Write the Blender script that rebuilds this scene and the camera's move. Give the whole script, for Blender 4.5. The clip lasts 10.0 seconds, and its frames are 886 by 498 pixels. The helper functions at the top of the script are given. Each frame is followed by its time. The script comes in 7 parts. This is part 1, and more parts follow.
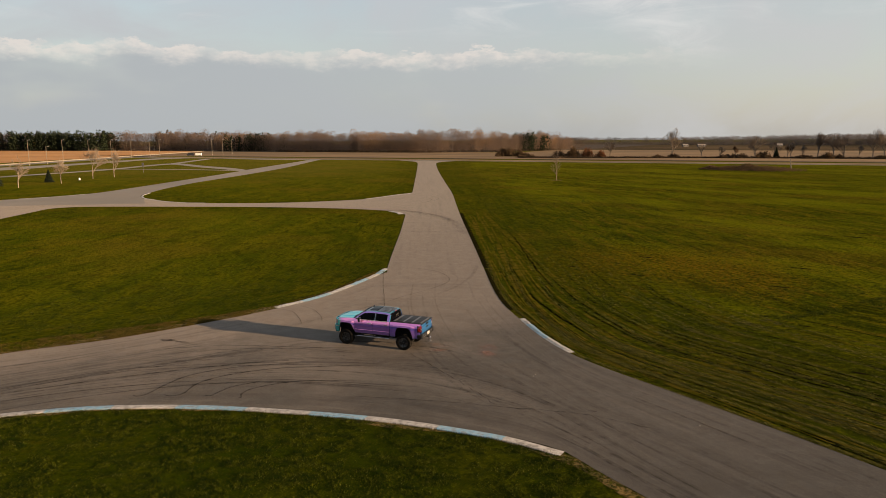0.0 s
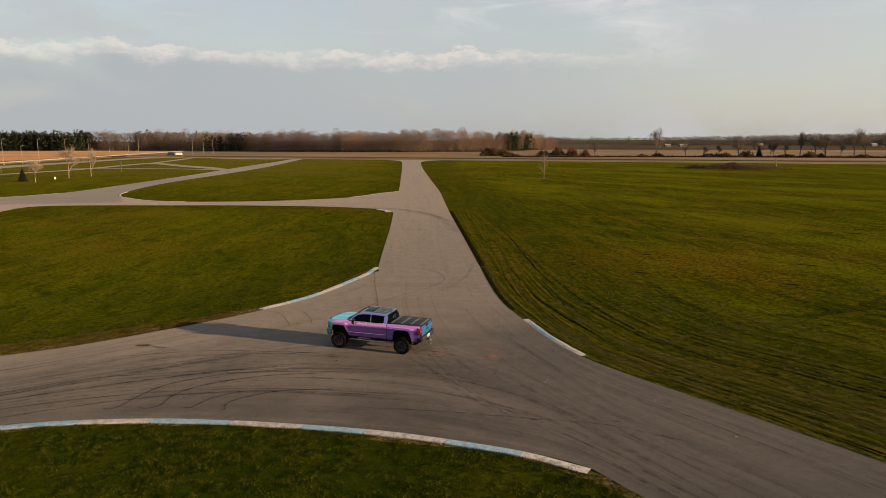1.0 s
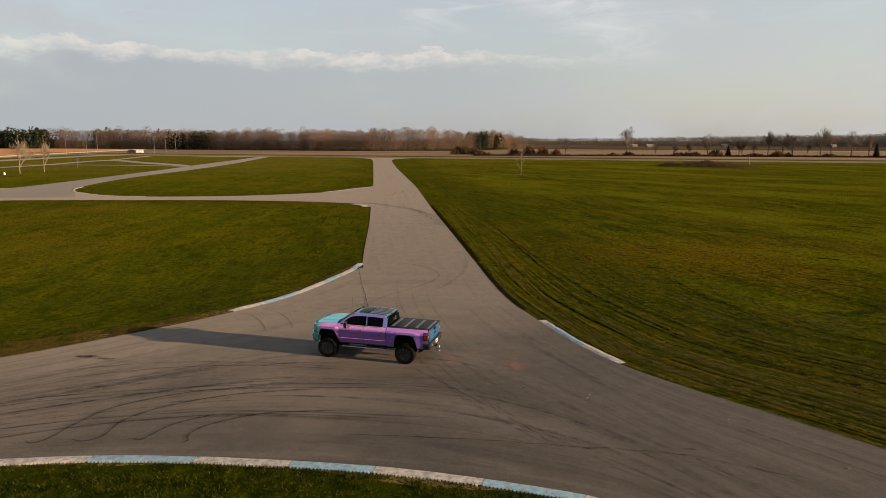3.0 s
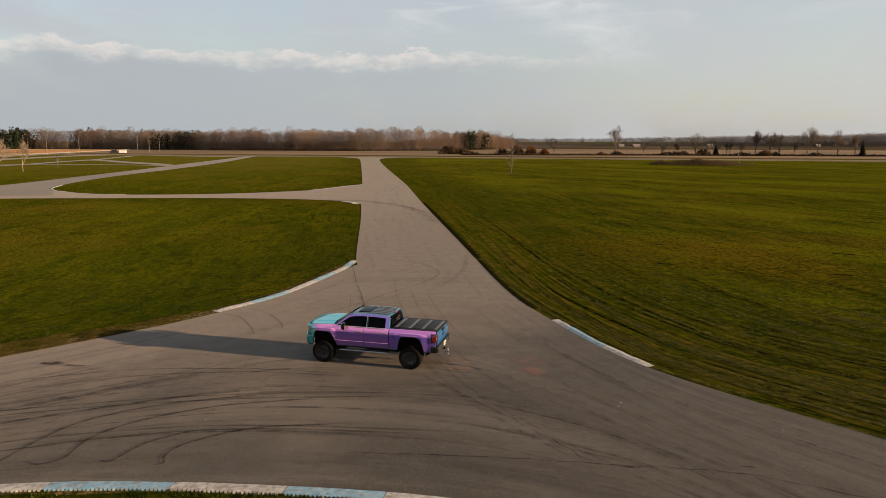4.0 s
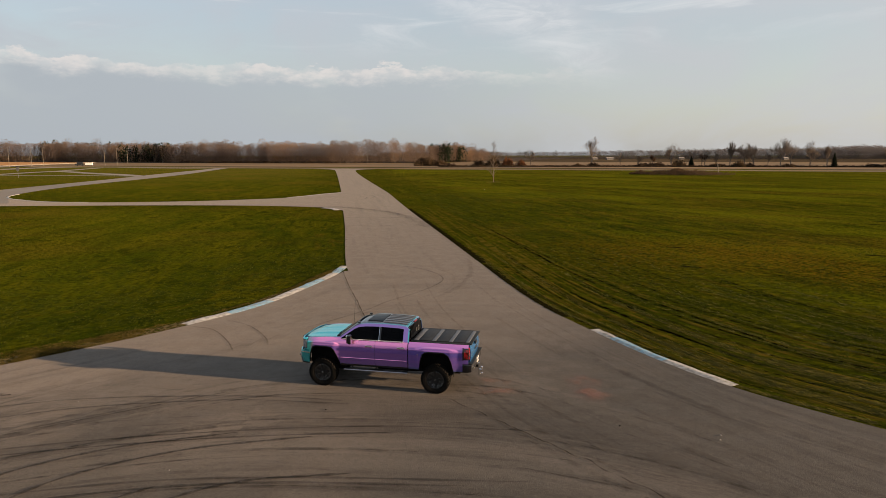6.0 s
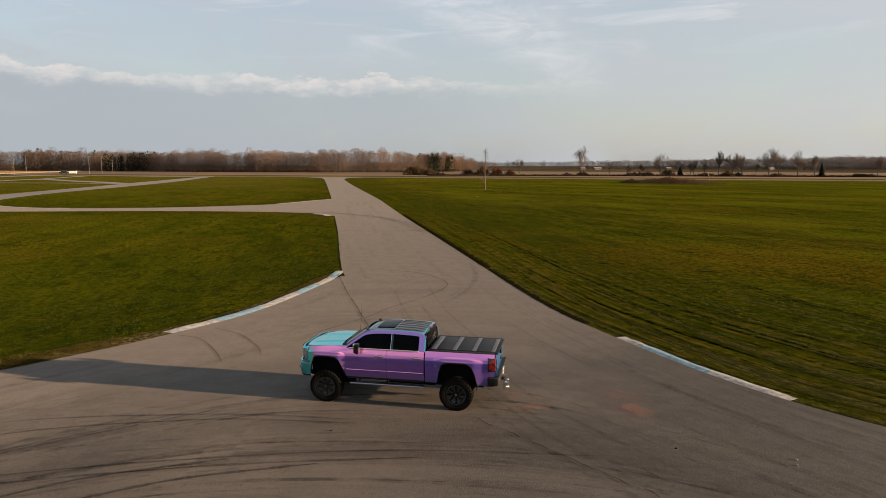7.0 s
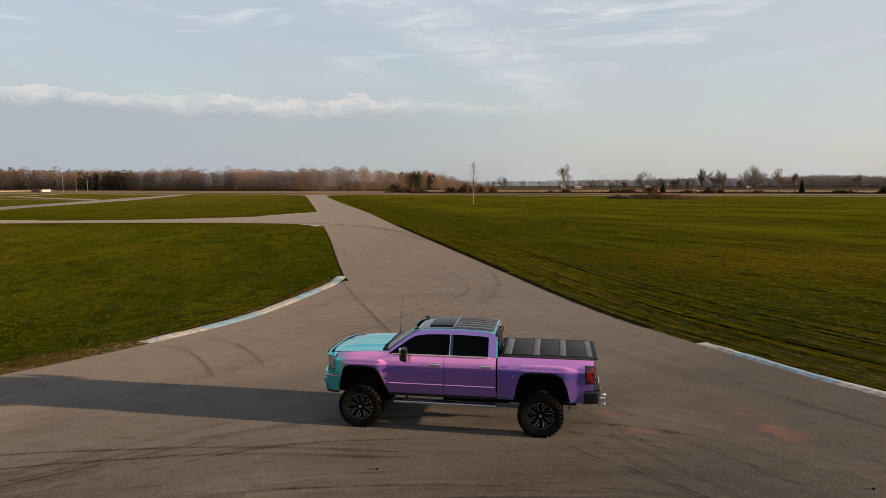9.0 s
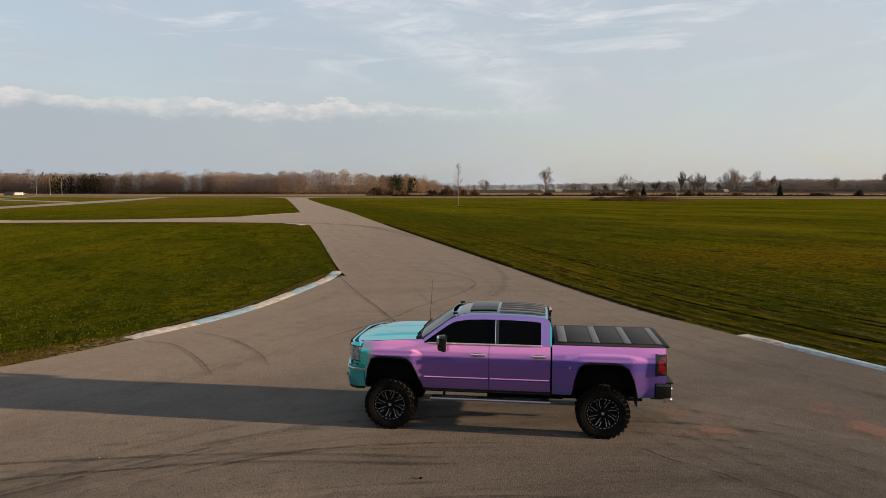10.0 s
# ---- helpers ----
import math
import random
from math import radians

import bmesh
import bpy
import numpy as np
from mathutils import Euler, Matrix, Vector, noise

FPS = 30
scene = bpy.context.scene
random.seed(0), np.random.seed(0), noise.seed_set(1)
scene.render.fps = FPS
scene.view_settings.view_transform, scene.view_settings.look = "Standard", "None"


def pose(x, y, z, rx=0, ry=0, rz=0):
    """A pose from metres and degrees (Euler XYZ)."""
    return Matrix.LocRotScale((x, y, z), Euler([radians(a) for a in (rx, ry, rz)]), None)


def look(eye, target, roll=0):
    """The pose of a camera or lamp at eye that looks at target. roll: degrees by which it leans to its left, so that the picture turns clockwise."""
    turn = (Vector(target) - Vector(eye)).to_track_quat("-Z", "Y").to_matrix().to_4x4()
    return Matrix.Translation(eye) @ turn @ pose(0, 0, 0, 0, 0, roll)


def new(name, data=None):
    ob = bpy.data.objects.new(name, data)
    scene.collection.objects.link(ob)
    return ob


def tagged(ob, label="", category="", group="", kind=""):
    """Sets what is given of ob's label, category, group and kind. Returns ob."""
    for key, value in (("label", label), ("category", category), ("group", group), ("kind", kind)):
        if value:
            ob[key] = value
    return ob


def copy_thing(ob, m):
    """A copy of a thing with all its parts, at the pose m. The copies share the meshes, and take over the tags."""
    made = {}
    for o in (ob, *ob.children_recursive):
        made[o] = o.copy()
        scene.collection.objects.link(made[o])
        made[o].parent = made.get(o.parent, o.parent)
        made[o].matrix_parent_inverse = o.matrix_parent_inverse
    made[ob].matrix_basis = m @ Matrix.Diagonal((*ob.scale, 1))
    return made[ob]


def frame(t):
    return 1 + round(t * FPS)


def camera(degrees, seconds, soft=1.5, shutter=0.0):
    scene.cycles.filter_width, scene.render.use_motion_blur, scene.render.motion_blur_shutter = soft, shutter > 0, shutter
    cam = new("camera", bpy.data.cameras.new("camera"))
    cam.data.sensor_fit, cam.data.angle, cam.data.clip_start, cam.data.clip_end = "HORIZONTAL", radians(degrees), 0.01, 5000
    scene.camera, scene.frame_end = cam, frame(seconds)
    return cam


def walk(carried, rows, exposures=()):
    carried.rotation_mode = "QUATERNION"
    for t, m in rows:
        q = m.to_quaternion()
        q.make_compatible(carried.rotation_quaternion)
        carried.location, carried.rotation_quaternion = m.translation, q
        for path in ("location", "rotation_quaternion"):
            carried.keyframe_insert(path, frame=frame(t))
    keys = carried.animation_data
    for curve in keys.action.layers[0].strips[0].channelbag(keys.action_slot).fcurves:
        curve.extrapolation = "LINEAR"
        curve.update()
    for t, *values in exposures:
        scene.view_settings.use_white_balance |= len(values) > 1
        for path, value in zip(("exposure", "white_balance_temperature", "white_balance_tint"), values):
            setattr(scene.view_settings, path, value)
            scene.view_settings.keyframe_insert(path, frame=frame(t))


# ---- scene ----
cam = camera(66.6, 10.0, soft=0.7)
PATH = [
    (0, (0.724, -1.521, 11.953), (0.701, 0.452, 11.63), -0.2),
    (0.5, (0.213, -0.141, 11.606), (0.216, 1.832, 11.283), -0.2),
    (1, (-0.263, 1.353, 11.223), (-0.236, 3.327, 10.901), -0.2),
    (1.5, (-0.755, 2.871, 10.84), (-0.704, 4.844, 10.518), -0.1),
    (2, (-1.236, 4.337, 10.47), (-1.16, 6.309, 10.149), -0.1),
    (2.5, (-1.705, 5.79, 10.108), (-1.604, 7.762, 9.787), -0.0),
    (4, (-2.789, 10.241, 8.877), (-2.627, 12.209, 8.559), 0.0),
    (4.5, (-3.171, 11.593, 8.529), (-2.989, 13.56, 8.214), 0.0),
    (5, (-3.504, 12.997, 8.113), (-3.303, 14.963, 7.808), 0.1),
    (5.5, (-3.851, 14.408, 7.692), (-3.63, 16.375, 7.4), 0.0),
    (7, (-4.77, 18.443, 6.552), (-4.493, 20.409, 6.304), 0.1),
    (7.5, (-5.085, 19.68, 6.166), (-4.79, 21.644, 5.932), 0.1),
    (8, (-5.407, 20.945, 5.786), (-5.095, 22.908, 5.567), 0.0),
    (8.5, (-5.721, 22.099, 5.401), (-5.396, 24.062, 5.197), 0.0),
    (9, (-6.067, 23.23, 4.979), (-5.73, 25.192, 4.79), 0.0),
    (9.5, (-6.466, 24.312, 4.579), (-6.111, 26.272, 4.399), -0.0),
    (10, (-6.842, 25.273, 4.23), (-6.447, 27.225, 4.053), 0.0),
]
EXPOSURE = 2.05
SKY_STRENGTH = 0.0565
# colours of the cloud layers, in the sky texture's units
VEIL_LOW, VEIL_HIGH, VEIL_SUN = (2.19, 2.23, 2.30), (2.22, 2.60, 3.08), (2.74, 2.74, 2.70)
WISP, BANK, BANK_TOP = (3.45, 3.45, 3.45), (1.82, 1.98, 2.13), (3.45, 3.18, 3.0)
walk(cam, [(t, look(eye, target, roll)) for t, eye, target, roll in PATH], exposures=[(0.0, EXPOSURE, 6750, 10), (5.0, EXPOSURE, 6500, 10), (10.0, EXPOSURE, 6330, 10)])

# ---- world and sun ----
SUN_EL, SUN_AZ = radians(9.0), math.atan2(0.939, -0.343)   # azimuth from +y towards +x
sun_way = Vector((math.sin(SUN_AZ) * math.cos(SUN_EL), math.cos(SUN_AZ) * math.cos(SUN_EL), math.sin(SUN_EL)))
sun = new("sun", bpy.data.lights.new("sun", "SUN"))
sun.data.energy, sun.data.angle, sun.data.color = 5.0, radians(0.6), (1.0, 0.71, 0.44)
sun.matrix_world = look(sun_way * 50, (0, 0, 0))


class Nodes:
    """Short calls to build a node tree."""

    def __init__(self, tree):
        self.tree = tree
        tree.nodes.clear()

    def add(self, kind, **sets):
        node = self.tree.nodes.new(kind)
        for key, value in sets.items():
            setattr(node, key, value)
        return node

    def link(self, a, b):
        if isinstance(a, (int, float, tuple)):
            b.default_value = a
        else:
            self.tree.links.new(a, b)

    def math(self, op, a, b=0.0, c=0.0):
        node = self.add("ShaderNodeMath", operation=op)
        for value, socket in zip((a, b, c), node.inputs):
            self.link(value, socket)
        return node.outputs[0]

    def noise(self, vec, scale, detail=3.0, rough=0.55, distort=0.0):
        node = self.add("ShaderNodeTexNoise")
        self.link(vec, node.inputs["Vector"])
        for key, value in (("Scale", scale), ("Detail", detail), ("Roughness", rough), ("Distortion", distort)):
            node.inputs[key].default_value = value
        return node.outputs[0]

    def scaled(self, vec, scale, turn=0.0, shift=(0, 0, 0)):
        node = self.add("ShaderNodeMapping", vector_type="POINT")
        self.link(vec, node.inputs["Vector"])
        node.inputs["Scale"].default_value = scale
        node.inputs["Rotation"].default_value = (0, 0, turn)
        node.inputs["Location"].default_value = shift
        return node.outputs[0]

    def step(self, value, low, high, to_low=0.0, to_high=1.0, kind="SMOOTHSTEP"):
        node = self.add("ShaderNodeMapRange", interpolation_type=kind)
        for v, s in zip((value, low, high, to_low, to_high), node.inputs):
            self.link(v, s)
        return node.outputs[0]

    def mix(self, fac, a, b, blend="MIX"):
        node = self.add("ShaderNodeMix", data_type="RGBA", blend_type=blend)
        self.link(fac, node.inputs[0])
        self.link(a if not isinstance(a, tuple) else (*a, 1)[:4], node.inputs[6])
        self.link(b if not isinstance(b, tuple) else (*b, 1)[:4], node.inputs[7])
        return node.outputs[2]

    def bump(self, height, strength=0.3, distance=0.02):
        node = self.add("ShaderNodeBump")
        node.inputs["Strength"].default_value, node.inputs["Distance"].default_value = strength, distance
        self.link(height, node.inputs["Height"])
        return node.outputs[0]


world = bpy.data.worlds.new("evening_sky")
scene.world = world
world.use_nodes = True
W = Nodes(world.node_tree)
coord = W.add("ShaderNodeTexCoord").outputs["Generated"]
sep = W.add("ShaderNodeSeparateXYZ")
W.link(coord, sep.inputs[0])
azim = W.math("MULTIPLY", W.math("ARCTAN2", sep.outputs[0], sep.outputs[1]), 57.2958)
elev = W.math("MULTIPLY", W.math("ARCSINE", sep.outputs[2]), 57.2958)
sky = W.add("ShaderNodeTexSky", sky_type="NISHITA", sun_disc=False, sun_elevation=SUN_EL, sun_rotation=SUN_AZ, air_density=1.0, dust_density=1.6, ozone_density=1.2)
spread = W.add("ShaderNodeCombineXYZ")
W.link(W.math("MULTIPLY", azim, 0.1), spread.inputs[0])
W.link(W.math("MULTIPLY", elev, 0.22), spread.inputs[1])
spread = spread.outputs[0]
# thin veil of high cloud over the whole sky, brighter towards the sun's side
veil_col = W.mix(W.step(elev, 0.0, 26.0), VEIL_LOW, VEIL_HIGH)
veil_col = W.mix(W.step(azim, -30.0, 60.0, 0.0, 0.55), veil_col, VEIL_SUN)
veil = W.step(W.noise(spread, 0.9, 5.0, 0.55, 0.6), 0.30, 0.72, 0.66, 0.95)
base = W.mix(veil, sky.outputs[0], veil_col)
# loose white streaks high up
streak = W.scaled(spread, (0.55, 1.5, 1.0), 0.5)
wisp = W.math("MULTIPLY", W.step(W.noise(streak, 1.3, 6.0, 0.6, 0.9), 0.50, 0.72), W.step(elev, 7.0, 12.5))
base = W.mix(W.math("MULTIPLY", wisp, 0.74), base, WISP)
# one long soft streak
slant = W.math("ADD", W.math("MULTIPLY", W.math("SUBTRACT", azim, 10.5), 0.42), W.math("MULTIPLY", W.math("SUBTRACT", elev, 12.4), 0.907))
slant = W.math("ABSOLUTE", W.math("ADD", slant, W.math("MULTIPLY", W.math("SUBTRACT", W.noise(spread, 1.6, 5.0, 0.62), 0.5), 4.0)))
lane = W.math("MULTIPLY", W.step(slant, 3.4, 0.0), W.math("MULTIPLY", W.step(azim, -8.0, 3.0), W.step(azim, 23.0, 16.0)))
torn = W.step(W.noise(W.scaled(spread, (1.0, 1.6, 1.0), 0.9), 2.0, 6.0, 0.68, 0.8), 0.36, 0.66, 0.15, 1.0)
base = W.mix(W.math("MULTIPLY", W.math("MULTIPLY", lane, torn), 0.55), base, WISP)
# low bank of cumulus with bright tops
ragged = W.math("SUBTRACT", W.noise(spread, 3.4, 6.0, 0.62), 0.5)
ragged = W.math("ADD", ragged, W.math("MULTIPLY", W.math("SUBTRACT", W.noise(spread, 0.8, 2.0), 0.5), 0.8))
edge = W.math("SUBTRACT", W.math("ADD", W.math("MULTIPLY_ADD", azim, -0.006, 7.05), W.math("MULTIPLY", ragged, 2.9)), elev)
fade_right = W.math("MULTIPLY", W.step(azim, 25.0, 2.0), W.step(W.noise(spread, 0.9, 3.0), 0.28, 0.5, 0.6, 1.0))
top = W.math("MULTIPLY", W.step(edge, -0.02, 0.22), W.step(edge, 1.7, 0.2))
body = W.math("MULTIPLY", W.step(edge, 0.0, 1.6), W.step(azim, 15.0, -33.0, 0.60, 0.92))
base = W.mix(W.math("MULTIPLY", body, fade_right), base, BANK)
base = W.mix(W.math("MULTIPLY", W.math("MULTIPLY", W.math("MULTIPLY", top, fade_right), W.step(W.noise(spread, 5.5, 4.0, 0.6), 0.36, 0.62, 0.30, 1.0)), 0.72), base, BANK_TOP)
back = W.add("ShaderNodeBackground")
W.link(base, back.inputs[0])
back.inputs[1].default_value = SKY_STRENGTH
W.link(back.outputs[0], W.add("ShaderNodeOutputWorld").inputs[0])


# ---- materials ----
def surface(name, colour, rough=0.7, metal=0.0, bump=None, spec=0.5, coat=0.0, alpha=None, coat_rough=0.05, thin=0.0):
    """A principled material; colour, rough, bump and alpha may be functions of the node builder and the place."""
    m = bpy.data.materials.new(name)
    m.use_nodes = True
    n = Nodes(m.node_tree)
    place = n.add("ShaderNodeNewGeometry").outputs["Position"]
    p = n.add("ShaderNodeBsdfPrincipled")
    col = colour(n, place) if callable(colour) else colour
    n.link((*col, 1) if isinstance(col, tuple) else col, p.inputs["Base Color"])
    n.link(rough(n, place) if callable(rough) else rough, p.inputs["Roughness"])
    p.inputs["Metallic"].default_value = metal
    p.inputs["Specular IOR Level"].default_value = spec
    p.inputs["Coat Weight"].default_value, p.inputs["Coat Roughness"].default_value = coat, coat_rough
    if bump:
        n.link(bump(n, place), p.inputs["Normal"])
    if alpha:
        n.link(alpha(n, place), p.inputs["Alpha"])
    last = p.outputs[0]
    if thin:
        leaf, both = n.add("ShaderNodeBsdfTranslucent"), n.add("ShaderNodeMixShader")
        n.link((*col, 1) if isinstance(col, tuple) else col, leaf.inputs[0])
        both.inputs[0].default_value = thin
        n.link(last, both.inputs[1])
        n.link(leaf.outputs[0], both.inputs[2])
        last = both.outputs[0]
    n.link(last, n.add("ShaderNodeOutputMaterial").inputs[0])
    return m


def mottled(a, b, scale, low=0.35, high=0.65, c=None, scale_c=0.2):
    """Two colours in blotches, a third one over them at a wider scale."""
    def build(n, place):
        col = n.mix(n.step(n.noise(place, scale, 4.0), low, high), a, b)
        if c:
            col = n.mix(n.step(n.noise(place, scale_c, 3.0), 0.42, 0.68), col, c)
        return col
    return build


def grain(scale, strength=0.3, distance=0.01):
    return lambda n, place: n.bump(n.noise(place, scale, 4.0, 0.7), strength, distance)


def mown_rows(n):
    """Streaks that run along the edges of the track, from the ground's own row and run coordinates."""
    row, run_along = n.add("ShaderNodeAttribute", attribute_name="row").outputs["Fac"], n.add("ShaderNodeAttribute", attribute_name="run").outputs["Fac"]
    both = n.add("ShaderNodeCombineXYZ")
    n.link(n.math("MULTIPLY", row, 1.0), both.inputs[0])
    n.link(n.math("MULTIPLY", run_along, 0.11), both.inputs[1])
    lines = n.noise(both.outputs[0], 1.9, 6.0, 0.75, 0.2)
    swaths = n.noise(both.outputs[0], 0.62, 4.0, 0.7, 0.3)
    mown = n.add("ShaderNodeAttribute", attribute_name="mown").outputs["Fac"]
    return n.math("ADD", 0.5, n.math("MULTIPLY", n.math("SUBTRACT", n.math("ADD", lines, swaths), 1.0), n.math("MULTIPLY", mown, 0.72)))


def grass_colour(n, place):
    """Autumn turf: green with olive and straw patches, streaked along the mowing; shade between rows and tufts is
    painted in.
    """
    wide = n.noise(place, 0.035, 4.0, 0.6)
    mid = n.noise(n.scaled(place, (1.0, 0.3, 1.0), 0.35), 0.30, 5.0, 0.65, 0.5)
    fine = n.noise(place, 3.2, 5.0, 0.7)
    where = n.add("ShaderNodeSeparateXYZ")
    n.link(place, where.inputs[0])
    outfield = n.step(where.outputs[0], -3.0, 6.0)
    slant = n.scaled(place, (1.0, 1.0, 1.0), 0.98)
    lush = n.add("ShaderNodeAttribute", attribute_name="lush").outputs["Fac"]
    tiny = n.noise(place, 15.0, 4.0, 0.8)
    rows = mown_rows(n)
    col = n.mix(n.step(mid, 0.34, 0.70), GRASS_A, GRASS_B)
    col = n.mix(n.step(rows, 0.52, 0.64, 0.0, 0.8), col, GRASS_DRY)
    # dark lines: the shade between mown rows, put into the colour
    col = n.mix(n.step(rows, 0.50, 0.38, 0.0, 0.92), col, GRASS_DARK)
    lumps = n.noise(n.scaled(place, (1.0, 0.45, 1.0), 0.35), 0.9, 5.0, 0.7)
    lumps = n.math("ADD", n.math("MULTIPLY", lumps, n.math("SUBTRACT", 1.0, outfield)), n.math("MULTIPLY", n.noise(n.scaled(slant, (0.28, 1.0, 1.0)), 0.75, 6.0, 0.75, 0.3), outfield))
    col = n.mix(n.step(lumps, 0.51, 0.37, 0.0, 0.8), col, GRASS_DARK)
    col = n.mix(n.step(wide, 0.47, 0.66, 0.0, 0.5), col, GRASS_DRY)
    fresh = n.step(n.noise(n.scaled(slant, (0.45, 1.3, 1.0)), 0.05, 5.0, 0.65), 0.42, 0.64, 0.0, 0.7)
    fresh = n.math("MULTIPLY", fresh, n.step(where.outputs[0], -3.0, 14.0, 0.25, 1.0))
    col = n.mix(n.math("MULTIPLY", fresh, n.step(n.math("SUBTRACT", 1.0, lush), 0.6, 1.0)), col, (0.085, 0.092, 0.0025))
    # one broad dry brown patch on the outfield
    spot = n.add("ShaderNodeVectorMath", operation="LENGTH")
    n.link(n.scaled(place, (1 / 17, 1 / 13, 0.0), 0.0, (-22 / 17, -63 / 13, 0)), spot.inputs[0])
    worn = n.math("ADD", spot.outputs["Value"], n.math("MULTIPLY", n.math("SUBTRACT", n.noise(n.scaled(place, (1.0, 0.35, 1.0), 0.35), 0.14, 5.0, 0.7), 0.5), 2.2))
    col = n.mix(n.math("MULTIPLY", n.step(worn, 1.25, 0.15, 0.0, 0.8), n.step(fine, 0.62, 0.40)), col, (0.095, 0.050, 0.004))
    thin = n.math("MULTIPLY", n.step(where.outputs[1], 150.0, 290.0), n.step(where.outputs[0], 20.0, -70.0, 0.15, 0.75))
    col = n.mix(n.math("MULTIPLY", thin, n.step(wide, 0.3, 0.6, 0.5, 1.0)), col, (0.066, 0.056, 0.010))
    col = n.mix(n.math("MULTIPLY", lush, n.step(mid, 0.30, 0.70, 0.92, 0.6)), col, GRASS_LUSH)
    col = n.mix(n.step(fine, 0.40, 0.68, 0.0, 0.85), col, GRASS_DARK)
    # near-black tones from here on also paint the shade between tufts
    tufts = n.noise(place, 1.7, 5.0, 0.75, 0.6)
    col = n.mix(n.math("MULTIPLY", outfield, n.step(tufts, 0.49, 0.36, 0.0, 0.6)), col, (0.0045, 0.007, 0.0005))
    col = n.mix(n.math("MULTIPLY", outfield, n.step(tufts, 0.52, 0.66, 0.0, 0.55)), col, (0.060, 0.062, 0.003))
    gaps = n.noise(n.scaled(slant, (0.16, 1.0, 1.0)), 1.1, 5.0, 0.75, 0.4)
    col = n.mix(n.math("MULTIPLY", outfield, n.step(gaps, 0.42, 0.32, 0.0, 0.75)), col, (0.0035, 0.005, 0.0004))
    col = n.mix(n.step(tiny, 0.56, 0.78, 0.0, 0.9), col, GRASS_STRAW)
    return n.mix(n.step(tiny, 0.50, 0.30, 0.0, 0.85), col, (0.005, 0.008, 0.001))


GRASS_LUSH = (0.010, 0.017, 0.0007)
GRASS_A, GRASS_B = (0.022, 0.031, 0.0010), (0.056, 0.052, 0.0018)
GRASS_DRY, GRASS_DARK, GRASS_STRAW = (0.074, 0.046, 0.005), (0.006, 0.010, 0.0005), (0.125, 0.100, 0.022)


def turf_bump(n, place):
    h = n.math("ADD", n.math("MULTIPLY", n.noise(place, 2.2, 4.0, 0.6), 1.0), n.math("MULTIPLY", n.noise(place, 16.0, 3.0, 0.75), 0.55))
    h = n.math("ADD", h, n.math("MULTIPLY", n.math("SUBTRACT", mown_rows(n), 0.5), 1.6))
    return n.bump(h, 1.0, 0.13)


turf = surface("turf", grass_colour, 1.0, bump=turf_bump, spec=0.0)
sheen = turf.node_tree.nodes["Principled BSDF"]
sheen.inputs["Diffuse Roughness"].default_value = 0.1
sheen.inputs["Sheen Weight"].default_value, sheen.inputs["Sheen Roughness"].default_value = 0.03, 0.5
sheen.inputs["Sheen Tint"].default_value = (0.30, 0.27, 0.03, 1)


def blade_colour(dark, light, tip, share):
    """Blades in two greens by patch, with a share of bleached ones among them."""
    def build(n, p):
        each = n.add("ShaderNodeNewGeometry").outputs["Random Per Island"]
        col = n.mix(n.step(n.noise(p, 1.9, 5.0, 0.75), 0.38, 0.62), dark, light)
        col = n.mix(n.step(each, 0.0, 0.6, 0.8, 0.0), col, (0.004, 0.007, 0.0004))
        return n.mix(n.step(each, 1.0 - share, 1.0 - share * 0.6), col, tip)
    return build


blade = surface("grass_blades", blade_colour((0.009, 0.017, 0.0006), (0.050, 0.056, 0.0030), (0.095, 0.092, 0.020), 0.05), 0.9, spec=0.06, thin=0.35)
thatch = surface("dead_grass", mottled((0.095, 0.062, 0.017), (0.045, 0.036, 0.007), 2.5, c=(0.060, 0.042, 0.012), scale_c=0.6), 0.95, bump=grain(14, 0.7, 0.05), spec=0.1,
                 alpha=lambda n, p: n.step(n.noise(p, 4.5, 5.0, 0.8), 0.40, 0.54))


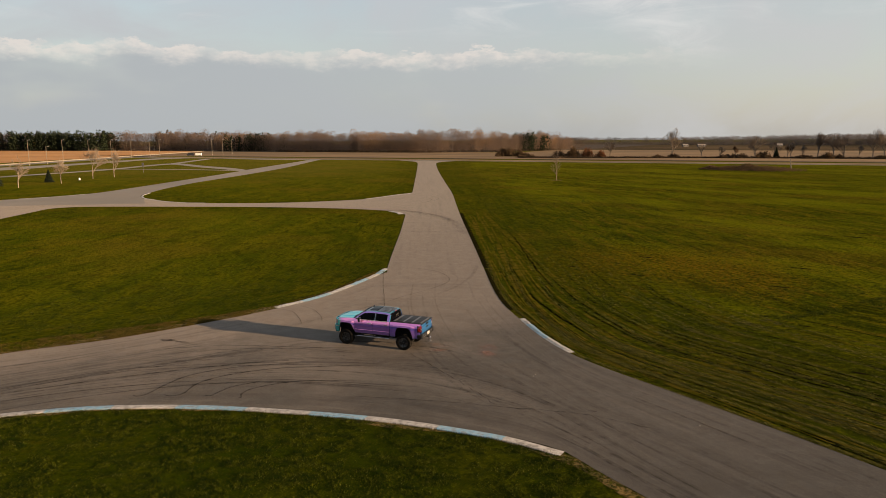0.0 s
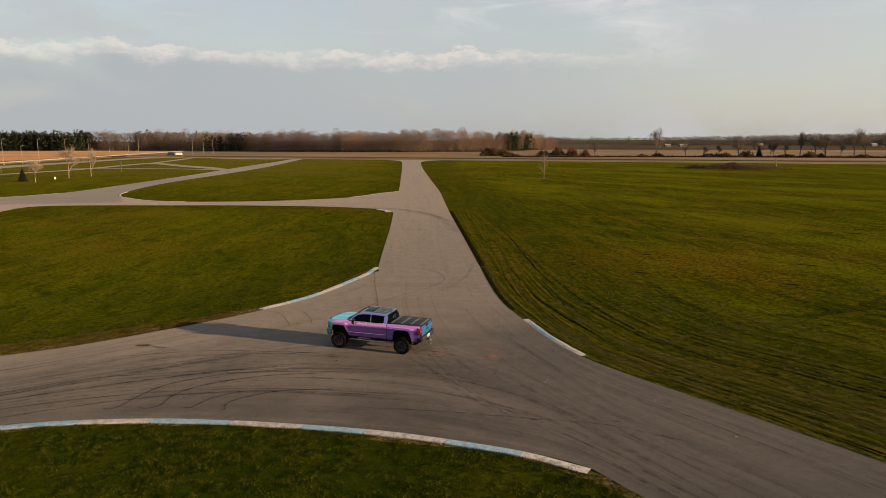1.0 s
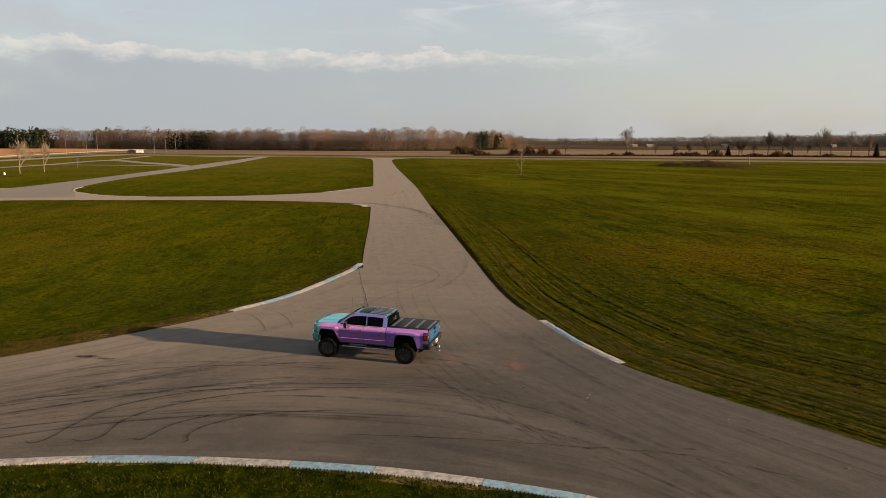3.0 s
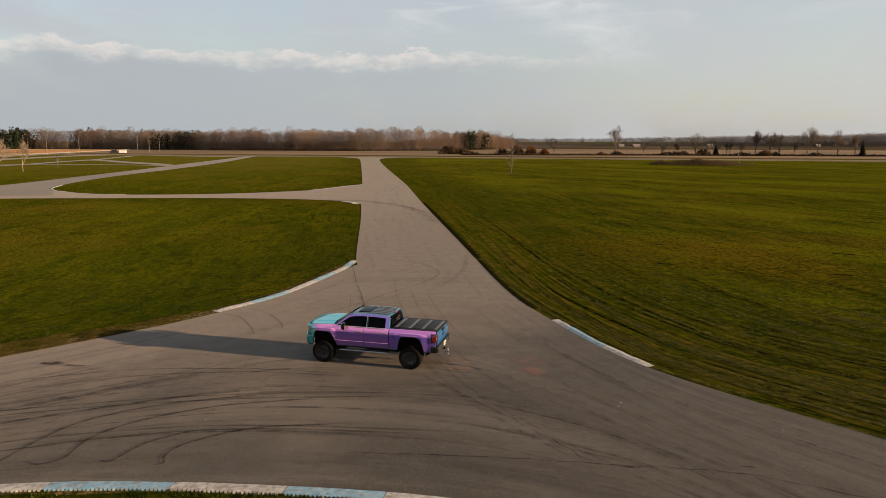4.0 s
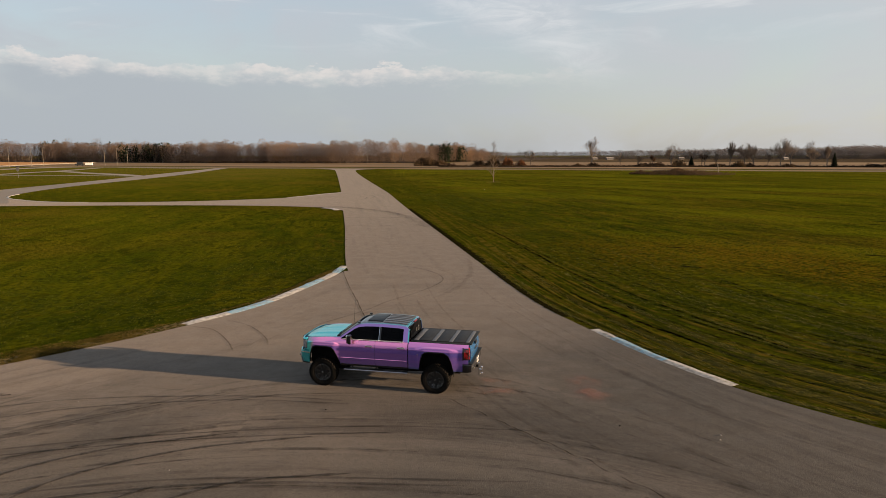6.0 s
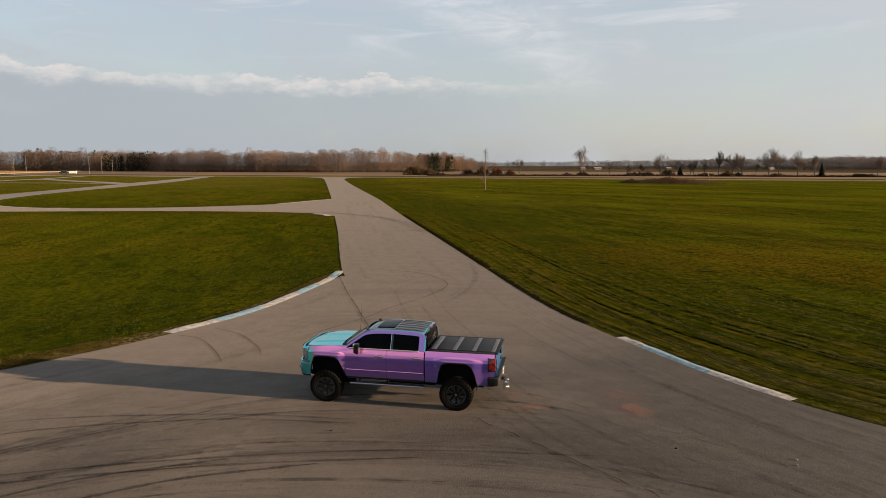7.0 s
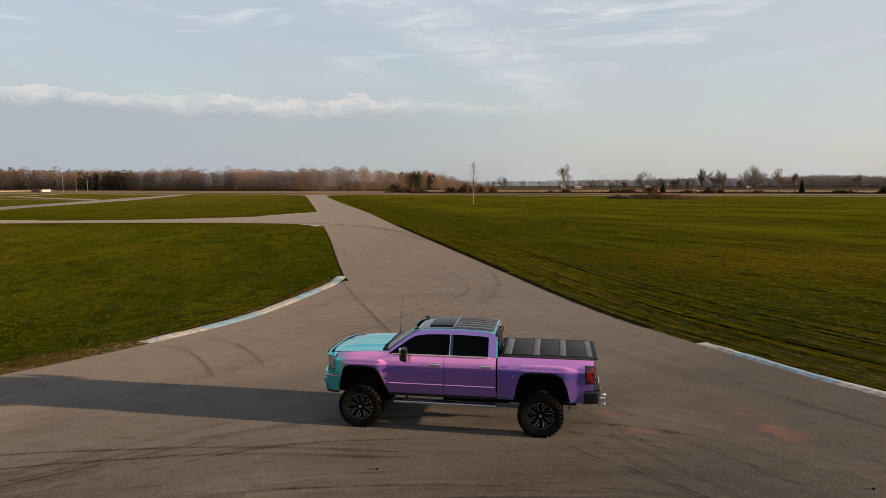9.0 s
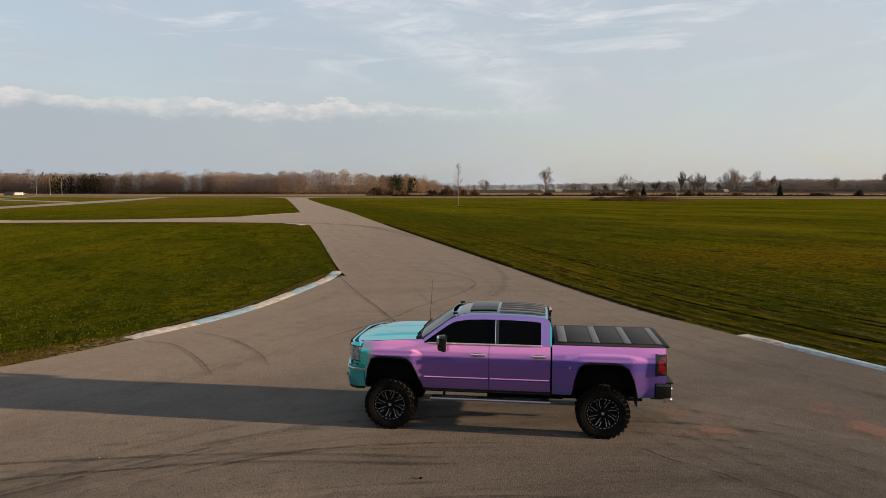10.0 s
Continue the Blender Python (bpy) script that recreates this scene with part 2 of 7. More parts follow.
def asphalt_colour(n, place):
    wide = n.noise(place, 0.06, 4.0, 0.6, 0.4)
    mid = n.noise(place, 0.55, 5.0, 0.65)
    sep_y = n.add("ShaderNodeSeparateXYZ")
    n.link(place, sep_y.inputs[0])
    slope = n.math("SUBTRACT", sep_y.outputs[1], n.math("MULTIPLY", sep_y.outputs[0], 0.45))
    bleached = n.step(n.math("ADD", slope, n.math("MULTIPLY", n.math("SUBTRACT", wide, 0.5), 50.0)), 26.0, 51.0)
    lane = n.add("ShaderNodeCombineXYZ")
    n.link(n.add("ShaderNodeAttribute", attribute_name="row").outputs["Fac"], lane.inputs[0])
    n.link(n.math("MULTIPLY", n.add("ShaderNodeAttribute", attribute_name="run").outputs["Fac"], 0.035), lane.inputs[1])
    streaks = n.noise(lane.outputs[0], 1.3, 6.0, 0.72, 0.3)
    drift = n.math("ADD", slope, n.math("MULTIPLY", n.math("SUBTRACT", wide, 0.5), 8.0))
    # paler band: brightness that depends on the view, put into the colour
    pale_band = n.math("MULTIPLY", n.math("MULTIPLY", n.step(drift, 12.0, 22.0), n.step(drift, 35.0, 27.0)), n.step(sep_y.outputs[0], -3.0, 4.0))
    driven = n.math("MULTIPLY", n.step(sep_y.outputs[1], 46.0, 34.0, 0.30, 1.0), n.math("SUBTRACT", 1.0, n.math("MULTIPLY", n.step(sep_y.outputs[0], -1.0, 6.0), 0.5)))
    stone = n.noise(place, 34.0, 2.0, 0.85)
    col = n.mix(n.step(wide, 0.35, 0.68), ASPHALT_A, ASPHALT_B)
    col = n.mix(n.step(mid, 0.40, 0.75, 0.0, 0.5), col, ASPHALT_C)
    col = n.mix(n.math("MULTIPLY", bleached, 0.85), col, ASPHALT_PALE)
    col = n.mix(n.math("MULTIPLY", pale_band, 0.17), col, ASPHALT_PALE)
    col = n.mix(n.step(sep_y.outputs[1], 60.0, 125.0, 0.0, 0.75), col, ASPHALT_OLD)
    col = n.mix(n.math("MULTIPLY", driven, n.step(streaks, 0.50, 0.64, 0.0, 0.5)), col, (0.020, 0.0175, 0.0155))
    col = n.mix(n.math("MULTIPLY", driven, n.step(streaks, 0.46, 0.34, 0.0, 0.35)), col, (0.12, 0.10, 0.085))
    wide_lane = n.add("ShaderNodeCombineXYZ")
    n.link(n.math("MULTIPLY", n.add("ShaderNodeAttribute", attribute_name="row").outputs["Fac"], 1.0), wide_lane.inputs[0])
    n.link(n.math("MULTIPLY", n.add("ShaderNodeAttribute", attribute_name="run").outputs["Fac"], 0.06), wide_lane.inputs[1])
    sweep = n.noise(wide_lane.outputs[0], 0.45, 5.0, 0.65, 0.4)
    col = n.mix(n.math("MULTIPLY", driven, n.step(sweep, 0.48, 0.34, 0.0, 0.40)), col, (0.026, 0.0235, 0.0205))
    col = n.mix(n.math("MULTIPLY", driven, n.step(sweep, 0.52, 0.68, 0.0, 0.5)), col, (0.098, 0.085, 0.072))
    col = n.mix(n.step(stone, 0.58, 0.72, 0.0, 0.45), col, (0.150, 0.128, 0.112))
    blotch = n.noise(place, 3.6, 5.0, 0.8)
    col = n.mix(n.step(blotch, 0.54, 0.74, 0.0, 0.28), col, (0.105, 0.088, 0.074))
    col = n.mix(n.step(blotch, 0.46, 0.28, 0.0, 0.30), col, (0.016, 0.014, 0.0125))
    chips = n.noise(place, 11.0, 3.0, 0.8)
    col = n.mix(n.step(chips, 0.58, 0.74, 0.0, 0.42), col, (0.13, 0.112, 0.097))
    col = n.mix(n.step(chips, 0.42, 0.28, 0.0, 0.45), col, (0.020, 0.018, 0.016))
    return n.mix(n.step(stone, 0.47, 0.34, 0.0, 0.5), col, (0.014, 0.012, 0.011))


ASPHALT_A, ASPHALT_B, ASPHALT_C = (0.0455, 0.0414, 0.0360), (0.0362, 0.0331, 0.0290), (0.0575, 0.0520, 0.0450)
ASPHALT_OLD = (0.160, 0.135, 0.110)
ASPHALT_PALE = (0.140, 0.115, 0.095)
asphalt = surface("worn_asphalt", asphalt_colour, lambda n, p: n.step(n.noise(p, 1.2, 3.0), 0.3, 0.7, 0.70, 0.85), bump=grain(40, 0.9, 0.014), spec=0.10)
asphalt.node_tree.nodes["Principled BSDF"].inputs["Diffuse Roughness"].default_value = 0.22
asphalt.node_tree.nodes["Principled BSDF"].inputs["Specular Tint"].default_value = (1.0, 0.86, 0.76, 1)
lane_grey = surface("grey_lane_asphalt", mottled((0.176, 0.149, 0.122), (0.154, 0.131, 0.108), 0.12, c=(0.138, 0.120, 0.101), scale_c=0.02), 0.9, spec=0.1)
rubber_line = surface("rubber_marks", (0.016, 0.013, 0.011), 0.8, spec=0.1,
                      alpha=lambda n, p: n.step(n.noise(p, 6.5, 5.0, 0.8), 0.32, 0.60, 0.22, 0.62))
worn_line = surface("worn_rubber_marks", (0.017, 0.014, 0.012), 0.8, spec=0.1,
                    alpha=lambda n, p: n.math("MULTIPLY", n.step(n.noise(p, 0.35, 3.0), 0.35, 0.62, 0.55, 1.0), n.step(n.noise(p, 14.0, 4.0, 0.8), 0.34, 0.60, 0.22, 0.52)))
faint_line = surface("faint_rubber_marks", (0.018, 0.015, 0.013), 0.8, spec=0.1,
                     alpha=lambda n, p: n.step(n.noise(p, 1.6, 5.0, 0.7), 0.38, 0.72, 0.03, 0.26))
crack = surface("tar_crack", (0.014, 0.012, 0.011), 0.85, spec=0.1, alpha=lambda n, p: n.step(n.noise(p, 3.0, 4.0), 0.34, 0.56, 0.05, 0.6))
pink_tone = surface("faint_pink", (0.25, 0.112, 0.088), 0.95, spec=0.1,
                    alpha=lambda n, p: n.math("MULTIPLY", n.math("MULTIPLY", n.step(n.add("ShaderNodeAttribute", attribute_name="fade").outputs["Fac"], 0.0, 0.8), n.step(n.noise(p, 1.2, 4.0, 0.6), 0.30, 0.70)), n.step(n.noise(p, 14.0, 4.0, 0.8), 0.3, 0.65, 0.14, 0.42)))
chalk = surface("white_kerb_paint", mottled((0.31, 0.285, 0.255), (0.23, 0.208, 0.186), 7.0, 0.38, 0.66, (0.15, 0.134, 0.117), 4.6), 0.8, bump=grain(30, 0.5, 0.01))
sky_paint = surface("blue_kerb_paint", mottled((0.105, 0.215, 0.29), (0.21, 0.26, 0.285), 6.0, 0.42, 0.68, (0.12, 0.14, 0.145), 4.4), 0.8, bump=grain(30, 0.5, 0.01))
concrete = surface("pale_concrete", mottled((0.34, 0.30, 0.245), (0.26, 0.23, 0.19), 0.6), 0.85, bump=grain(9, 0.3), spec=0.1)
stubble = surface("corn_stubble", mottled((0.30, 0.140, 0.043), (0.24, 0.115, 0.040), 0.05, c=(0.33, 0.17, 0.062), scale_c=0.012), 0.95, bump=grain(1.5, 0.6, 0.2), spec=0.1)
tan_field = surface("dry_field", mottled((0.122, 0.076, 0.036), (0.088, 0.057, 0.028), 0.03, c=(0.15, 0.094, 0.046), scale_c=0.008), 0.95, bump=grain(1.2, 0.6, 0.2), spec=0.1)
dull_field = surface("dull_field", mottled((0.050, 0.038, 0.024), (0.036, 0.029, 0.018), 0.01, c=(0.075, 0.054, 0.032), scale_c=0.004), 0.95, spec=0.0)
ditch = surface("dark_ditch_weeds", mottled((0.018, 0.012, 0.008), (0.040, 0.024, 0.012), 0.4), 0.95, bump=grain(2, 0.8, 0.3), spec=0.1)
gravel = surface("gravel_road", mottled((0.14, 0.12, 0.098), (0.105, 0.092, 0.077), 0.15), 0.9, bump=grain(6, 0.4), spec=0.1)
bark = surface("grey_bark", mottled((0.145, 0.115, 0.088), (0.095, 0.075, 0.058), 1.4), 0.9, bump=grain(9, 0.5, 0.02), spec=0.2)
twig = surface("bare_twigs", mottled((0.235, 0.185, 0.140), (0.170, 0.132, 0.100), 0.2), 0.9, spec=0.15, thin=0.5)
wood_bark = surface("woodland_trunks", mottled((0.24, 0.20, 0.155), (0.10, 0.078, 0.06), 0.12), 0.9, spec=0.15)
wood_twig = surface("woodland_twigs", lambda n, p: n.mix(n.step(n.noise(p, 0.022, 3.0, 0.6), 0.50, 0.68), n.mix(n.step(n.noise(p, 0.07, 4.0, 0.7), 0.35, 0.65), (0.132, 0.095, 0.076), (0.180, 0.130, 0.098)), (0.225, 0.140, 0.080)), 0.95, spec=0.0, thin=0.6)
# far twigs: aerial haze is mixed into this greyed base colour
hazed_twig = surface("hazed_woodland", mottled((0.074, 0.068, 0.070), (0.086, 0.077, 0.076), 0.02, c=(0.098, 0.078, 0.070), scale_c=0.008), 0.95, spec=0.0, thin=0.6)
undergrowth = surface("woodland_scrub", mottled((0.062, 0.045, 0.033), (0.088, 0.064, 0.047), 0.15, c=(0.075, 0.053, 0.037), scale_c=0.03), 0.95, spec=0.05, thin=0.5)
needles = surface("pine_needles", mottled((0.010, 0.016, 0.007), (0.022, 0.030, 0.012), 0.25), 0.85, spec=0.2, thin=0.5)
rust_leaf = surface("rusty_leaves", mottled((0.095, 0.040, 0.016), (0.060, 0.030, 0.016), 0.6), 0.9, spec=0.1, thin=0.5)
weed = surface("dry_weeds", mottled((0.075, 0.047, 0.026), (0.034, 0.024, 0.013), 0.8), 0.95, spec=0.1, thin=0.5)


# ---- mesh helpers ----
def part(name, bm, material, parent=None, label="", smooth=False):
    """Links a bmesh as one mesh object, under parent where one is given."""
    me = bpy.data.meshes.new(name)
    bm.to_mesh(me)
    bm.free()
    me.materials.append(material)
    if smooth:
        me.shade_smooth()
    ob = new(name, me)
    if parent:
        ob.parent = parent
    if label:
        ob["label"] = label
    return ob


def from_arrays(name, verts, faces, material, parent=None, label=""):
    me = bpy.data.meshes.new(name)
    me.from_pydata(np.asarray(verts).reshape(-1, 3).tolist(), [], np.asarray(faces).tolist() if not isinstance(faces, list) else faces)
    me.materials.append(material)
    ob = new(name, me)
    if parent:
        ob.parent = parent
    if label:
        ob["label"] = label
    return ob


def triangles(name, v, material, parent=None, label=""):
    """Many loose triangles as one mesh."""
    v = np.ascontiguousarray(np.asarray(v).reshape(-1, 3), dtype=np.float32)
    me = bpy.data.meshes.new(name)
    me.vertices.add(len(v))
    me.vertices.foreach_set("co", v.ravel())
    me.loops.add(len(v))
    me.loops.foreach_set("vertex_index", np.arange(len(v), dtype=np.int32))
    me.polygons.add(len(v) // 3)
    me.polygons.foreach_set("loop_start", np.arange(0, len(v), 3, dtype=np.int32))
    me.update(calc_edges=True)
    me.materials.append(material)
    ob = new(name, me)
    if parent:
        ob.parent = parent
    if label:
        ob["label"] = label
    return ob


def empty(name, m=None):
    ob = new(name)
    ob.empty_display_size = 0.2
    if m is not None:
        ob.matrix_world = m
    return ob


def spline(points, count=60):
    """A smooth curve through a few control points, evenly spaced."""
    p = np.array(points, float)
    p = np.vstack([2 * p[0] - p[1], p, 2 * p[-1] - p[-2]])
    out = []
    for i in range(1, len(p) - 2):
        t = np.linspace(0, 1, 24, endpoint=False)[:, None]
        a, b, c, d = p[i - 1:i + 3]
        out.append(0.5 * (2 * b + (c - a) * t + (2 * a - 5 * b + 4 * c - d) * t ** 2 + (3 * b - a - 3 * c + d) * t ** 3))
    out = np.vstack(out + [p[-2:-1]])
    run = np.r_[0, np.cumsum(np.linalg.norm(np.diff(out, axis=0), axis=1))]
    s = np.linspace(0, run[-1], count)
    return np.stack([np.interp(s, run, out[:, k]) for k in range(out.shape[1])], 1)


def normals(c):
    """Unit normals to the left of a plane curve."""
    d = np.gradient(c[:, :2], axis=0)
    d /= np.linalg.norm(d, axis=1)[:, None] + 1e-9
    return np.stack([-d[:, 1], d[:, 0]], 1)


def strip(name, left, right, z, material, parent=None):
    """A flat sheet between two curves with the same number of points."""
    n = len(left)
    v = [(*p, z) for p in left[:, :2]] + [(*p, z) for p in right[:, :2]]
    f = [(i, n + i, n + i + 1, i + 1) for i in range(n - 1)]
    ob = from_arrays(name, v, f, material, parent)
    middle = (np.asarray(left)[:, :2] + np.asarray(right)[:, :2]) / 2
    length = np.r_[0, np.cumsum(np.linalg.norm(np.diff(middle, axis=0), axis=1))]
    across = float(np.median(np.linalg.norm(np.asarray(left)[:, :2] - np.asarray(right)[:, :2], axis=1)))
    for key, values in (("row", np.r_[np.zeros(n), np.full(n, across)]), ("run", np.r_[length, length])):
        ob.data.attributes.new(key, "FLOAT", "POINT").data.foreach_set("value", values.astype(np.float32))
    return ob


def ribbon_arrays(c, half, z, taper=True):
    n, nm = len(c), normals(c)
    w = np.full(n, half) if np.isscalar(half) else np.asarray(half)
    if taper:
        w = w * np.minimum(1, np.minimum(np.arange(n), np.arange(n)[::-1]) / 3 + 0.15)
    a, b = c[:, :2] + nm * w[:, None], c[:, :2] - nm * w[:, None]
    v = np.vstack([np.c_[a, np.full(n, z)], np.c_[b, np.full(n, z)]])
    return v, [(i, n + i, n + i + 1, i + 1) for i in range(n - 1)]


def inside(poly, pts):
    """Which points lie inside a closed outline."""
    x, y = pts[:, 0], pts[:, 1]
    hit = np.zeros(len(pts), bool)
    for (x0, y0), (x1, y1) in zip(poly, np.roll(poly, -1, axis=0)):
        cross = ((y0 > y) != (y1 > y)) & (x < (x1 - x0) * (y - y0) / (y1 - y0 + 1e-12) + x0)
        hit ^= cross
    return hit


# ---- ground, roads ----
def sheet(name, corners, z, material, label, category):
    ob = from_arrays(name, [(x, y, z) for x, y in corners], [tuple(range(len(corners)))], material)
    return tagged(ob, label, category, kind="structure")


# edges of the track, as smooth curves
front_edge = spline([(-44, 12), (-30, 21.5), (-19.2, 26.5), (-12.0, 27.55), (-4.2, 26.6), (1.0, 25.1), (4.7, 23.3), (6.2, 21.2), (10.0, 15.5), (18, 3), (28, -14)], 120)
left_edge = spline([(-48, 18), (-34, 28.3), (-24.7, 34.9), (-19.8, 37.8), (-14.4, 42.4), (-11.4, 45.6), (-8.5, 49.8), (-5.1, 58.6)], 70)
right_edge = spline([(2.0, 111), (2.7, 92.4), (3.3, 76.2), (3.75, 62), (4.3, 49.0), (5.25, 42.6), (6.65, 36.9), (8.5, 33.1), (12.25, 27.8), (16.5, 21.5), (24, 9.5), (36, -10)], 120)
upper_edge = np.vstack([left_edge, right_edge[right_edge[:, 1] < 58.6]])
run = np.r_[0, np.cumsum(np.linalg.norm(np.diff(upper_edge, axis=0), axis=1))]
upper_even = np.stack([np.interp(np.linspace(0, run[-1], 120), run, upper_edge[:, k]) for k in (0, 1)], 1)
road = empty("road")
tagged(road, "weathered grey-brown asphalt race track with tyre marks", "road", kind="structure")
strip("track_curve", upper_even, front_edge, 0.020, asphalt, road)
west_side = spline([(-4.9, 57.0), (-5.2, 60.4), (-5.5, 71), (-5.8, 85), (-6.5, 106), (-7.3, 128), (-7.9, 150), (-9.6, 194), (-12.2, 258), (-15.0, 322), (-16.6, 345), (-19.5, 360), (-28, 377)], 100)
east_side = spline([(3.95, 57.0), (3.8, 60.4), (3.45, 71), (2.95, 85), (2.2, 106), (1.6, 128), (0.95, 150), (-1.2, 194), (-4.1, 258), (-6.0, 315), (-6.0, 337), (-3.4, 353), (5, 367)], 100)
strip("straight", west_side, east_side, 0.024, asphalt, road)
side_low = spline([(-5.0, 98), (-6.6, 105.5), (-8.6, 110.2), (-16.3, 114.4), (-26.5, 117.0), (-36.8, 118.3), (-46.9, 118.8), (-58, 119.3), (-66.5, 118.8), (-69.6, 116.0), (-69.4, 111), (-68.5, 102), (-67, 84)], 90)
side_high = spline([(-5.0, 160), (-7.8, 148.4), (-10.7, 143.6), (-14.7, 136.0), (-18.7, 131.6), (-28.8, 126.8), (-39.2, 125.3), (-50.1, 126.4), (-55.8, 129.7), (-62.7, 136.2), (-78, 134), (-94, 123), (-110, 109)], 110)
strip("side_lane", side_low, side_high[np.linspace(0, 109, 90).astype(int)], 0.028, asphalt, road)
loop_west = spline([(-112, 116), (-91, 132.5), (-83.5, 140.5), (-79.8, 150), (-79, 167), (-78.8, 190), (-78.6, 230), (-80, 280), (-80.5, 350), (-82, 404)], 80)
loop_east = spline([(-57, 125), (-62.0, 135.3), (-66.2, 143.4), (-68.0, 153), (-69.9, 168), (-70.6, 190), (-69.2, 230), (-69.0, 280), (-72, 335), (-76, 404)], 80)
strip("loop_lane", loop_west, loop_east, 0.032, lane_grey, road)
branch_a = spline([(-76, 246), (-90, 266), (-110, 290), (-131, 318), (-134, 306), (-133, 270), (-138, 238), (-146, 206), (-170, 150)], 70)
branch_b = spline([(-76, 262), (-90, 286), (-112, 312), (-140, 348), (-145, 322), (-142, 276), (-147, 246), (-156, 210), (-182, 150)], 70)
branch_a, branch_b = branch_a * 0.78 + branch_b * 0.22, branch_a * 0.22 + branch_b * 0.78
strip("branch_lane", branch_a, branch_b, 0.024, lane_grey, road)
strip("link_lane", spline([(-140.8, 340), (-145.7, 375), (-152.2, 421)], 12), spline([(-136, 338), (-140.5, 371), (-147, 420)], 12), 0.020, lane_grey, road)
strip("edge_lane", spline([(-146, 277.5), (-125.6, 276), (-98, 269), (-79, 259.5)], 16), spline([(-146, 274), (-125.6, 272.5), (-98, 265.5), (-79, 256)], 16), 0.036, lane_grey, road)
strip("paddock_lane", spline([(-220, 200), (-197, 294), (-191, 348), (-191, 394), (-188, 443), (-172, 472)], 24), spline([(-196, 200), (-179, 267), (-178.5, 325), (-178, 365), (-177, 416), (-163, 446)], 24), 0.016, lane_grey, road)
strip("back_lane", spline([(-170, 462), (-129, 426), (-99, 407), (-80, 410)], 16), spline([(-166, 450), (-128, 414), (-99, 396), (-80, 398)], 16), 0.012, lane_grey, road)

# the ground: one sheet to the horizon, finer near the track, with row and run coordinates along the track's edges
R = 4500
gx = np.r_[-R, -1500, -600, -300, np.arange(-200, 201, 2.5), 300, 600, 1500, R]
gy = np.r_[-R, -1000, -200, -60, np.arange(-30, 371, 2.5), 500, 900, 2000, R]
GX, GY = np.meshgrid(gx, gy)
flat = np.c_[GX.ravel(), GY.ravel()]
guides = [np.vstack([east_side[::-1][:-12], right_edge[8:]]), np.vstack([left_edge, west_side[3:]]), front_edge, side_low[10:], side_high[8:]]
best, row_of, run_of, mown_of, lush_of = np.full(len(flat), 1e9), np.zeros(len(flat)), np.zeros(len(flat)), np.zeros(len(flat)), np.zeros(len(flat))
for k, guide in enumerate(guides):
    guide = spline(guide[::3], 150)
    dist = np.sqrt(((flat[:, None, :] - guide[None]) ** 2).sum(-1))
    near_i = dist.argmin(1)
    d_min = dist[np.arange(len(flat)), near_i]
    along_run = np.r_[0, np.cumsum(np.linalg.norm(np.diff(guide, axis=0), axis=1))]
    take = d_min < best
    best[take] = d_min[take]
    lush_of[take] = 1.0 if k == 2 else np.interp(d_min[take], (0, 8, 18), (0.55, 0.5, 0.0)) if k == 0 else np.interp(d_min[take], (0, 12), (0.4, 0.0))
    mown_of[take] = np.interp(d_min[take], (0, 7, 14, 60, 150), (1.1, 1.1, 1.35, 1.3, 0.4)) if k == 0 else np.interp(d_min[take], (0, 5, 15), (0.8, 0.6, 0.0))
    if k == 0:
        mown_of[take] *= np.interp(flat[take, 1], (38, 56), (1.0, 0.82))
    row_of[take], run_of[take] = d_min[take] + 100 * k, along_run[near_i[take]] + 900 * k
w = len(gx)
quads = [(j * w + i, j * w + i + 1, (j + 1) * w + i + 1, (j + 1) * w + i) for j in range(len(gy) - 1) for i in range(w - 1)]
ground = from_arrays("ground", np.c_[flat, np.zeros(len(flat))], quads, turf)
for key, values in (("row", row_of), ("run", run_of), ("mown", mown_of), ("lush", lush_of)):
    ground.data.attributes.new(key, "FLOAT", "POINT").data.foreach_set("value", values.astype(np.float32))
tagged(ground, "green and straw-coloured autumn turf on flat land", "grass", kind="structure")

# the public road behind, with its verges, and the fields
ALONG = Vector((1, -0.42)).normalized()


def band(x0, x1, d0, d1):
    """A strip along the public road, d metres behind its middle."""
    n = Vector((-ALONG.y, ALONG.x))
    base = Vector((-8, 374))
    pts = [base + ALONG * a + n * d for a, d in ((x0, d0), (x1, d0), (x1, d1), (x0, d1))]
    return [(p.x, p.y) for p in pts]


sheet("public_road", band(-460, 800, -3.2, 3.2), 0.025, gravel, "pale grey country road crossing behind the track", "road")
sheet("verge", band(-700, 900, 6, 22), 0.03, tan_field, "strip of dry tan grass beside the country road", "verge")
sheet("ditch", band(-330, 1500, 34, 43), 0.05, ditch, "dark weedy ditch along the field edge", "ditch")
sheet("stubble_strip", band(-700, -20, 43, 215), 0.04, tan_field, "brown stubble field in front of the woods", "field")
sheet("dry_field", band(-20, 2600, 43, 360), 0.045, tan_field, "tan harvested field beyond the hedge", "field")
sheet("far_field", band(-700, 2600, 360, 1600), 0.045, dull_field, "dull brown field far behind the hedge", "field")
sheet("corn_field", [(-236, 330), (-236, 600), (-250, 740), (-600, 860), (-1100, 900), (-1000, 150), (-300, 150)], 0.05, stubble, "orange-tan corn stubble field before the woods", "field")
sheet("forest_floor", [(112, 690), (72, 652), (42, 610), (-21, 588), (-150, 638), (-262, 720), (-450, 765), (-760, 800), (-1250, 860), (-1250, 1300), (400, 1300), (180, 800)], 0.055, ditch, "dark leaf litter under the wood", "forest floor")
sheet("paddock", [(-206, 300), (-224, 300), (-236, 700), (-222, 700)], 0.03, gravel, "grey paved lane beside the light poles", "road")

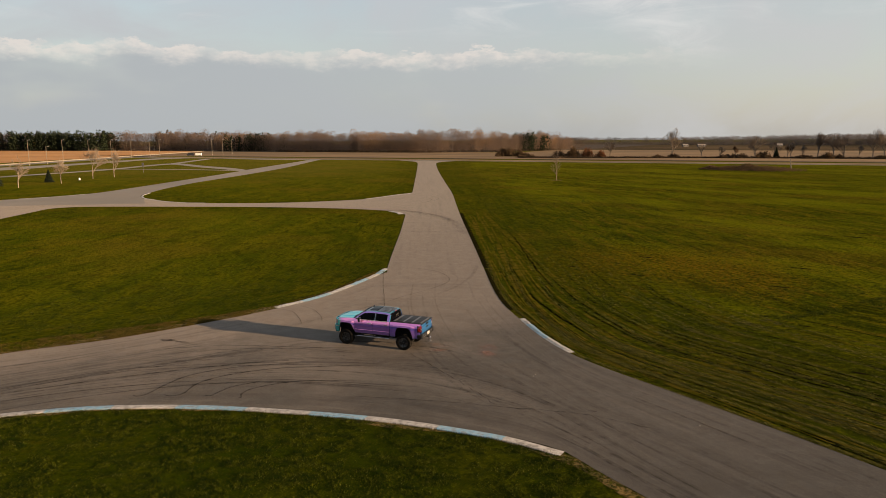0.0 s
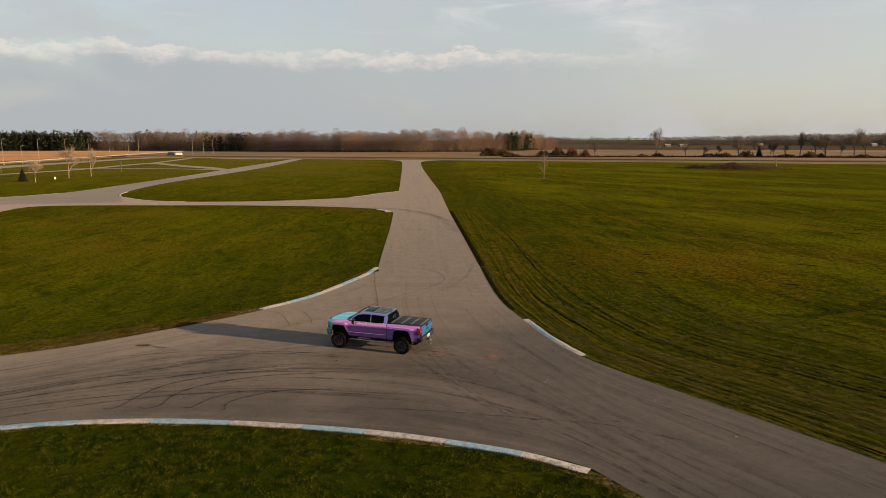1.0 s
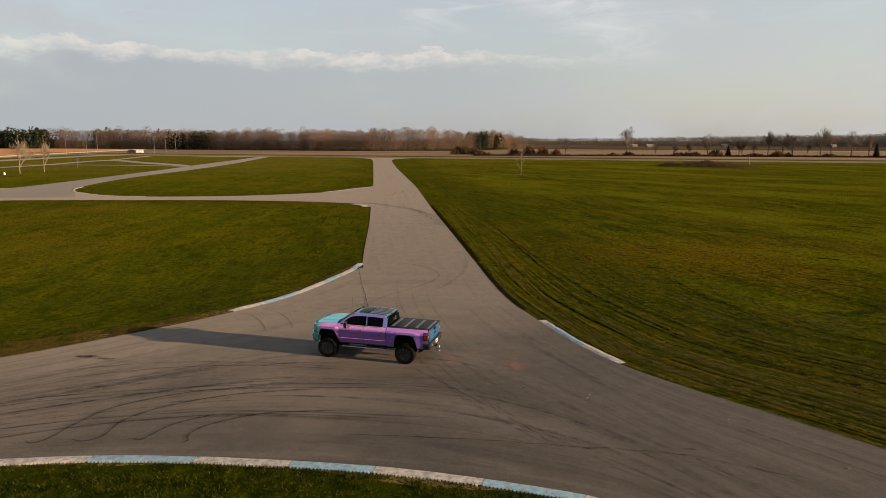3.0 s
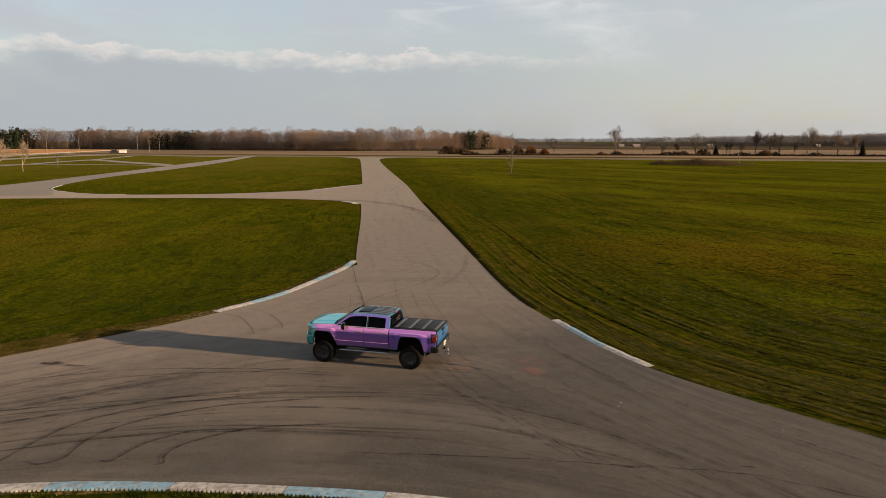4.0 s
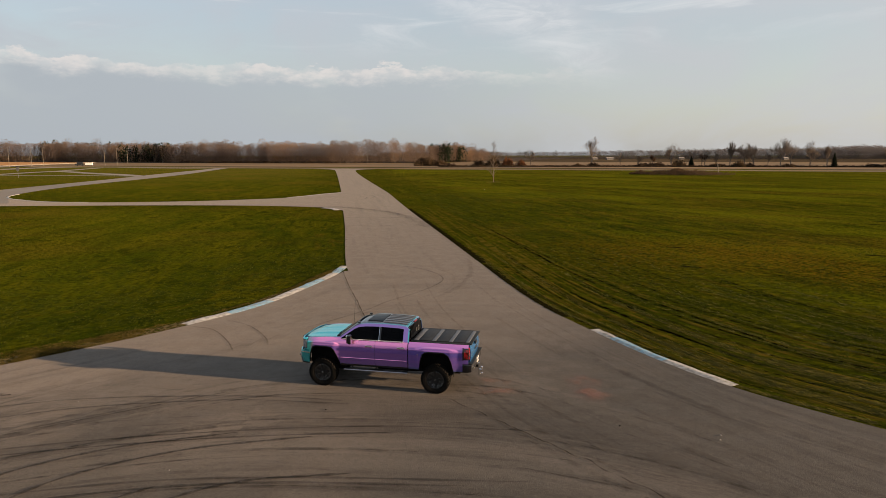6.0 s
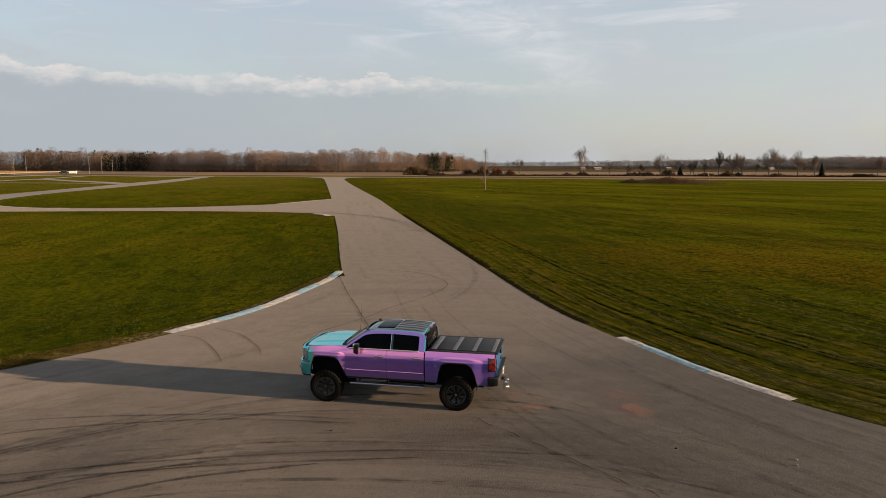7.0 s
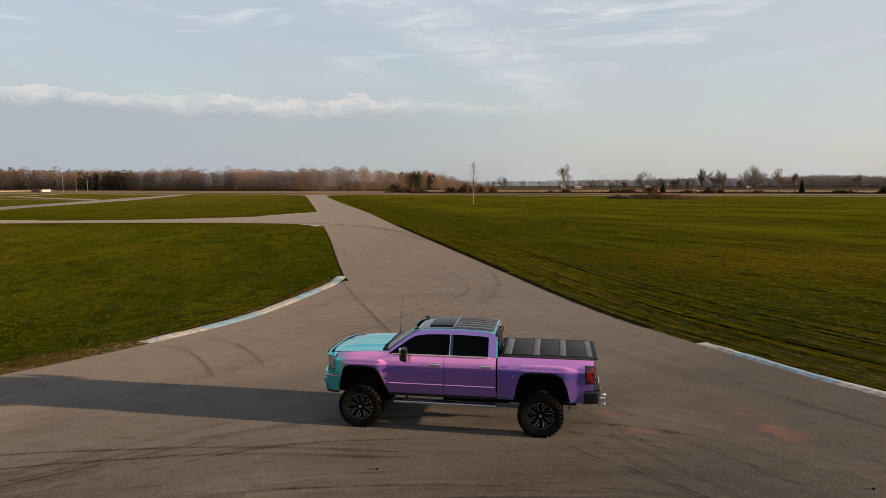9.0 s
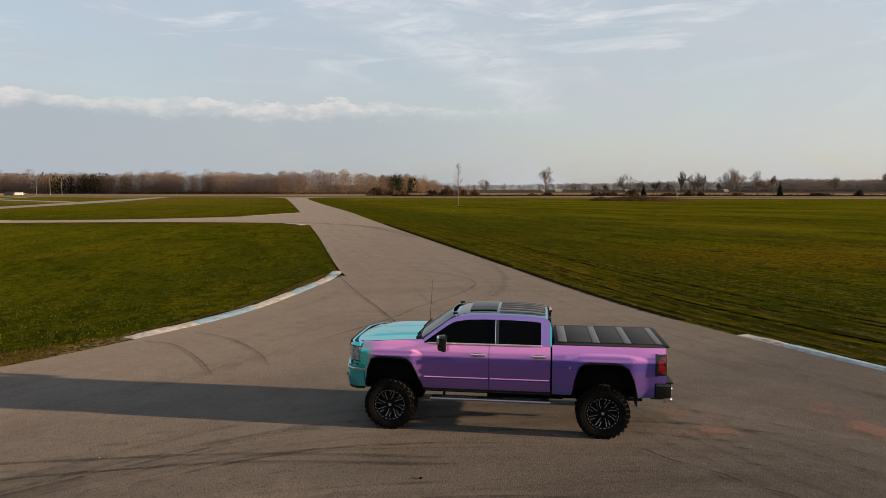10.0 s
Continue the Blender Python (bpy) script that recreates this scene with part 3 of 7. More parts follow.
# ---- kerbs ----
def kerb_block(c, width, material, parent, teeth, rise):
    """One painted length of kerb on a stretch of edge curve; the turf lies to its right. Teeth: a saw-toothed back."""
    n, nm = len(c), -normals(c)
    shape = [(0.0, 0.018), (0.13, 0.036), (width * 0.55, 0.050), (width * 0.88 if teeth else width * 0.93, 0.048), (width * 0.91 if teeth else width, 0.030 if teeth else 0.0)]
    v = [(*(c[i] + nm[i] * (d + (0.02 if teeth or k < 3 else 0.09) * noise.noise((c[i][0] * 1.7, c[i][1] * 1.7, k * 0.4)))), 0.018 + (z - 0.018) * rise[i]) for i in range(n) for k, (d, z) in enumerate(shape)]
    m = len(shape)
    f = [(i * m + k, i * m + k + 1, (i + 1) * m + k + 1, (i + 1) * m + k) for i in range(n - 1) for k in range(m - 1)]
    f += [tuple(range(m)), tuple((n - 1) * m + k for k in reversed(range(m)))]
    if teeth:
        run = np.r_[0, np.cumsum(np.linalg.norm(np.diff(c, axis=0), axis=1))]
        for s in np.arange(0.04, run[-1] - 0.08, 0.11):
            a, b = [np.array([np.interp(q, run, c[:, 0]), np.interp(q, run, c[:, 1])]) for q in (s, s + 0.060)]
            o = np.array([np.interp(s, run, nm[:, 0]), np.interp(s, run, nm[:, 1])])
            k, w0, w1 = len(v), width * 0.86, width * random.uniform(0.99, 1.05)
            v += [(*(a + o * w0), 0.050), (*(b + o * w0), 0.050), (*(a + o * w1), 0.050), (*(b + o * w1), 0.040),
                  (*(a + o * w0), 0.0), (*(b + o * w0), 0.0), (*(a + o * w1), 0.0), (*(b + o * w1), 0.0)]
            f += [(k, k + 1, k + 3, k + 2), (k + 2, k + 3, k + 7, k + 6), (k, k + 2, k + 6, k + 4), (k + 1, k + 5, k + 7, k + 3)]
    return from_arrays("kerb_block", v, f, material, parent)


def kerb(curve, lengths, first_blue, width, label, teeth=False, group="track kerbs"):
    """A kerb along a curve, in blocks painted blue and white by turns."""
    thing = tagged(empty("kerb"), label, "kerb", group)
    run = np.r_[0, np.cumsum(np.linalg.norm(np.diff(curve, axis=0), axis=1))]
    s, blue = 0.0, first_blue
    for length in lengths:
        e = min(s + length - 0.02, run[-1])
        if e - s > 0.1:
            q = np.linspace(s, e, max(4, int(length * 4)))
            c = np.stack([np.interp(q, run, curve[:, k]) for k in (0, 1)], 1)
            kerb_block(c, width, sky_paint if blue else chalk, thing, teeth, np.clip(np.minimum(q, run[-1] - q) / 0.8, 0.12, 1))
        s, blue = s + length, not blue
    return thing


near = front_edge[(front_edge[:, 0] > -32) & (front_edge[:, 1] > 21.5) & (front_edge[:, 0] < 6.2)]
near = spline(near[::3], 160)
total = np.linalg.norm(np.diff(near, axis=0), axis=1).sum()
front_lengths = [2.56, 2.90, 3.30, 2.61, 2.99, 3.28, 2.92, 2.88, 3.1, 3.2, 3.2]     # from the near end backwards


def mirrored_kerb(curve, lengths, first_blue, width, label, teeth):
    """As kerb(), for a curve whose turf lies to the left of its run: the blocks are laid from its far end."""
    blocks, blue = [], first_blue
    for length in lengths:
        blocks.append((length, blue))
        blue = not blue
    blocks.reverse()
    return kerb(curve, [b[0] for b in blocks], blocks[0][1], width, label, teeth)


extra = total - sum(front_lengths)
front_lengths.append(max(0.3, extra))
mirrored_kerb(near, front_lengths, False, 0.47, "low concrete kerb in faded blue and white blocks with a saw-toothed back", True)
kl = left_edge[(left_edge[:, 0] > -12.5)][::-1]
kl = np.vstack([[-5.0, 60.2], kl])
kerb(spline(kl[::3], 90), [0.9, 1.9, 2.2, 2.7, 3.4, 3.0, 4.2], False, 0.55, "long low kerb in faded blue and white beside the turf")
kr = right_edge[(right_edge[:, 1] < 42.9) & (right_edge[:, 1] > 34.7)][::-1]
kerb(spline(kr, 60), [3.0, 3.2, 2.6], False, 0.40, "short low kerb in worn blue and white, half overgrown")
kerb(side_low[(side_low[:, 0] > -9.5) & (side_low[:, 0] < -6.3)][::-1], [5.0], False, 0.9, "small white corner kerb at the lane mouth")
kerb(side_high[(side_high[:, 0] > -17) & (side_high[:, 0] < -7.6)], [18.0], False, 0.5, "white painted kerb edging the grass island")
kerb(spline([(-46, 125.8), (-50.1, 126.4), (-55.8, 129.8), (-62.2, 136.2), (-66.1, 143.5), (-67.8, 151)], 60), [36.0], False, 0.40, "white painted kerb round the corner of the island")
kerb(loop_west[(loop_west[:, 1] > 133) & (loop_west[:, 1] < 150)][::-1], [24.0], False, 0.45, "white painted kerb along the far lane")


# ---- marks on the asphalt ----
def mark(points, half, material, label, z=0.036, name="skid_mark", count=50, wobble=0.0):
    c = spline(points, count)
    if wobble:
        c = c + np.array([[noise.noise((i * 0.35, half, 3.1)), noise.noise((i * 0.35, half, 7.7))] for i in range(len(c))]) * wobble
    half *= 0.50 if name == "skid_mark" else 1.0
    v, f = ribbon_arrays(c, half * (1 + 0.3 * np.sin(np.arange(count) * 1.3)), z)
    return tagged(from_arrays(name, v, f, material), label, "tyre mark" if "mark" in name else "crack", "marks on the track")


SKID = "dark curved rubber skid mark on the asphalt"
mark([(-24, 25.0), (-19.8, 28.0), (-15, 29.9), (-10, 30.75), (-6, 30.6), (-0.5, 29.7)], 0.09, worn_line, SKID)
mark([(-23, 23.8), (-19, 27.1), (-15, 29.1), (-11, 30.2), (-7, 30.45), (-2, 29.7)], 0.10, worn_line, SKID, 0.040)
mark([(-25, 26.4), (-21.1, 29.5), (-17.1, 32.1), (-13, 33.0), (-9, 33.4), (-4, 33.3), (1, 32.3)], 0.08, worn_line, SKID)
mark([(-25, 25.8), (-21.1, 29.0), (-17.1, 31.6), (-13, 32.6), (-8, 33.0), (-3, 32.8)], 0.08, worn_line, SKID, 0.040)
mark([(-22, 31.2), (-17, 33.4), (-12, 34.4), (-7, 34.6), (-3.5, 34.3)], 0.07, faint_line, SKID)
mark([(-22, 30.5), (-17, 32.9), (-12, 33.9), (-7, 34.1), (-3.0, 33.7)], 0.07, faint_line, SKID, 0.040)
HOOK = "hook-shaped black skid mark on the asphalt"
mark([(-14.35, 28.75), (-14.1, 28.5), (-13.7, 28.8), (-13.3, 30.1), (-12.5, 31.5), (-10.4, 32.7), (-7.5, 33.3)], 0.10, rubber_line, HOOK, 0.044)
mark([(-12.9, 28.75), (-12.5, 28.55), (-12.0, 28.9), (-11.8, 30.2), (-10.7, 31.4), (-8.5, 32.4), (-5.5, 32.8)], 0.10, rubber_line, HOOK, 0.044)
mark([(-10.9, 28.65), (-10.6, 28.6), (-10.3, 29.2), (-9.9, 29.8), (-8.8, 30.5)], 0.09, rubber_line, HOOK, 0.044)
mark([(-9.3, 28.25), (-9.1, 28.4), (-9.2, 28.9), (-8.7, 29.65), (-7.0, 30.5), (-4.5, 30.6)], 0.10, rubber_line, HOOK, 0.044)
ARC = "thin curved tyre mark near the kerb"
mark([(-11.4, 45.0), (-10.4, 44.3), (-9.5, 42.5), (-9.0, 41.0)], 0.065, worn_line, ARC)
mark([(-10.2, 46.0), (-9.0, 44.8), (-8.1, 42.9), (-7.8, 41.6)], 0.065, worn_line, ARC)
mark([(-16.5, 35.6), (-13.5, 36.3), (-11.6, 36.4), (-10.0, 36.3), (-8.3, 36.15), (-6.5, 35.8), (-4.8, 35.3)], 0.085, worn_line, SKID, 0.044)
mark([(-16.0, 34.6), (-13.0, 35.5), (-11.3, 35.75), (-9.6, 35.8), (-7.9, 35.75), (-6.4, 35.45), (-4.6, 35.0)], 0.085, worn_line, SKID, 0.048)
mark([(-2.7, 60.3), (-0.8, 59.0), (0.3, 56.9), (0.6, 54.9), (0.1, 53.2), (-1.3, 50.9), (-3.0, 48.8), (-4.1, 47.0), (-6.5, 44.2)], 0.08, worn_line, ARC)
mark([(0.0, 59.6), (1.2, 56.6), (1.2, 54.3), (0.5, 51.7), (-1.1, 49.7), (-2.7, 48.0), (-5.0, 45.6)], 0.07, faint_line, ARC, 0.040)
mark([(3.3, 62.2), (2.7, 57.5), (1.9, 54.2), (0.7, 51.3), (-0.4, 49.6)], 0.30, faint_line, ARC, 0.044)
mark([(-11.8, 111.2), (-7.0, 110.7), (-3.1, 105.6), (-0.3, 100.2), (1.7, 92.6), (2.6, 82.5)], 1.3, faint_line, "broad faint tyre sweep from the lane mouth", 0.048)
mark([(-9.0, 113.5), (-4.0, 108.0), (-0.8, 103.0), (1.2, 96.0)], 0.9, faint_line, "broad faint tyre sweep from the lane mouth", 0.052)
mark([(-5.3, 138), (-3.2, 133), (-3.6, 128), (-5.2, 124)], 0.15, worn_line, ARC)
mark([(-3.5, 141), (-1.8, 135), (-2.6, 129)], 0.15, worn_line, ARC)
CRACK = "thin dark crack running across the asphalt"
mark([(-5.6, 61), (-5.0, 54.2), (-4.5, 49.8), (-3.9, 44.6), (-3.2, 41.5)], 0.030, crack, CRACK, 0.036, "crack", 60, 0.03)
mark([(-1.7, 35.2), (-0.6, 33.4), (0.9, 30.9), (2.2, 28.6), (2.8, 27.4)], 0.022, crack, CRACK, 0.040, "crack", 60, 0.12)
mark([(-4.0, 28.6), (0.0, 28.0), (3.5, 27.2), (6.5, 26.5), (9.5, 24.8)], 0.02, crack, CRACK, 0.036, "crack", 60, 0.08)
mark([(-5.5, 86), (-3.0, 85.2), (0.4, 85.6), (2.8, 84.6)], 0.06, crack, CRACK, 0.036, "crack", 40, 0.15)
mark([(-6.0, 95), (-1.0, 94.2), (2.3, 94.0)], 0.06, crack, CRACK, 0.036, "crack", 40, 0.15)

# many faint streaks that follow the bend
rng = np.random.default_rng(5)
for k in range(120):
    f0 = rng.uniform(0.06, 0.72)
    i0 = int(rng.integers(12, 74))
    i1 = min(86, i0 + int(rng.integers(10, 34)))
    c = front_edge[i0:i1] * (1 - f0) + upper_even[i0:i1] * f0
    if np.linalg.norm(upper_even[i0:i1] - front_edge[i0:i1], axis=1).max() > 17 and f0 > 0.35:
        continue
    v, f = ribbon_arrays(spline(c[::4], 30), float(rng.uniform(0.02, 0.09)), 0.030 + 0.00003 * k)
    tagged(from_arrays("skid_mark", v, f, faint_line), "faint dark rubber streak following the bend", "tyre mark", "faint marks on the track")
# and along the outside of the bend
inward = -normals(right_edge)
for k in range(34):
    i0 = int(rng.integers(52, 92))
    i1 = min(116, i0 + int(rng.integers(8, 22)))
    d = rng.uniform(0.5, 7.5)
    c = right_edge[i0:i1] + inward[i0:i1] * (d + rng.uniform(-0.03, 0.05) * np.arange(i1 - i0)[:, None])
    v, f = ribbon_arrays(spline(c[::3], 30), float(rng.uniform(0.03, 0.12)), 0.0336 + 0.00003 * k)
    tagged(from_arrays("skid_mark", v, f, faint_line), "faint dark rubber streak along the outside of the bend", "tyre mark", "faint marks on the track")


def blot(name, x, y, rx, ry, turn, material, label, category, z=0.05, seed=0):
    """A flat uneven patch."""
    n, ca, sa = 40, math.cos(turn), math.sin(turn)
    v = [(x, y, z)]
    for i in range(n):
        a = 2 * math.pi * i / n
        r = 1 + 0.45 * noise.noise((math.cos(a) * 1.6 + seed, math.sin(a) * 1.6, seed * 1.7))
        px, py = rx * r * math.cos(a), ry * r * math.sin(a)
        v.append((x + px * ca - py * sa, y + px * sa + py * ca, z))
    ob = from_arrays(name, v, [(0, 1 + i, 1 + (i + 1) % n) for i in range(n)], material)
    ob.data.attributes.new("fade", "FLOAT", "POINT").data.foreach_set("value", [1.0] + [0.0] * n)
    return tagged(ob, label, category)


# soft pinkish patches that fade out towards their rims
blot("powder_stain", 2.95, 36.0, 0.7, 1.0, 0.1, pink_tone, "faint pink patch on the asphalt", "stain", 0.052, 2)
blot("powder_stain", 2.7, 35.0, 0.75, 0.9, 0.1, pink_tone, "faint pink patch on the asphalt", "stain", 0.056, 7)
blot("powder_stain", 0.05, 36.4, 0.7, 0.4, -0.4, pink_tone, "faint pale orange patch behind the truck", "stain", 0.052, 11)
blot("powder_stain", -0.2, 35.6, 0.9, 0.4, -0.2, pink_tone, "faint pale orange patch behind the truck", "stain", 0.048, 17)
wet = surface("oil_stain", (0.024, 0.019, 0.016), 0.9, spec=0.1, alpha=lambda n, p: n.step(n.noise(p, 7.0, 5.0, 0.8), 0.38, 0.58, 0.05, 0.8))
blot("oil_stain", -16.2, 37.45, 0.50, 0.17, -0.15, wet, "dark oily patch on the asphalt", "stain", 0.045, 5)
blot("oil_stain", -15.3, 37.1, 0.45, 0.10, -0.2, wet, "dark oily patch on the asphalt", "stain", 0.045, 6)
blot("oil_stain", 3.8, 27.05, 0.22, 0.055, -0.3, wet, "small dark chip in the asphalt", "stain", 0.045, 8)
blot("oil_stain", 7.0, 26.8, 0.20, 0.055, -0.3, wet, "small dark chip in the asphalt", "stain", 0.045, 9)


def pebble(x, y, r, material, label):
    bm = bmesh.new()
    bmesh.ops.create_icosphere(bm, subdivisions=2, radius=r)
    for v in bm.verts:
        v.co *= 1 + 0.35 * noise.noise(v.co * (2.5 / r) + Vector((x, y, 0)))
        v.co.z *= 0.6
    bmesh.ops.translate(bm, verts=bm.verts, vec=(x, y, 0.02 + r * 0.5))
    return tagged(part("pebble", bm, material, smooth=True), label, "debris", "loose debris")


black_scrap = surface("black_scrap", (0.006, 0.0055, 0.005), 0.95, spec=0.05)
pebble(2.68, 32.5, 0.026, black_scrap, "small dark scrap lying on the asphalt")
pebble(-5.27, 34.66, 0.024, black_scrap, "small dark scrap lying on the asphalt")
for px, py, pr in ((4.9, 31.3, 0.022), (5.06, 31.56, 0.03), (11.16, 25.3, 0.03), (9.3, 29.0, 0.018), (-12.6, 36.2, 0.015), (-10.1, 36.4, 0.013), (-8.7, 31.3, 0.016)):
    pebble(px, py, pr, chalk, "small pale stone chip lying on the asphalt")


# ---- turf: mown rows, ragged verges, blades ----
def verge_line(curve, width, label):
    """A ragged line of dead grass where the turf meets the asphalt; the turf lies to its left."""
    c = spline(curve[::4], 160)
    nm = normals(c)
    w = np.array([0.5 + 0.5 * noise.noise((p[0] * 0.35, p[1] * 0.35, 1.0)) for p in c]) * width + 0.15
    strip("verge_line", c - nm * 0.02, c + nm * w[:, None], 0.012, thatch)
    return tagged(bpy.context.scene.objects[-1], label, "dead grass", kind="stuff")


verge_line(left_edge, 1.3, "ragged line of dead straw grass along the track edge")
verge_line(front_edge[::-1], 1.0, "ragged line of dead straw grass along the track edge")

ridge = surface("dry_turf_ridge", mottled((0.036, 0.032, 0.002), (0.060, 0.042, 0.006), 1.6, c=(0.020, 0.022, 0.001), scale_c=0.9), 1.0, bump=grain(16, 0.9, 0.05), spec=0.0)
rng = np.random.default_rng(11)
v_all, f_all = [], []
edge_r = spline(np.vstack([east_side[::-1][(east_side[::-1][:, 1] > 112) & (east_side[::-1][:, 1] < 170)][::4], right_edge[:100:3]]), 200)
nr = normals(edge_r)
d = 0.5
while d < 6:
    for _ in range(6):
        i0 = int(rng.integers(70, 180))
        i1 = min(199, i0 + int(rng.integers(10, 34)))
        if i1 - i0 < 8:
            continue
        c = edge_r[i0:i1] + nr[i0:i1] * (d + rng.normal(0, 0.1) + 0.35 * np.sin(np.arange(i1 - i0)[:, None] * 0.09 + d))
        m = len(c)
        half = rng.uniform(0.06, 0.13) * (1 + d / 30)
        lerp_fade = float(np.interp(d, (0, 8, 24), (1.0, 0.6, 0.25)))
        tip = np.minimum(1, np.minimum(np.arange(m), np.arange(m)[::-1]) / 4)
        up = tip * lerp_fade * (1.0 if i0 > 128 else 0.45) * rng.uniform(0.012, 0.035) * (0.6 + 0.8 * rng.random(m)) * (1 + d / 40)
        k = len(v_all)
        nm = nr[i0:i1]
        for s, z in ((-1, np.zeros(m)), (0, up), (1, np.zeros(m))):
            v_all += np.c_[c + nm * (s * half), z + 0.001].tolist()
        for i in range(m - 1):
            f_all += [(k + i, k + i + 1, k + m + i + 1, k + m + i), (k + m + i, k + m + i + 1, k + 2 * m + i + 1, k + 2 * m + i)]
    d += rng.uniform(0.22, 0.5) * (1 + d / 30)
tagged(from_arrays("mown_rows", v_all, f_all, ridge), "low rows of mown grass and shallow wheel ruts in the turf", "grass rows", kind="stuff")


straw_blade = surface("straw_blades", blade_colour((0.034, 0.036, 0.003), (0.098, 0.084, 0.010), (0.19, 0.155, 0.045), 0.09), 0.9, spec=0.05, thin=0.35)


dead_blade = surface("dead_blades", blade_colour((0.050, 0.038, 0.008), (0.082, 0.057, 0.014), (0.13, 0.10, 0.035), 0.06), 0.9, spec=0.05, thin=0.35)


def patches(pts, size, seed):
    """Smooth random values from 0 to 1 over the plane, in patches of that size."""
    table = np.random.default_rng(seed).random((64, 64))
    q = pts / size
    i = np.floor(q).astype(int)
    t = q - i
    t = t * t * (3 - 2 * t)
    a, b = i % 64, (i + 1) % 64
    low = table[a[:, 0], a[:, 1]] * (1 - t[:, 0]) + table[b[:, 0], a[:, 1]] * t[:, 0]
    high = table[a[:, 0], b[:, 1]] * (1 - t[:, 0]) + table[b[:, 0], b[:, 1]] * t[:, 0]
    return low * (1 - t[:, 1]) + high * t[:, 1]


def clumped(pts, rng, least=0.1):
    """Thins tufts out into clumps with bare gaps, and gives how tall each may grow."""
    lump = 0.5 * patches(pts, 0.42, 1) + 0.3 * patches(pts, 1.3, 2) + 0.2 * patches(pts, 4.0, 3)
    keep = rng.random(len(pts)) < np.interp(lump, (0.36, 0.60), (least, 1.0))
    return pts[keep], np.interp(lump[keep], (0.36, 0.66), (0.55, 1.7))


def blades(name, pts, tall, low, high, material, label, seed, laid=None):
    """Small tufts of four blades at the given places; laid: the way in which mown ones lie flat."""
    rng = np.random.default_rng(seed)
    n = 4
    base = np.repeat(pts, n, axis=0) + rng.normal(0, 0.05, (len(pts) * n, 2))
    m = len(base)
    a, h = rng.uniform(0, 2 * np.pi, m), rng.uniform(low, high, m) * np.repeat(tall, n)
    w, lean = rng.uniform(0.007, 0.016, m), rng.uniform(0.3, 1.3, m) * h
    la = rng.uniform(0, 2 * np.pi, m)
    if laid is not None:
        la = np.repeat(laid, n) + rng.normal(0, 0.35, m) + np.pi * (rng.random(m) < 0.5)
        a, lean, h = la + np.pi / 2, rng.uniform(0.10, 0.34, m), h * rng.uniform(0.15, 0.7, m)
    v = np.zeros((m, 3, 3))
    v[:, 0, :2] = base + np.c_[np.cos(a), np.sin(a)] * w[:, None]
    v[:, 1, :2] = base - np.c_[np.cos(a), np.sin(a)] * w[:, None]
    v[:, 2, :2] = base + np.c_[np.cos(la), np.sin(la)] * lean[:, None]
    v[:, 2, 2] = h
    return tagged(triangles(name, v, material), label, "grass", kind="stuff")


rng = np.random.default_rng(21)
tarmac = np.vstack([upper_even, front_edge[::-1]])
straight_poly = np.vstack([west_side, east_side[::-1]])
pts = np.c_[rng.uniform(-30, 12, 130000), 12 + 16 * rng.random(130000) ** 0.7]
ky = np.interp(pts[:, 0], near[:, 0], near[:, 1])
pts, tall = clumped(pts[(pts[:, 1] < ky - 0.45) & ~inside(tarmac, pts)], rng)
blades("grass_blades", pts, tall, 0.018, 0.06, blade, "short green grass with straw tips on the inside of the bend", 3)
pts = np.c_[-30 + 24.6 * rng.random(140000), 30 + 62 * rng.random(140000)]
over = pts[:, 1] - np.interp(pts[:, 0], left_edge[:, 0], left_edge[:, 1])
keep = ~inside(tarmac, pts) & (over > 0.6) & (over < 1.0 + 30 * rng.random(140000) ** 1.6)
pts, tall = clumped(pts[keep], rng)
blades("grass_blades", pts, tall, 0.018, 0.06, blade, "short green grass beside the kerb", 4)

# bleached fringe where the turf thins out at the asphalt
q = rng.uniform(8, 69, 60000)
at = lambda arr: np.stack([np.interp(q, np.arange(len(left_edge)), arr[:, k]) for k in (0, 1)], 1)
pts = at(left_edge) + at(normals(left_edge)) * (0.05 + np.interp(q, (8, 40, 52), (2.6, 2.2, 0.9)) * rng.random(60000) ** 1.5)[:, None]
kerbed = (pts[:, 0] > -13.2) & (np.abs(pts[:, 1] - np.interp(pts[:, 0], left_edge[:, 0], left_edge[:, 1])) < 1.4)
pts, tall = clumped(pts[~kerbed & ~inside(tarmac, pts)], rng, 0.3)
blades("grass_blades", pts, tall, 0.02, 0.06, dead_blade, "thin fringe of bleached dead grass at the track edge", 8)

# swaths that run along the outside of the bend, in broken lengths
edge_i, swath_pts, swath_tall, swath_way = np.arange(len(edge_r)), [], [], []
d = 0.03
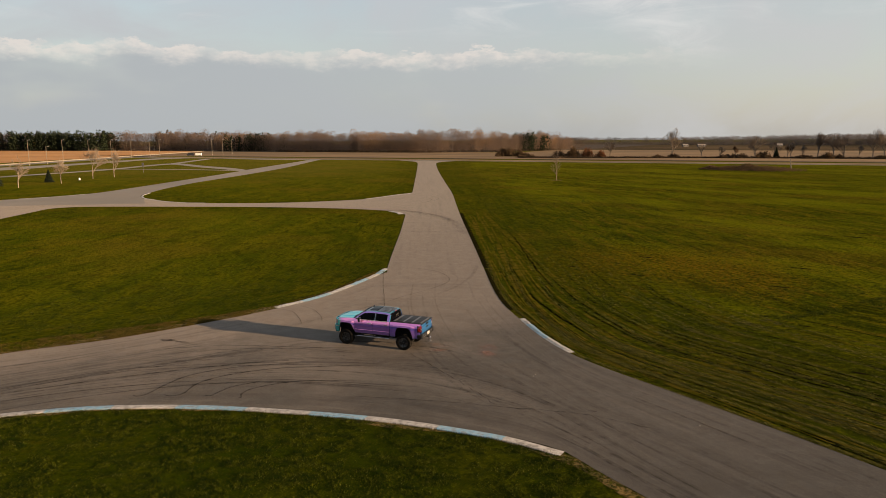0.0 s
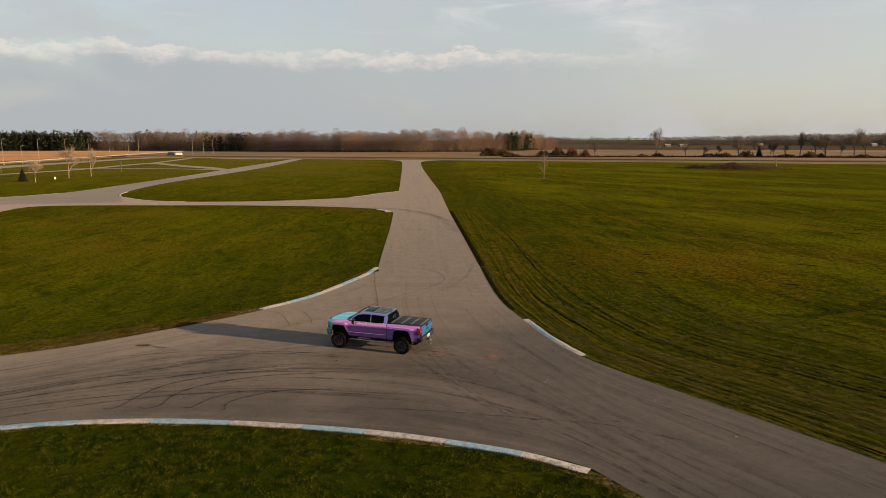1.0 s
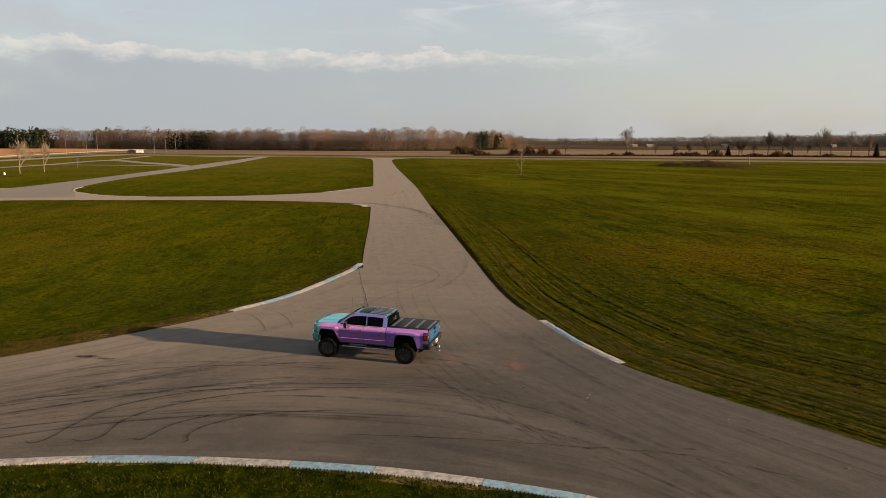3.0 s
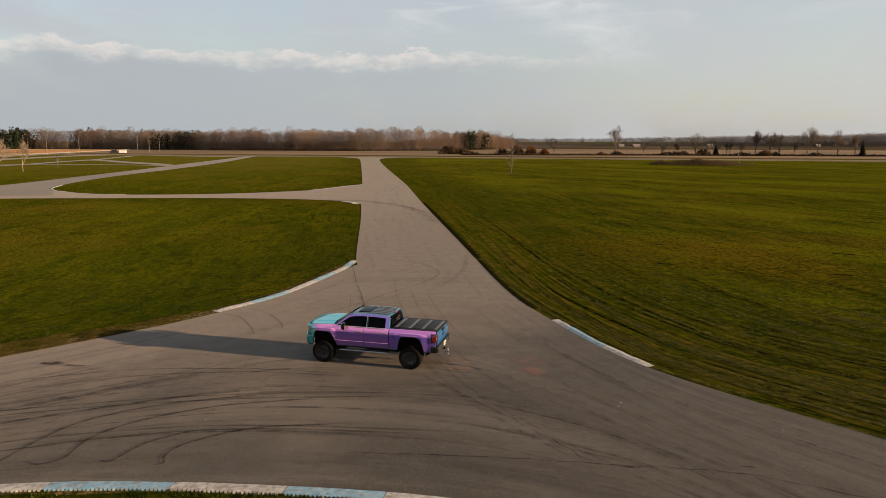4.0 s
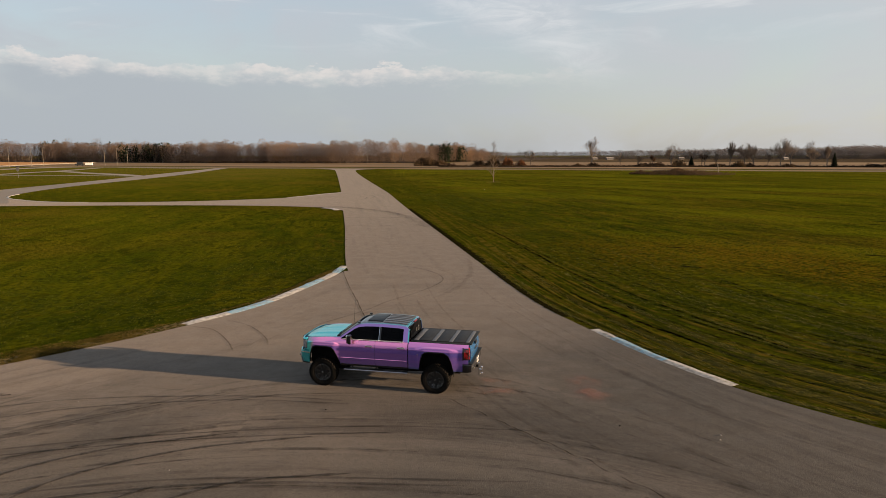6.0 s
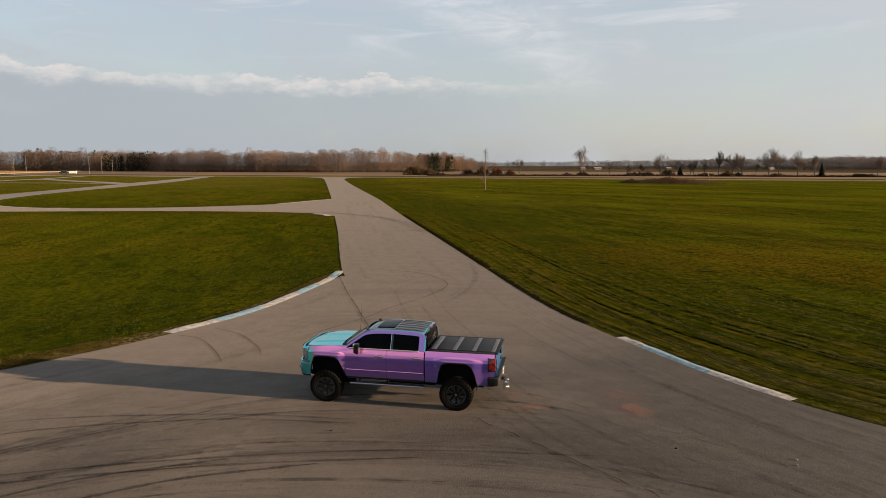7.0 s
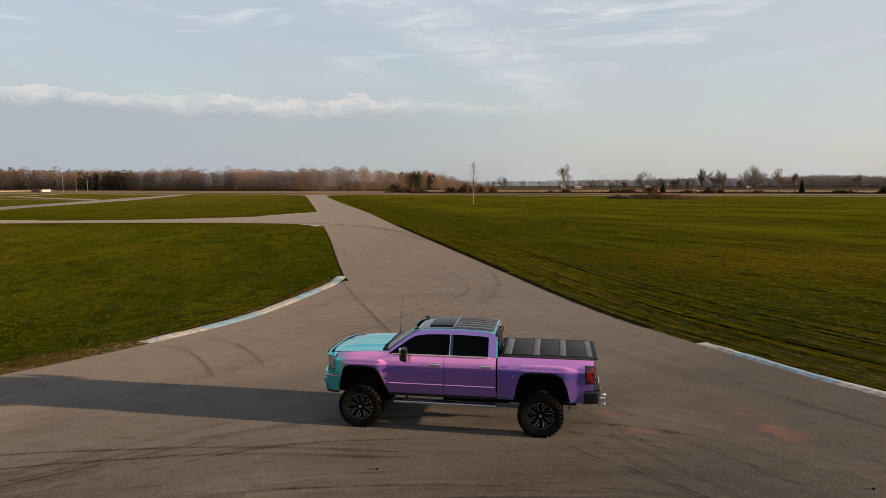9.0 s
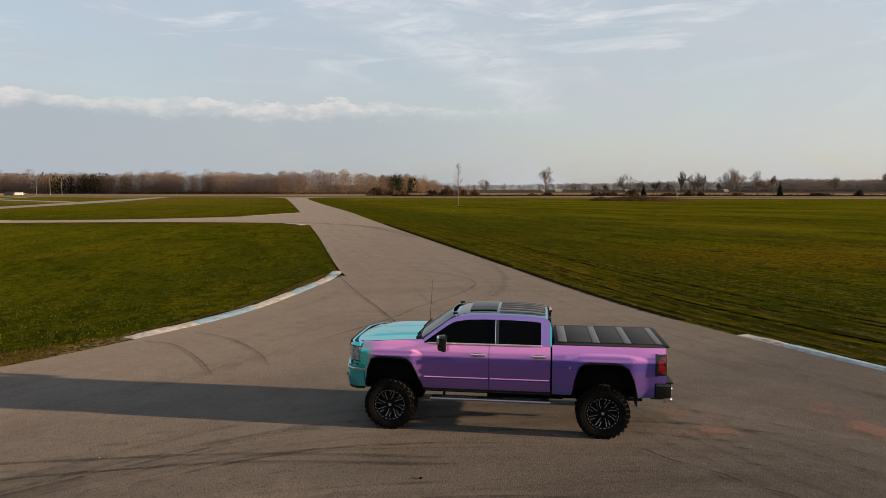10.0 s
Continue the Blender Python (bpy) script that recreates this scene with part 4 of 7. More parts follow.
while d < 16:
    for _ in range(int(rng.integers(3, 6))):
        a0 = rng.uniform(112, 188)
        weak = float(np.interp(a0, (112, 140, 152), (0.05, 0.25, 1.0)))
        a1 = min(198.0, a0 + rng.uniform(10, 50))
        count = int(weak * (a1 - a0) * np.interp(d, (0, 2.5, 6, 16), (44, 34, 12, 4)))
        q = rng.uniform(a0, a1, count)
        o = d + 0.22 * np.sin(q * 0.11 + d * 3) + rng.normal(0, np.interp(d, (0, 16), (0.045, 0.10)), count)
        at = lambda arr: np.stack([np.interp(q, edge_i, arr[:, k]) for k in (0, 1)], 1)
        swath_pts.append(at(edge_r) + at(nr) * np.maximum(o, -0.03)[:, None])
        swath_tall.append(np.full(count, rng.uniform(0.7, 1.35)))
        swath_way.append(np.arctan2(at(nr)[:, 1], at(nr)[:, 0]) + np.pi / 2)
    d += rng.uniform(0.20, 0.52) * (1 + d / 20)
pts, tall, ways = np.vstack(swath_pts), np.concatenate(swath_tall), np.concatenate(swath_way)
keep = ~inside(tarmac, pts) & ~inside(straight_poly, pts)
blades("grass_blades", pts[keep], tall[keep], 0.02, 0.07, straw_blade, "rows of cut straw-coloured grass on the outside of the bend", 5, ways[keep])
q, o = rng.uniform(30, 198, 80000), 5.0 + 30 * rng.random(80000) ** 1.3
at = lambda arr: np.stack([np.interp(q, edge_i, arr[:, k]) for k in (0, 1)], 1)
pts = at(edge_r) + at(nr) * o[:, None]
pts, tall = clumped(pts[~inside(tarmac, pts) & ~inside(straight_poly, pts)], rng)
blades("grass_blades", pts, tall, 0.018, 0.06, blade, "rough mown grass on the outside of the bend", 6)


mud = surface("bare_wet_soil", (0.007, 0.006, 0.002), 1.0, spec=0.0, alpha=lambda n, p: n.step(n.noise(p, 2.5, 4.0, 0.7), 0.30, 0.52, 0.1, 1.0))
for k, (x, y, rx, ry) in enumerate(((16.0, 32.1, 0.45, 0.22), (21.7, 31.8, 0.55, 0.25), (49.7, 79.6, 1.7, 0.5), (47.2, 80.8, 0.9, 0.35), (23.5, 40.5, 0.5, 0.2), (22.0, 43.0, 0.4, 0.2), (52.5, 83.0, 1.0, 0.35), (17.2, 57.0, 0.9, 0.3), (12.2, 61.0, 0.8, 0.3), (27.5, 52.0, 0.9, 0.35), (33, 60, 1.2, 0.4), (20.5, 66, 1.0, 0.4))):
    blot("muddy_patch", x, y, rx * 0.75, ry * 0.55, -0.55, mud, "small dark patch of bare wet soil in the turf", "mud patch", 0.018 + 0.0005 * k, k)

rut = surface("pressed_turf", (0.010, 0.011, 0.001), 1.0, spec=0.0, alpha=lambda n, p: n.step(n.noise(p, 2.2, 5.0, 0.75), 0.45, 0.72, 0.0, 0.55))
# thin dark strips in the furrows between the swaths: painted shade
furrow_shade = surface("furrow_shade", (0.0035, 0.0038, 0.0006), 1.0, spec=0.0, alpha=lambda n, p: n.step(n.noise(p, 1.8, 6.0, 0.85), 0.42, 0.58, 0.0, 0.85))
rng = np.random.default_rng(51)
v_all, f_all, d, level = [], [], 0.3, 0
while d < 26:
    for _ in range(6 if d < 6 else 3 if d < 12 else 1):
        a0 = rng.uniform(84, 185)
        if rng.random() > np.interp(a0, (84, 120, 150), (0.15, 0.3, 1.0)):
            continue
        q = np.linspace(a0, min(198.0, a0 + rng.uniform(8, 45)), 40)
        at = lambda arr: np.stack([np.interp(q, edge_i, arr[:, k]) for k in (0, 1)], 1)
        c = at(edge_r) + at(nr) * (d + 0.22 * np.sin(q * 0.11 + d * 3) + 0.05 * np.sin(q * 0.9) + rng.normal(0, 0.02, 40))[:, None]
        v, f = ribbon_arrays(c, float(rng.uniform(0.05, 0.11)) * (1 if d < 7 else 0.8), 0.006 + 0.00006 * level)
        f_all += [tuple(i + len(v_all) for i in quad) for quad in f]
        v_all += v.tolist()
        level += 1
    d += rng.uniform(0.26, 0.55) * (1 + d / 18)
tagged(from_arrays("furrows", v_all, f_all, furrow_shade), "thin dark strips painted as the shade in furrows between the mown rows", "furrows", kind="stuff")
for k, c in enumerate(([(23.8, 40.2), (22.6, 36.2), (20.6, 33.9), (17.6, 32.6), (14.4, 32.9)], [(21.6, 39.6), (20.4, 36.4), (18.6, 35.0), (16.4, 34.7)])):
    mark(c, 0.10, rut, "faint curved wheel rut pressed into the turf", 0.028, "wheel_rut_mark", 60, 0.08)
c = right_edge[(right_edge[:, 1] > 43.5) & (right_edge[:, 1] < 60)]
mark((c + np.array([0.15, 0.05]))[::2].tolist(), 0.16, mud, "dark soil edge between asphalt and turf", 0.034, "soil_edge_mark", 120, 0.06)
c = east_side[(east_side[:, 1] > 60) & (east_side[:, 1] < 108)]
mark((c + np.array([0.25, 0.0]))[::3].tolist(), 0.26, mud, "dark soil edge between asphalt and turf", 0.03, "soil_edge_mark", 160, 0.08)


# ---- trees ----
def tube(v, f, p0, p1, r0, r1, sides):
    """Adds a tapered tube to the lists."""
    d = (p1 - p0).normalized()
    a = d.orthogonal().normalized()
    b = d.cross(a)
    k = len(v)
    for p, r in ((p0, r0), (p1, r1)):
        for i in range(sides):
            t = 2 * math.pi * i / sides
            v.append(tuple(p + a * (r * math.cos(t)) + b * (r * math.sin(t))))
    for i in range(sides):
        j = (i + 1) % sides
        f.append((k + i, k + j, k + sides + j, k + sides + i))


def branch(rng, trunk, crown, p, way, length, r, level, top, wide=1.0):
    """One limb, bent in two, with its own limbs."""
    v, f = trunk if level < 2 else crown
    bend = Vector((rng.gauss(0, 1), rng.gauss(0, 1), rng.gauss(0, 0.5))) * 0.10
    q = p + way * (length * 0.5)
    way2 = (way + bend).normalized()
    e = q + way2 * (length * 0.5)
    sides = 6 if level == 0 else 4 if level < 3 else 3
    r = max(r, 0.016)
    tube(v, f, p, q, r, r * 0.82, sides)
    tube(v, f, q, e, r * 0.82, r * 0.6, sides)
    if level >= top:
        return
    for k in range(rng.choice((2, 3, 3)) + (2 if level in (1, 2) else 1)):
        at = e if k < 2 else p + (e - p) * rng.uniform(0.35, 0.95)
        side = Vector((rng.gauss(0, 1), rng.gauss(0, 1), rng.gauss(0.15, 0.5))).normalized()
        w = (way2 * 1.1 + side * (rng.uniform(0.55, 1.15) * wide) + Vector((0, 0, 0.30))).normalized()
        branch(rng, trunk, crown, at, w, length * rng.uniform(0.62, 0.84), r * rng.uniform(0.42, 0.58), level + 1, top, wide)


def bare_tree(x, y, height, label, seed, girth=0.22, stem=0.32, levels=5, crown_material=None, group="bare roadside trees", wide=1.0):
    rng = random.Random(seed)
    thing = tagged(empty("tree", pose(x, y, 0)), label, "tree", group)
    trunk, crown = ([], []), ([], [])
    branch(rng, trunk, crown, Vector((0, 0, -0.1)), Vector((rng.gauss(0, 0.03), rng.gauss(0, 0.03), 1)).normalized(), height * stem, girth, 0, levels, wide)
    peak = max(q[2] for q in crown[0])
    grow = height / peak
    for name, (v, f), m in (("trunk", trunk, bark), ("crown", crown, crown_material or twig)):
        v = np.array(v) * (grow ** 0.8, grow ** 0.8, grow)
        v[:, :2] *= np.interp(v[:, 2] / height, (0.0, 0.2, 0.4, 0.65, 0.85, 1.0), (1.0, 1.1, 1.3, 1.2, 0.95, 0.6))[:, None]    # egg-shaped crown
        reach = np.linalg.norm(v[:, :2], axis=1) / (0.30 * height)
        v[:, 2] *= 1 - 0.10 * np.minimum(reach, 1.2) ** 2 * np.clip(v[:, 2] / height - 0.2, 0, 0.5) * 2    # outer twigs hang lower
        from_arrays(name, v, f, m, thing)
    tips = v[len(v) // 2:]
    r2 = np.random.default_rng(seed)
    p = tips[r2.integers(0, len(tips), 700)]
    way = r2.normal(0, 1, (700, 3)) + (p - (0, 0, height * 0.3)) / height * 2.5
    way *= (r2.uniform(0.03, 0.07, 700) * height / np.linalg.norm(way, axis=1))[:, None]
    side = np.cross(way, r2.normal(0, 1, (700, 3)))
    side *= (0.022 / np.linalg.norm(side, axis=1))[:, None]
    triangles("fine_twigs", np.stack([p - side, p + side, p + way], 1), crown_material or twig, thing)["kind"] = "stuff"
    return thing


def conifer(x, y, height, radius, label, seed, group="small spruces"):
    rng = np.random.default_rng(seed)
    thing = tagged(empty("spruce", pose(x, y, 0)), label, "tree", group)
    v, f = [], []
    tube(v, f, Vector((0, 0, -0.1)), Vector((0, 0, height * 0.97)), 0.03 * height ** 0.8, 0.01, 6)
    from_arrays("trunk", v, f, bark, thing)
    m = 900
    t = rng.random(m) ** 0.75
    z = height * (0.06 + 0.94 * (1 - t))
    r = radius * (0.08 + 0.92 * t) * rng.uniform(0.55, 1.12, m)
    a = rng.uniform(0, 2 * np.pi, m)
    w = 0.10 * radius + 0.12 * r
    u, s = np.c_[np.cos(a), np.sin(a)], np.c_[-np.sin(a), np.cos(a)]
    q = np.zeros((m, 4, 3))
    q[:, 0, :2], q[:, 0, 2] = u * (r * 0.1)[:, None], z
    q[:, 1, :2], q[:, 1, 2] = u * (r * 0.6)[:, None] + s * w[:, None], z - r * rng.uniform(0.10, 0.3, m)
    q[:, 2, :2], q[:, 2, 2] = u * r[:, None], z - r * rng.uniform(0.15, 0.45, m)
    q[:, 3, :2], q[:, 3, 2] = u * (r * 0.6)[:, None] - s * w[:, None], z - r * rng.uniform(0.10, 0.3, m)
    from_arrays("crown", q.reshape(-1, 3), np.arange(m * 4).reshape(-1, 4), needles, thing)
    return thing


BARE = "tall leafless tree with fine grey-brown twigs behind the road"
for i, (x, y, h, wide) in enumerate(((101.6, 430, 11.5, 1.0), (136.5, 417.6, 19.0, 0.9), (180.2, 401.8, 14.8, 0.95), (210.9, 390.7, 15.6, 0.40), (218.5, 388, 14.8, 0.85), (224.3, 388, 13.6, 0.7),
                                     (236.6, 381.5, 18.2, 0.8), (241.9, 379.6, 17.0, 0.75), (251.4, 376.2, 15.8, 0.95), (259.6, 373.2, 12.6, 0.45), (290.3, 362.2, 13.0, 0.8), (317.2, 352.5, 15.4, 0.7), (352, 344, 17.0, 0.8))):
    bare_tree(x, y, h, BARE, 40 + i, 0.16 + 0.005 * h, 0.22, 5, wide=wide)
SMALL = "small leafless tree with pale twigs in the hedge"
for i, (x, y, h) in enumerate(((152.5, 411.8, 8.8), (162.0, 408.4, 7.4), (190.7, 400, 10.0), (197.8, 395.5, 10.2), (204, 394, 8.0), (231, 385, 8.5))):
    bare_tree(x, y, h, SMALL, 140 + i, 0.10, 0.18, 4, wide=0.8)
for i, (x, y, h) in enumerate(((169.8, 405.5, 7.6), (197.0, 397.5, 8.6))):
    bare_tree(x, y, h, "small tree with a few rusty leaves in the hedge", 150 + i, 0.10, 0.16, 4, rust_leaf, wide=0.9)


def column_tree(x, y, height, label, seed):
    """A slim young tree: one straight stem with short rising twigs all along."""
    rng = random.Random(seed)
    thing = tagged(empty("tree", pose(x, y, 0)), label, "tree", "young trees")
    v, f = [], []
    tube(v, f, Vector((0, 0, -0.1)), Vector((0.05, 0, height * 0.6)), 0.10, 0.06, 8)
    tube(v, f, Vector((0.05, 0, height * 0.6)), Vector((0, 0.05, height)), 0.06, 0.015, 6)
    from_arrays("trunk", v, f, bark, thing)
    v, f = [], []
    for k in range(85):
        z = height * rng.uniform(0.10, 0.97)
        a = rng.uniform(0, 2 * math.pi)
        reach = height * 0.17 * (1.1 - z / height) + 0.2
        p = Vector((0, 0, z))
        e = p + Vector((math.cos(a) * reach, math.sin(a) * reach, reach * rng.uniform(0.7, 1.5)))
        tube(v, f, p, e, 0.020, 0.010, 3)
        for _ in range(3):
            q = p + (e - p) * rng.uniform(0.3, 0.9)
            b = a + rng.uniform(-1.2, 1.2)
            tube(v, f, q, q + Vector((math.cos(b) * 0.35, math.sin(b) * 0.35, 0.45)) * rng.uniform(0.5, 1.2), 0.014, 0.008, 3)
    from_arrays("crown", v, f, twig, thing)
    return thing


column_tree(31.2, 194, 10.6, "slim leafless sapling standing alone on the turf", 90)
YOUNG = "young leafless tree on the grass by the far lane"
for i, (x, y, h) in enumerate(((-108.7, 168.3, 8.2), (-107.7, 185.6, 7.0), (-110.1, 207, 10.5), (-107.9, 216, 9.6))):
    bare_tree(x, y, h, YOUNG, 60 + i, 0.085, 0.24, 4, group="young trees", wide=1.05)
conifer(-114.3, 191, 3.7, 1.6, "small dark green spruce on the grass", 1)
conifer(-118.6, 174.5, 5.2, 2.1, "small dark green spruce on the grass", 2)
for i, (x, y, h, r) in enumerate(((189.8, 396, 6.6, 2.4), (262.0, 370.4, 8.6, 2.5), (168, 404, 3.0, 1.8))):
    conifer(x, y, h, r, "dark spruce standing in the weedy hedge", 10 + i)


# ---- woods ----
def wood_edge(t):
    return np.stack([np.interp(t, (0, 0.025, 0.045, 0.08, 0.2, 0.32, 0.5, 0.75, 1), (107, 72, 42, -21, -150, -262, -450, -760, -1250)),
                     np.interp(t, (0, 0.025, 0.045, 0.08, 0.2, 0.32, 0.5, 0.75, 1), (690, 655, 612, 592, 640, 720, 765, 800, 860))], 1)


def tri_object(name, v, material, label, category):
    return tagged(triangles(name, v, material), label, category, kind="stuff")


def crowns(x, y, h, rng, count, low, peak, wide, length, width, lift=0.5):
    """Egg-shaped crowns of short twigs: from low to the top, widest at peak, as shares of each tree's height."""
    n = len(x)
    z = low + (1 - low) * rng.random((n, count)) ** 0.85
    bow = np.where(z > peak, (z - peak) / (1.02 - peak), (peak - z) / (peak - low + 0.05))
    a = rng.uniform(0, 2 * np.pi, (n, count))
    lumps = 1 + 0.22 * np.sin(2 * a + rng.uniform(0, 6.3, (n, 1))) + 0.15 * np.sin(5 * a + 9 * z + rng.uniform(0, 6.3, (n, 1)))
    r = wide * lumps * np.sqrt(np.clip(1 - bow ** 2, 0.03, 1)) * rng.random((n, count)) ** 0.4
    tall = h[:, None]
    p = np.stack([x[:, None] + np.cos(a) * r * tall, y[:, None] + np.sin(a) * r * tall, z * tall], -1)
    b = a + rng.normal(0, 0.8, (n, count))
    size = length * rng.uniform(0.6, 1.3, (n, count)) * tall
    tip = p + np.stack([np.cos(b) * size * 0.7, np.sin(b) * size * 0.7, size * rng.uniform(0.0, 2 * lift, (n, count))], -1)
    s = np.stack([np.cos(b + 1.57), np.sin(b + 1.57), rng.normal(0, 0.5, (n, count))], -1) * (width * tall)[..., None]
    return np.stack([p - s, p + s, tip], 2).reshape(-1, 3)


OCTA = np.array([(1, 0, 0), (-1, 0, 0), (0, 1, 0), (0, -1, 0), (0, 0, 1), (0, 0, -1)], float)
OCTA_FACES = np.array([(0, 2, 4), (2, 1, 4), (1, 3, 4), (3, 0, 4), (2, 0, 5), (1, 2, 5), (3, 1, 5), (0, 3, 5)])


def clumps(name, x, y, h, rng, count, low, peak, wide, size, material, label, stretch=(0.6, 1.0)):
    """Egg-shaped crowns of many small rounded clumps, as one mesh."""
    n = len(x)
    z = low + (1 - low) * rng.random((n, count)) ** 0.9
    bow = np.where(z > peak, (z - peak) / (1.0 - peak), (peak - z) / (peak - low + 0.25))
    a = rng.uniform(0, 2 * np.pi, (n, count))
    r = wide * np.sqrt(np.clip(1 - bow ** 2, 0.02, 1)) * np.sqrt(rng.random((n, count)))
    tall = h[:, None]
    mid = np.stack([x[:, None] + np.cos(a) * r * tall, y[:, None] + np.sin(a) * r * tall, z * tall * 0.95], -1)
    big = size * rng.uniform(0.5, 1.35, (n, count)) * tall * np.where(z > 0.85, 0.7, 1.0)
    turn = rng.uniform(0, 6.3, (n, count, 1))
    v = OCTA[None, None] * (1 + rng.normal(0, 0.22, (n, count, 6, 1)))
    v = np.stack([v[..., 0] * np.cos(turn) - v[..., 1] * np.sin(turn), v[..., 0] * np.sin(turn) + v[..., 1] * np.cos(turn), v[..., 2] * rng.uniform(*stretch, (n, count, 1))], -1)
    v = (v * big[..., None, None] + mid[:, :, None, :]).reshape(-1, 3)
    v[:, 2] = np.maximum(v[:, 2], 0.0)
    f = (OCTA_FACES[None] + 6 * np.arange(n * count)[:, None, None]).reshape(-1)
    me = bpy.data.meshes.new(name)
    me.vertices.add(len(v))
    me.vertices.foreach_set("co", np.ascontiguousarray(v, dtype=np.float32).ravel())
    me.loops.add(len(f))
    me.loops.foreach_set("vertex_index", f.astype(np.int32))
    me.polygons.add(len(f) // 3)
    me.polygons.foreach_set("loop_start", np.arange(0, len(f), 3, dtype=np.int32))
    me.update(calc_edges=True)
    me.shade_smooth()
    me.materials.append(material)
    return tagged(new(name, me), label, "woods", kind="stuff")


def trunks(x, y, h, rng, width, top=0.85):
    """One slim upright stem for each tree, with two faces set crosswise."""
    n = len(x)
    lean = rng.normal(0, 0.03, (n, 2)) * h[:, None]
    out = np.zeros((n, 2, 3, 3))
    for k, (u, w) in enumerate(((1, 0), (0, 1))):
        d = width * h
        out[:, k, 0] = np.c_[x - u * d, y - w * d, 0 * x]
        out[:, k, 1] = np.c_[x + u * d, y + w * d, 0 * x]
        out[:, k, 2] = np.c_[x + lean[:, 0], y + lean[:, 1], h * top]
    return out.reshape(-1, 3)


rng = np.random.default_rng(31)
n = 1750
t = rng.random(n) ** 1.35
t = t[(t < 0.42) | (rng.random(n) < 0.35)]
n = len(t)
e = wood_edge(t)
deep = rng.random(n) ** 1.4 * 60
x, y = e[:, 0] + deep * 0.5 + rng.normal(0, 4, n), e[:, 1] + deep + rng.normal(0, 3, n)
h = rng.normal(15.2, 1.1, n) * np.interp(t, (0, 0.012, 0.035, 0.06, 0.13, 0.2, 0.3, 0.4, 1), (0.70, 0.98, 1.06, 1.10, 1.09, 1.06, 1.08, 1.18, 1.28))
h *= 1 + 0.24 * np.array([noise.noise((a * 0.018, b * 0.018, 2.0)) for a, b in zip(x, y)])
h *= np.where(rng.random(n) < 0.04, 1.16, 1.0)
tri_object("woodland_stems", np.vstack([trunks(x[::2], y[::2], h[::2], rng, 0.005), trunks(x[::3] + rng.normal(0, 1.5, len(x[::3])), e[::3, 1] - 3 + rng.normal(0, 3, len(x[::3])), h[::3] * rng.uniform(0.35, 0.9, len(x[::3])), rng, 0.004)]), wood_bark, "pale grey trunks of a leafless autumn wood", "woods")
tri_object("woodland_twigs", crowns(x, y, h, rng, 620, 0.03, 0.56, 0.29, 0.038, 0.0125, 0.3), wood_twig, "brown and russet haze of bare twigs over the wood", "woods")
# low dark scrub under and behind the edge of the wood
n = 3400
t = rng.random(n) ** 1.2
e = wood_edge(t)
deep = rng.random(n)
tri_object("scrub", crowns(e[:, 0] + rng.normal(0, 4, n) + 45 * deep, e[:, 1] - 3 + deep * 90, rng.uniform(2.0, 4.2, n) + 7.5 * deep, rng, 46, 0.02, 0.40, 0.42, 0.10, 0.024), undergrowth, "brown scrub along the foot of the wood", "scrub")

# a dark line of low brush at the edge of the field
t = rng.uniform(0.0, 0.21, 900)
e = wood_edge(t)
tri_object("brush", crowns(e[:, 0] + rng.normal(0, 2, 900), e[:, 1] - 7 + rng.normal(0, 1.5, 900), rng.uniform(1.0, 2.4, 900), rng, 40, 0.0, 0.35, 0.7, 0.2, 0.05), ditch, "dark line of low brush between field and wood", "scrub")


n = 1250
t = np.r_[rng.uniform(0.43, 1.0, 1050), rng.uniform(0.30, 0.44, 200)]
e = wood_edge(t)
x, y = e[:, 0] + rng.normal(0, 5, n), e[:, 1] - 14 + rng.random(n) ** 1.5 * 50 + np.where(t < 0.43, 22, 0)
clump = np.array([noise.noise((a * 0.012, b * 0.012, 5.0)) for a, b in zip(x, y)]) + np.where(t < 0.43, -0.2, 0.4)
x, y = x[clump > -0.1], y[clump > -0.1]
tall = rng.normal(20.2, 1.7, len(x))
clumps("pine_crowns", x, y, tall, rng, 26, 0.03, 0.44, 0.18, 0.052, needles, "dark green crowns of pines at the edge of the wood")
pines = [crowns(x, y, tall, rng, 110, 0.12, 0.52, 0.165, 0.028, 0.008, 0.2)]
for cx, cy, k, s in ((76, 657, 36, 9), (-200, 686, 46, 15)):
    px, py, ph = rng.normal(cx, s, k), rng.normal(cy - 2, 6, k), rng.normal(16.4 if cx > 0 else 17.0, 1.2, k)
    pines.append(crowns(px, py, ph, rng, 160, 0.10, 0.54, 0.21, 0.032, 0.009, 0.2))
    clumps("pine_crowns", px, py, ph, rng, 40, 0.05, 0.52, 0.18, 0.040, needles, "dark green crowns of pines at the edge of the wood", (0.8, 1.4))
tri_object("pines", np.vstack(pines), needles, "dark green pines standing in the wood", "woods")
# distant woods on the horizon, with the haze of distance in their colour
n = 3300
x = 40 + 1160 * rng.random(n)
deep = rng.random(n)
y = np.interp(x, (40, 300, 420, 700, 1200), (1600, 1450, 1050, 950, 860)) + deep * 150
far_h = rng.normal(14.6, 1.3, n) * np.interp(x, (40, 400, 620, 820), (0.80, 0.80, 1.00, 1.25)) * (1 + 0.22 * np.array([noise.noise((a * 0.011, b * 0.011, 4.0)) for a, b in zip(x, y)]))
tri_object("distant_woods", crowns(x, y, far_h, rng, 130, 0.0, 0.5, 0.40, 0.070, 0.026, 0.3), hazed_twig, "woods along the horizon, grey-brown with the haze painted in", "woods")
x = rng.uniform(120, 1200, 130)
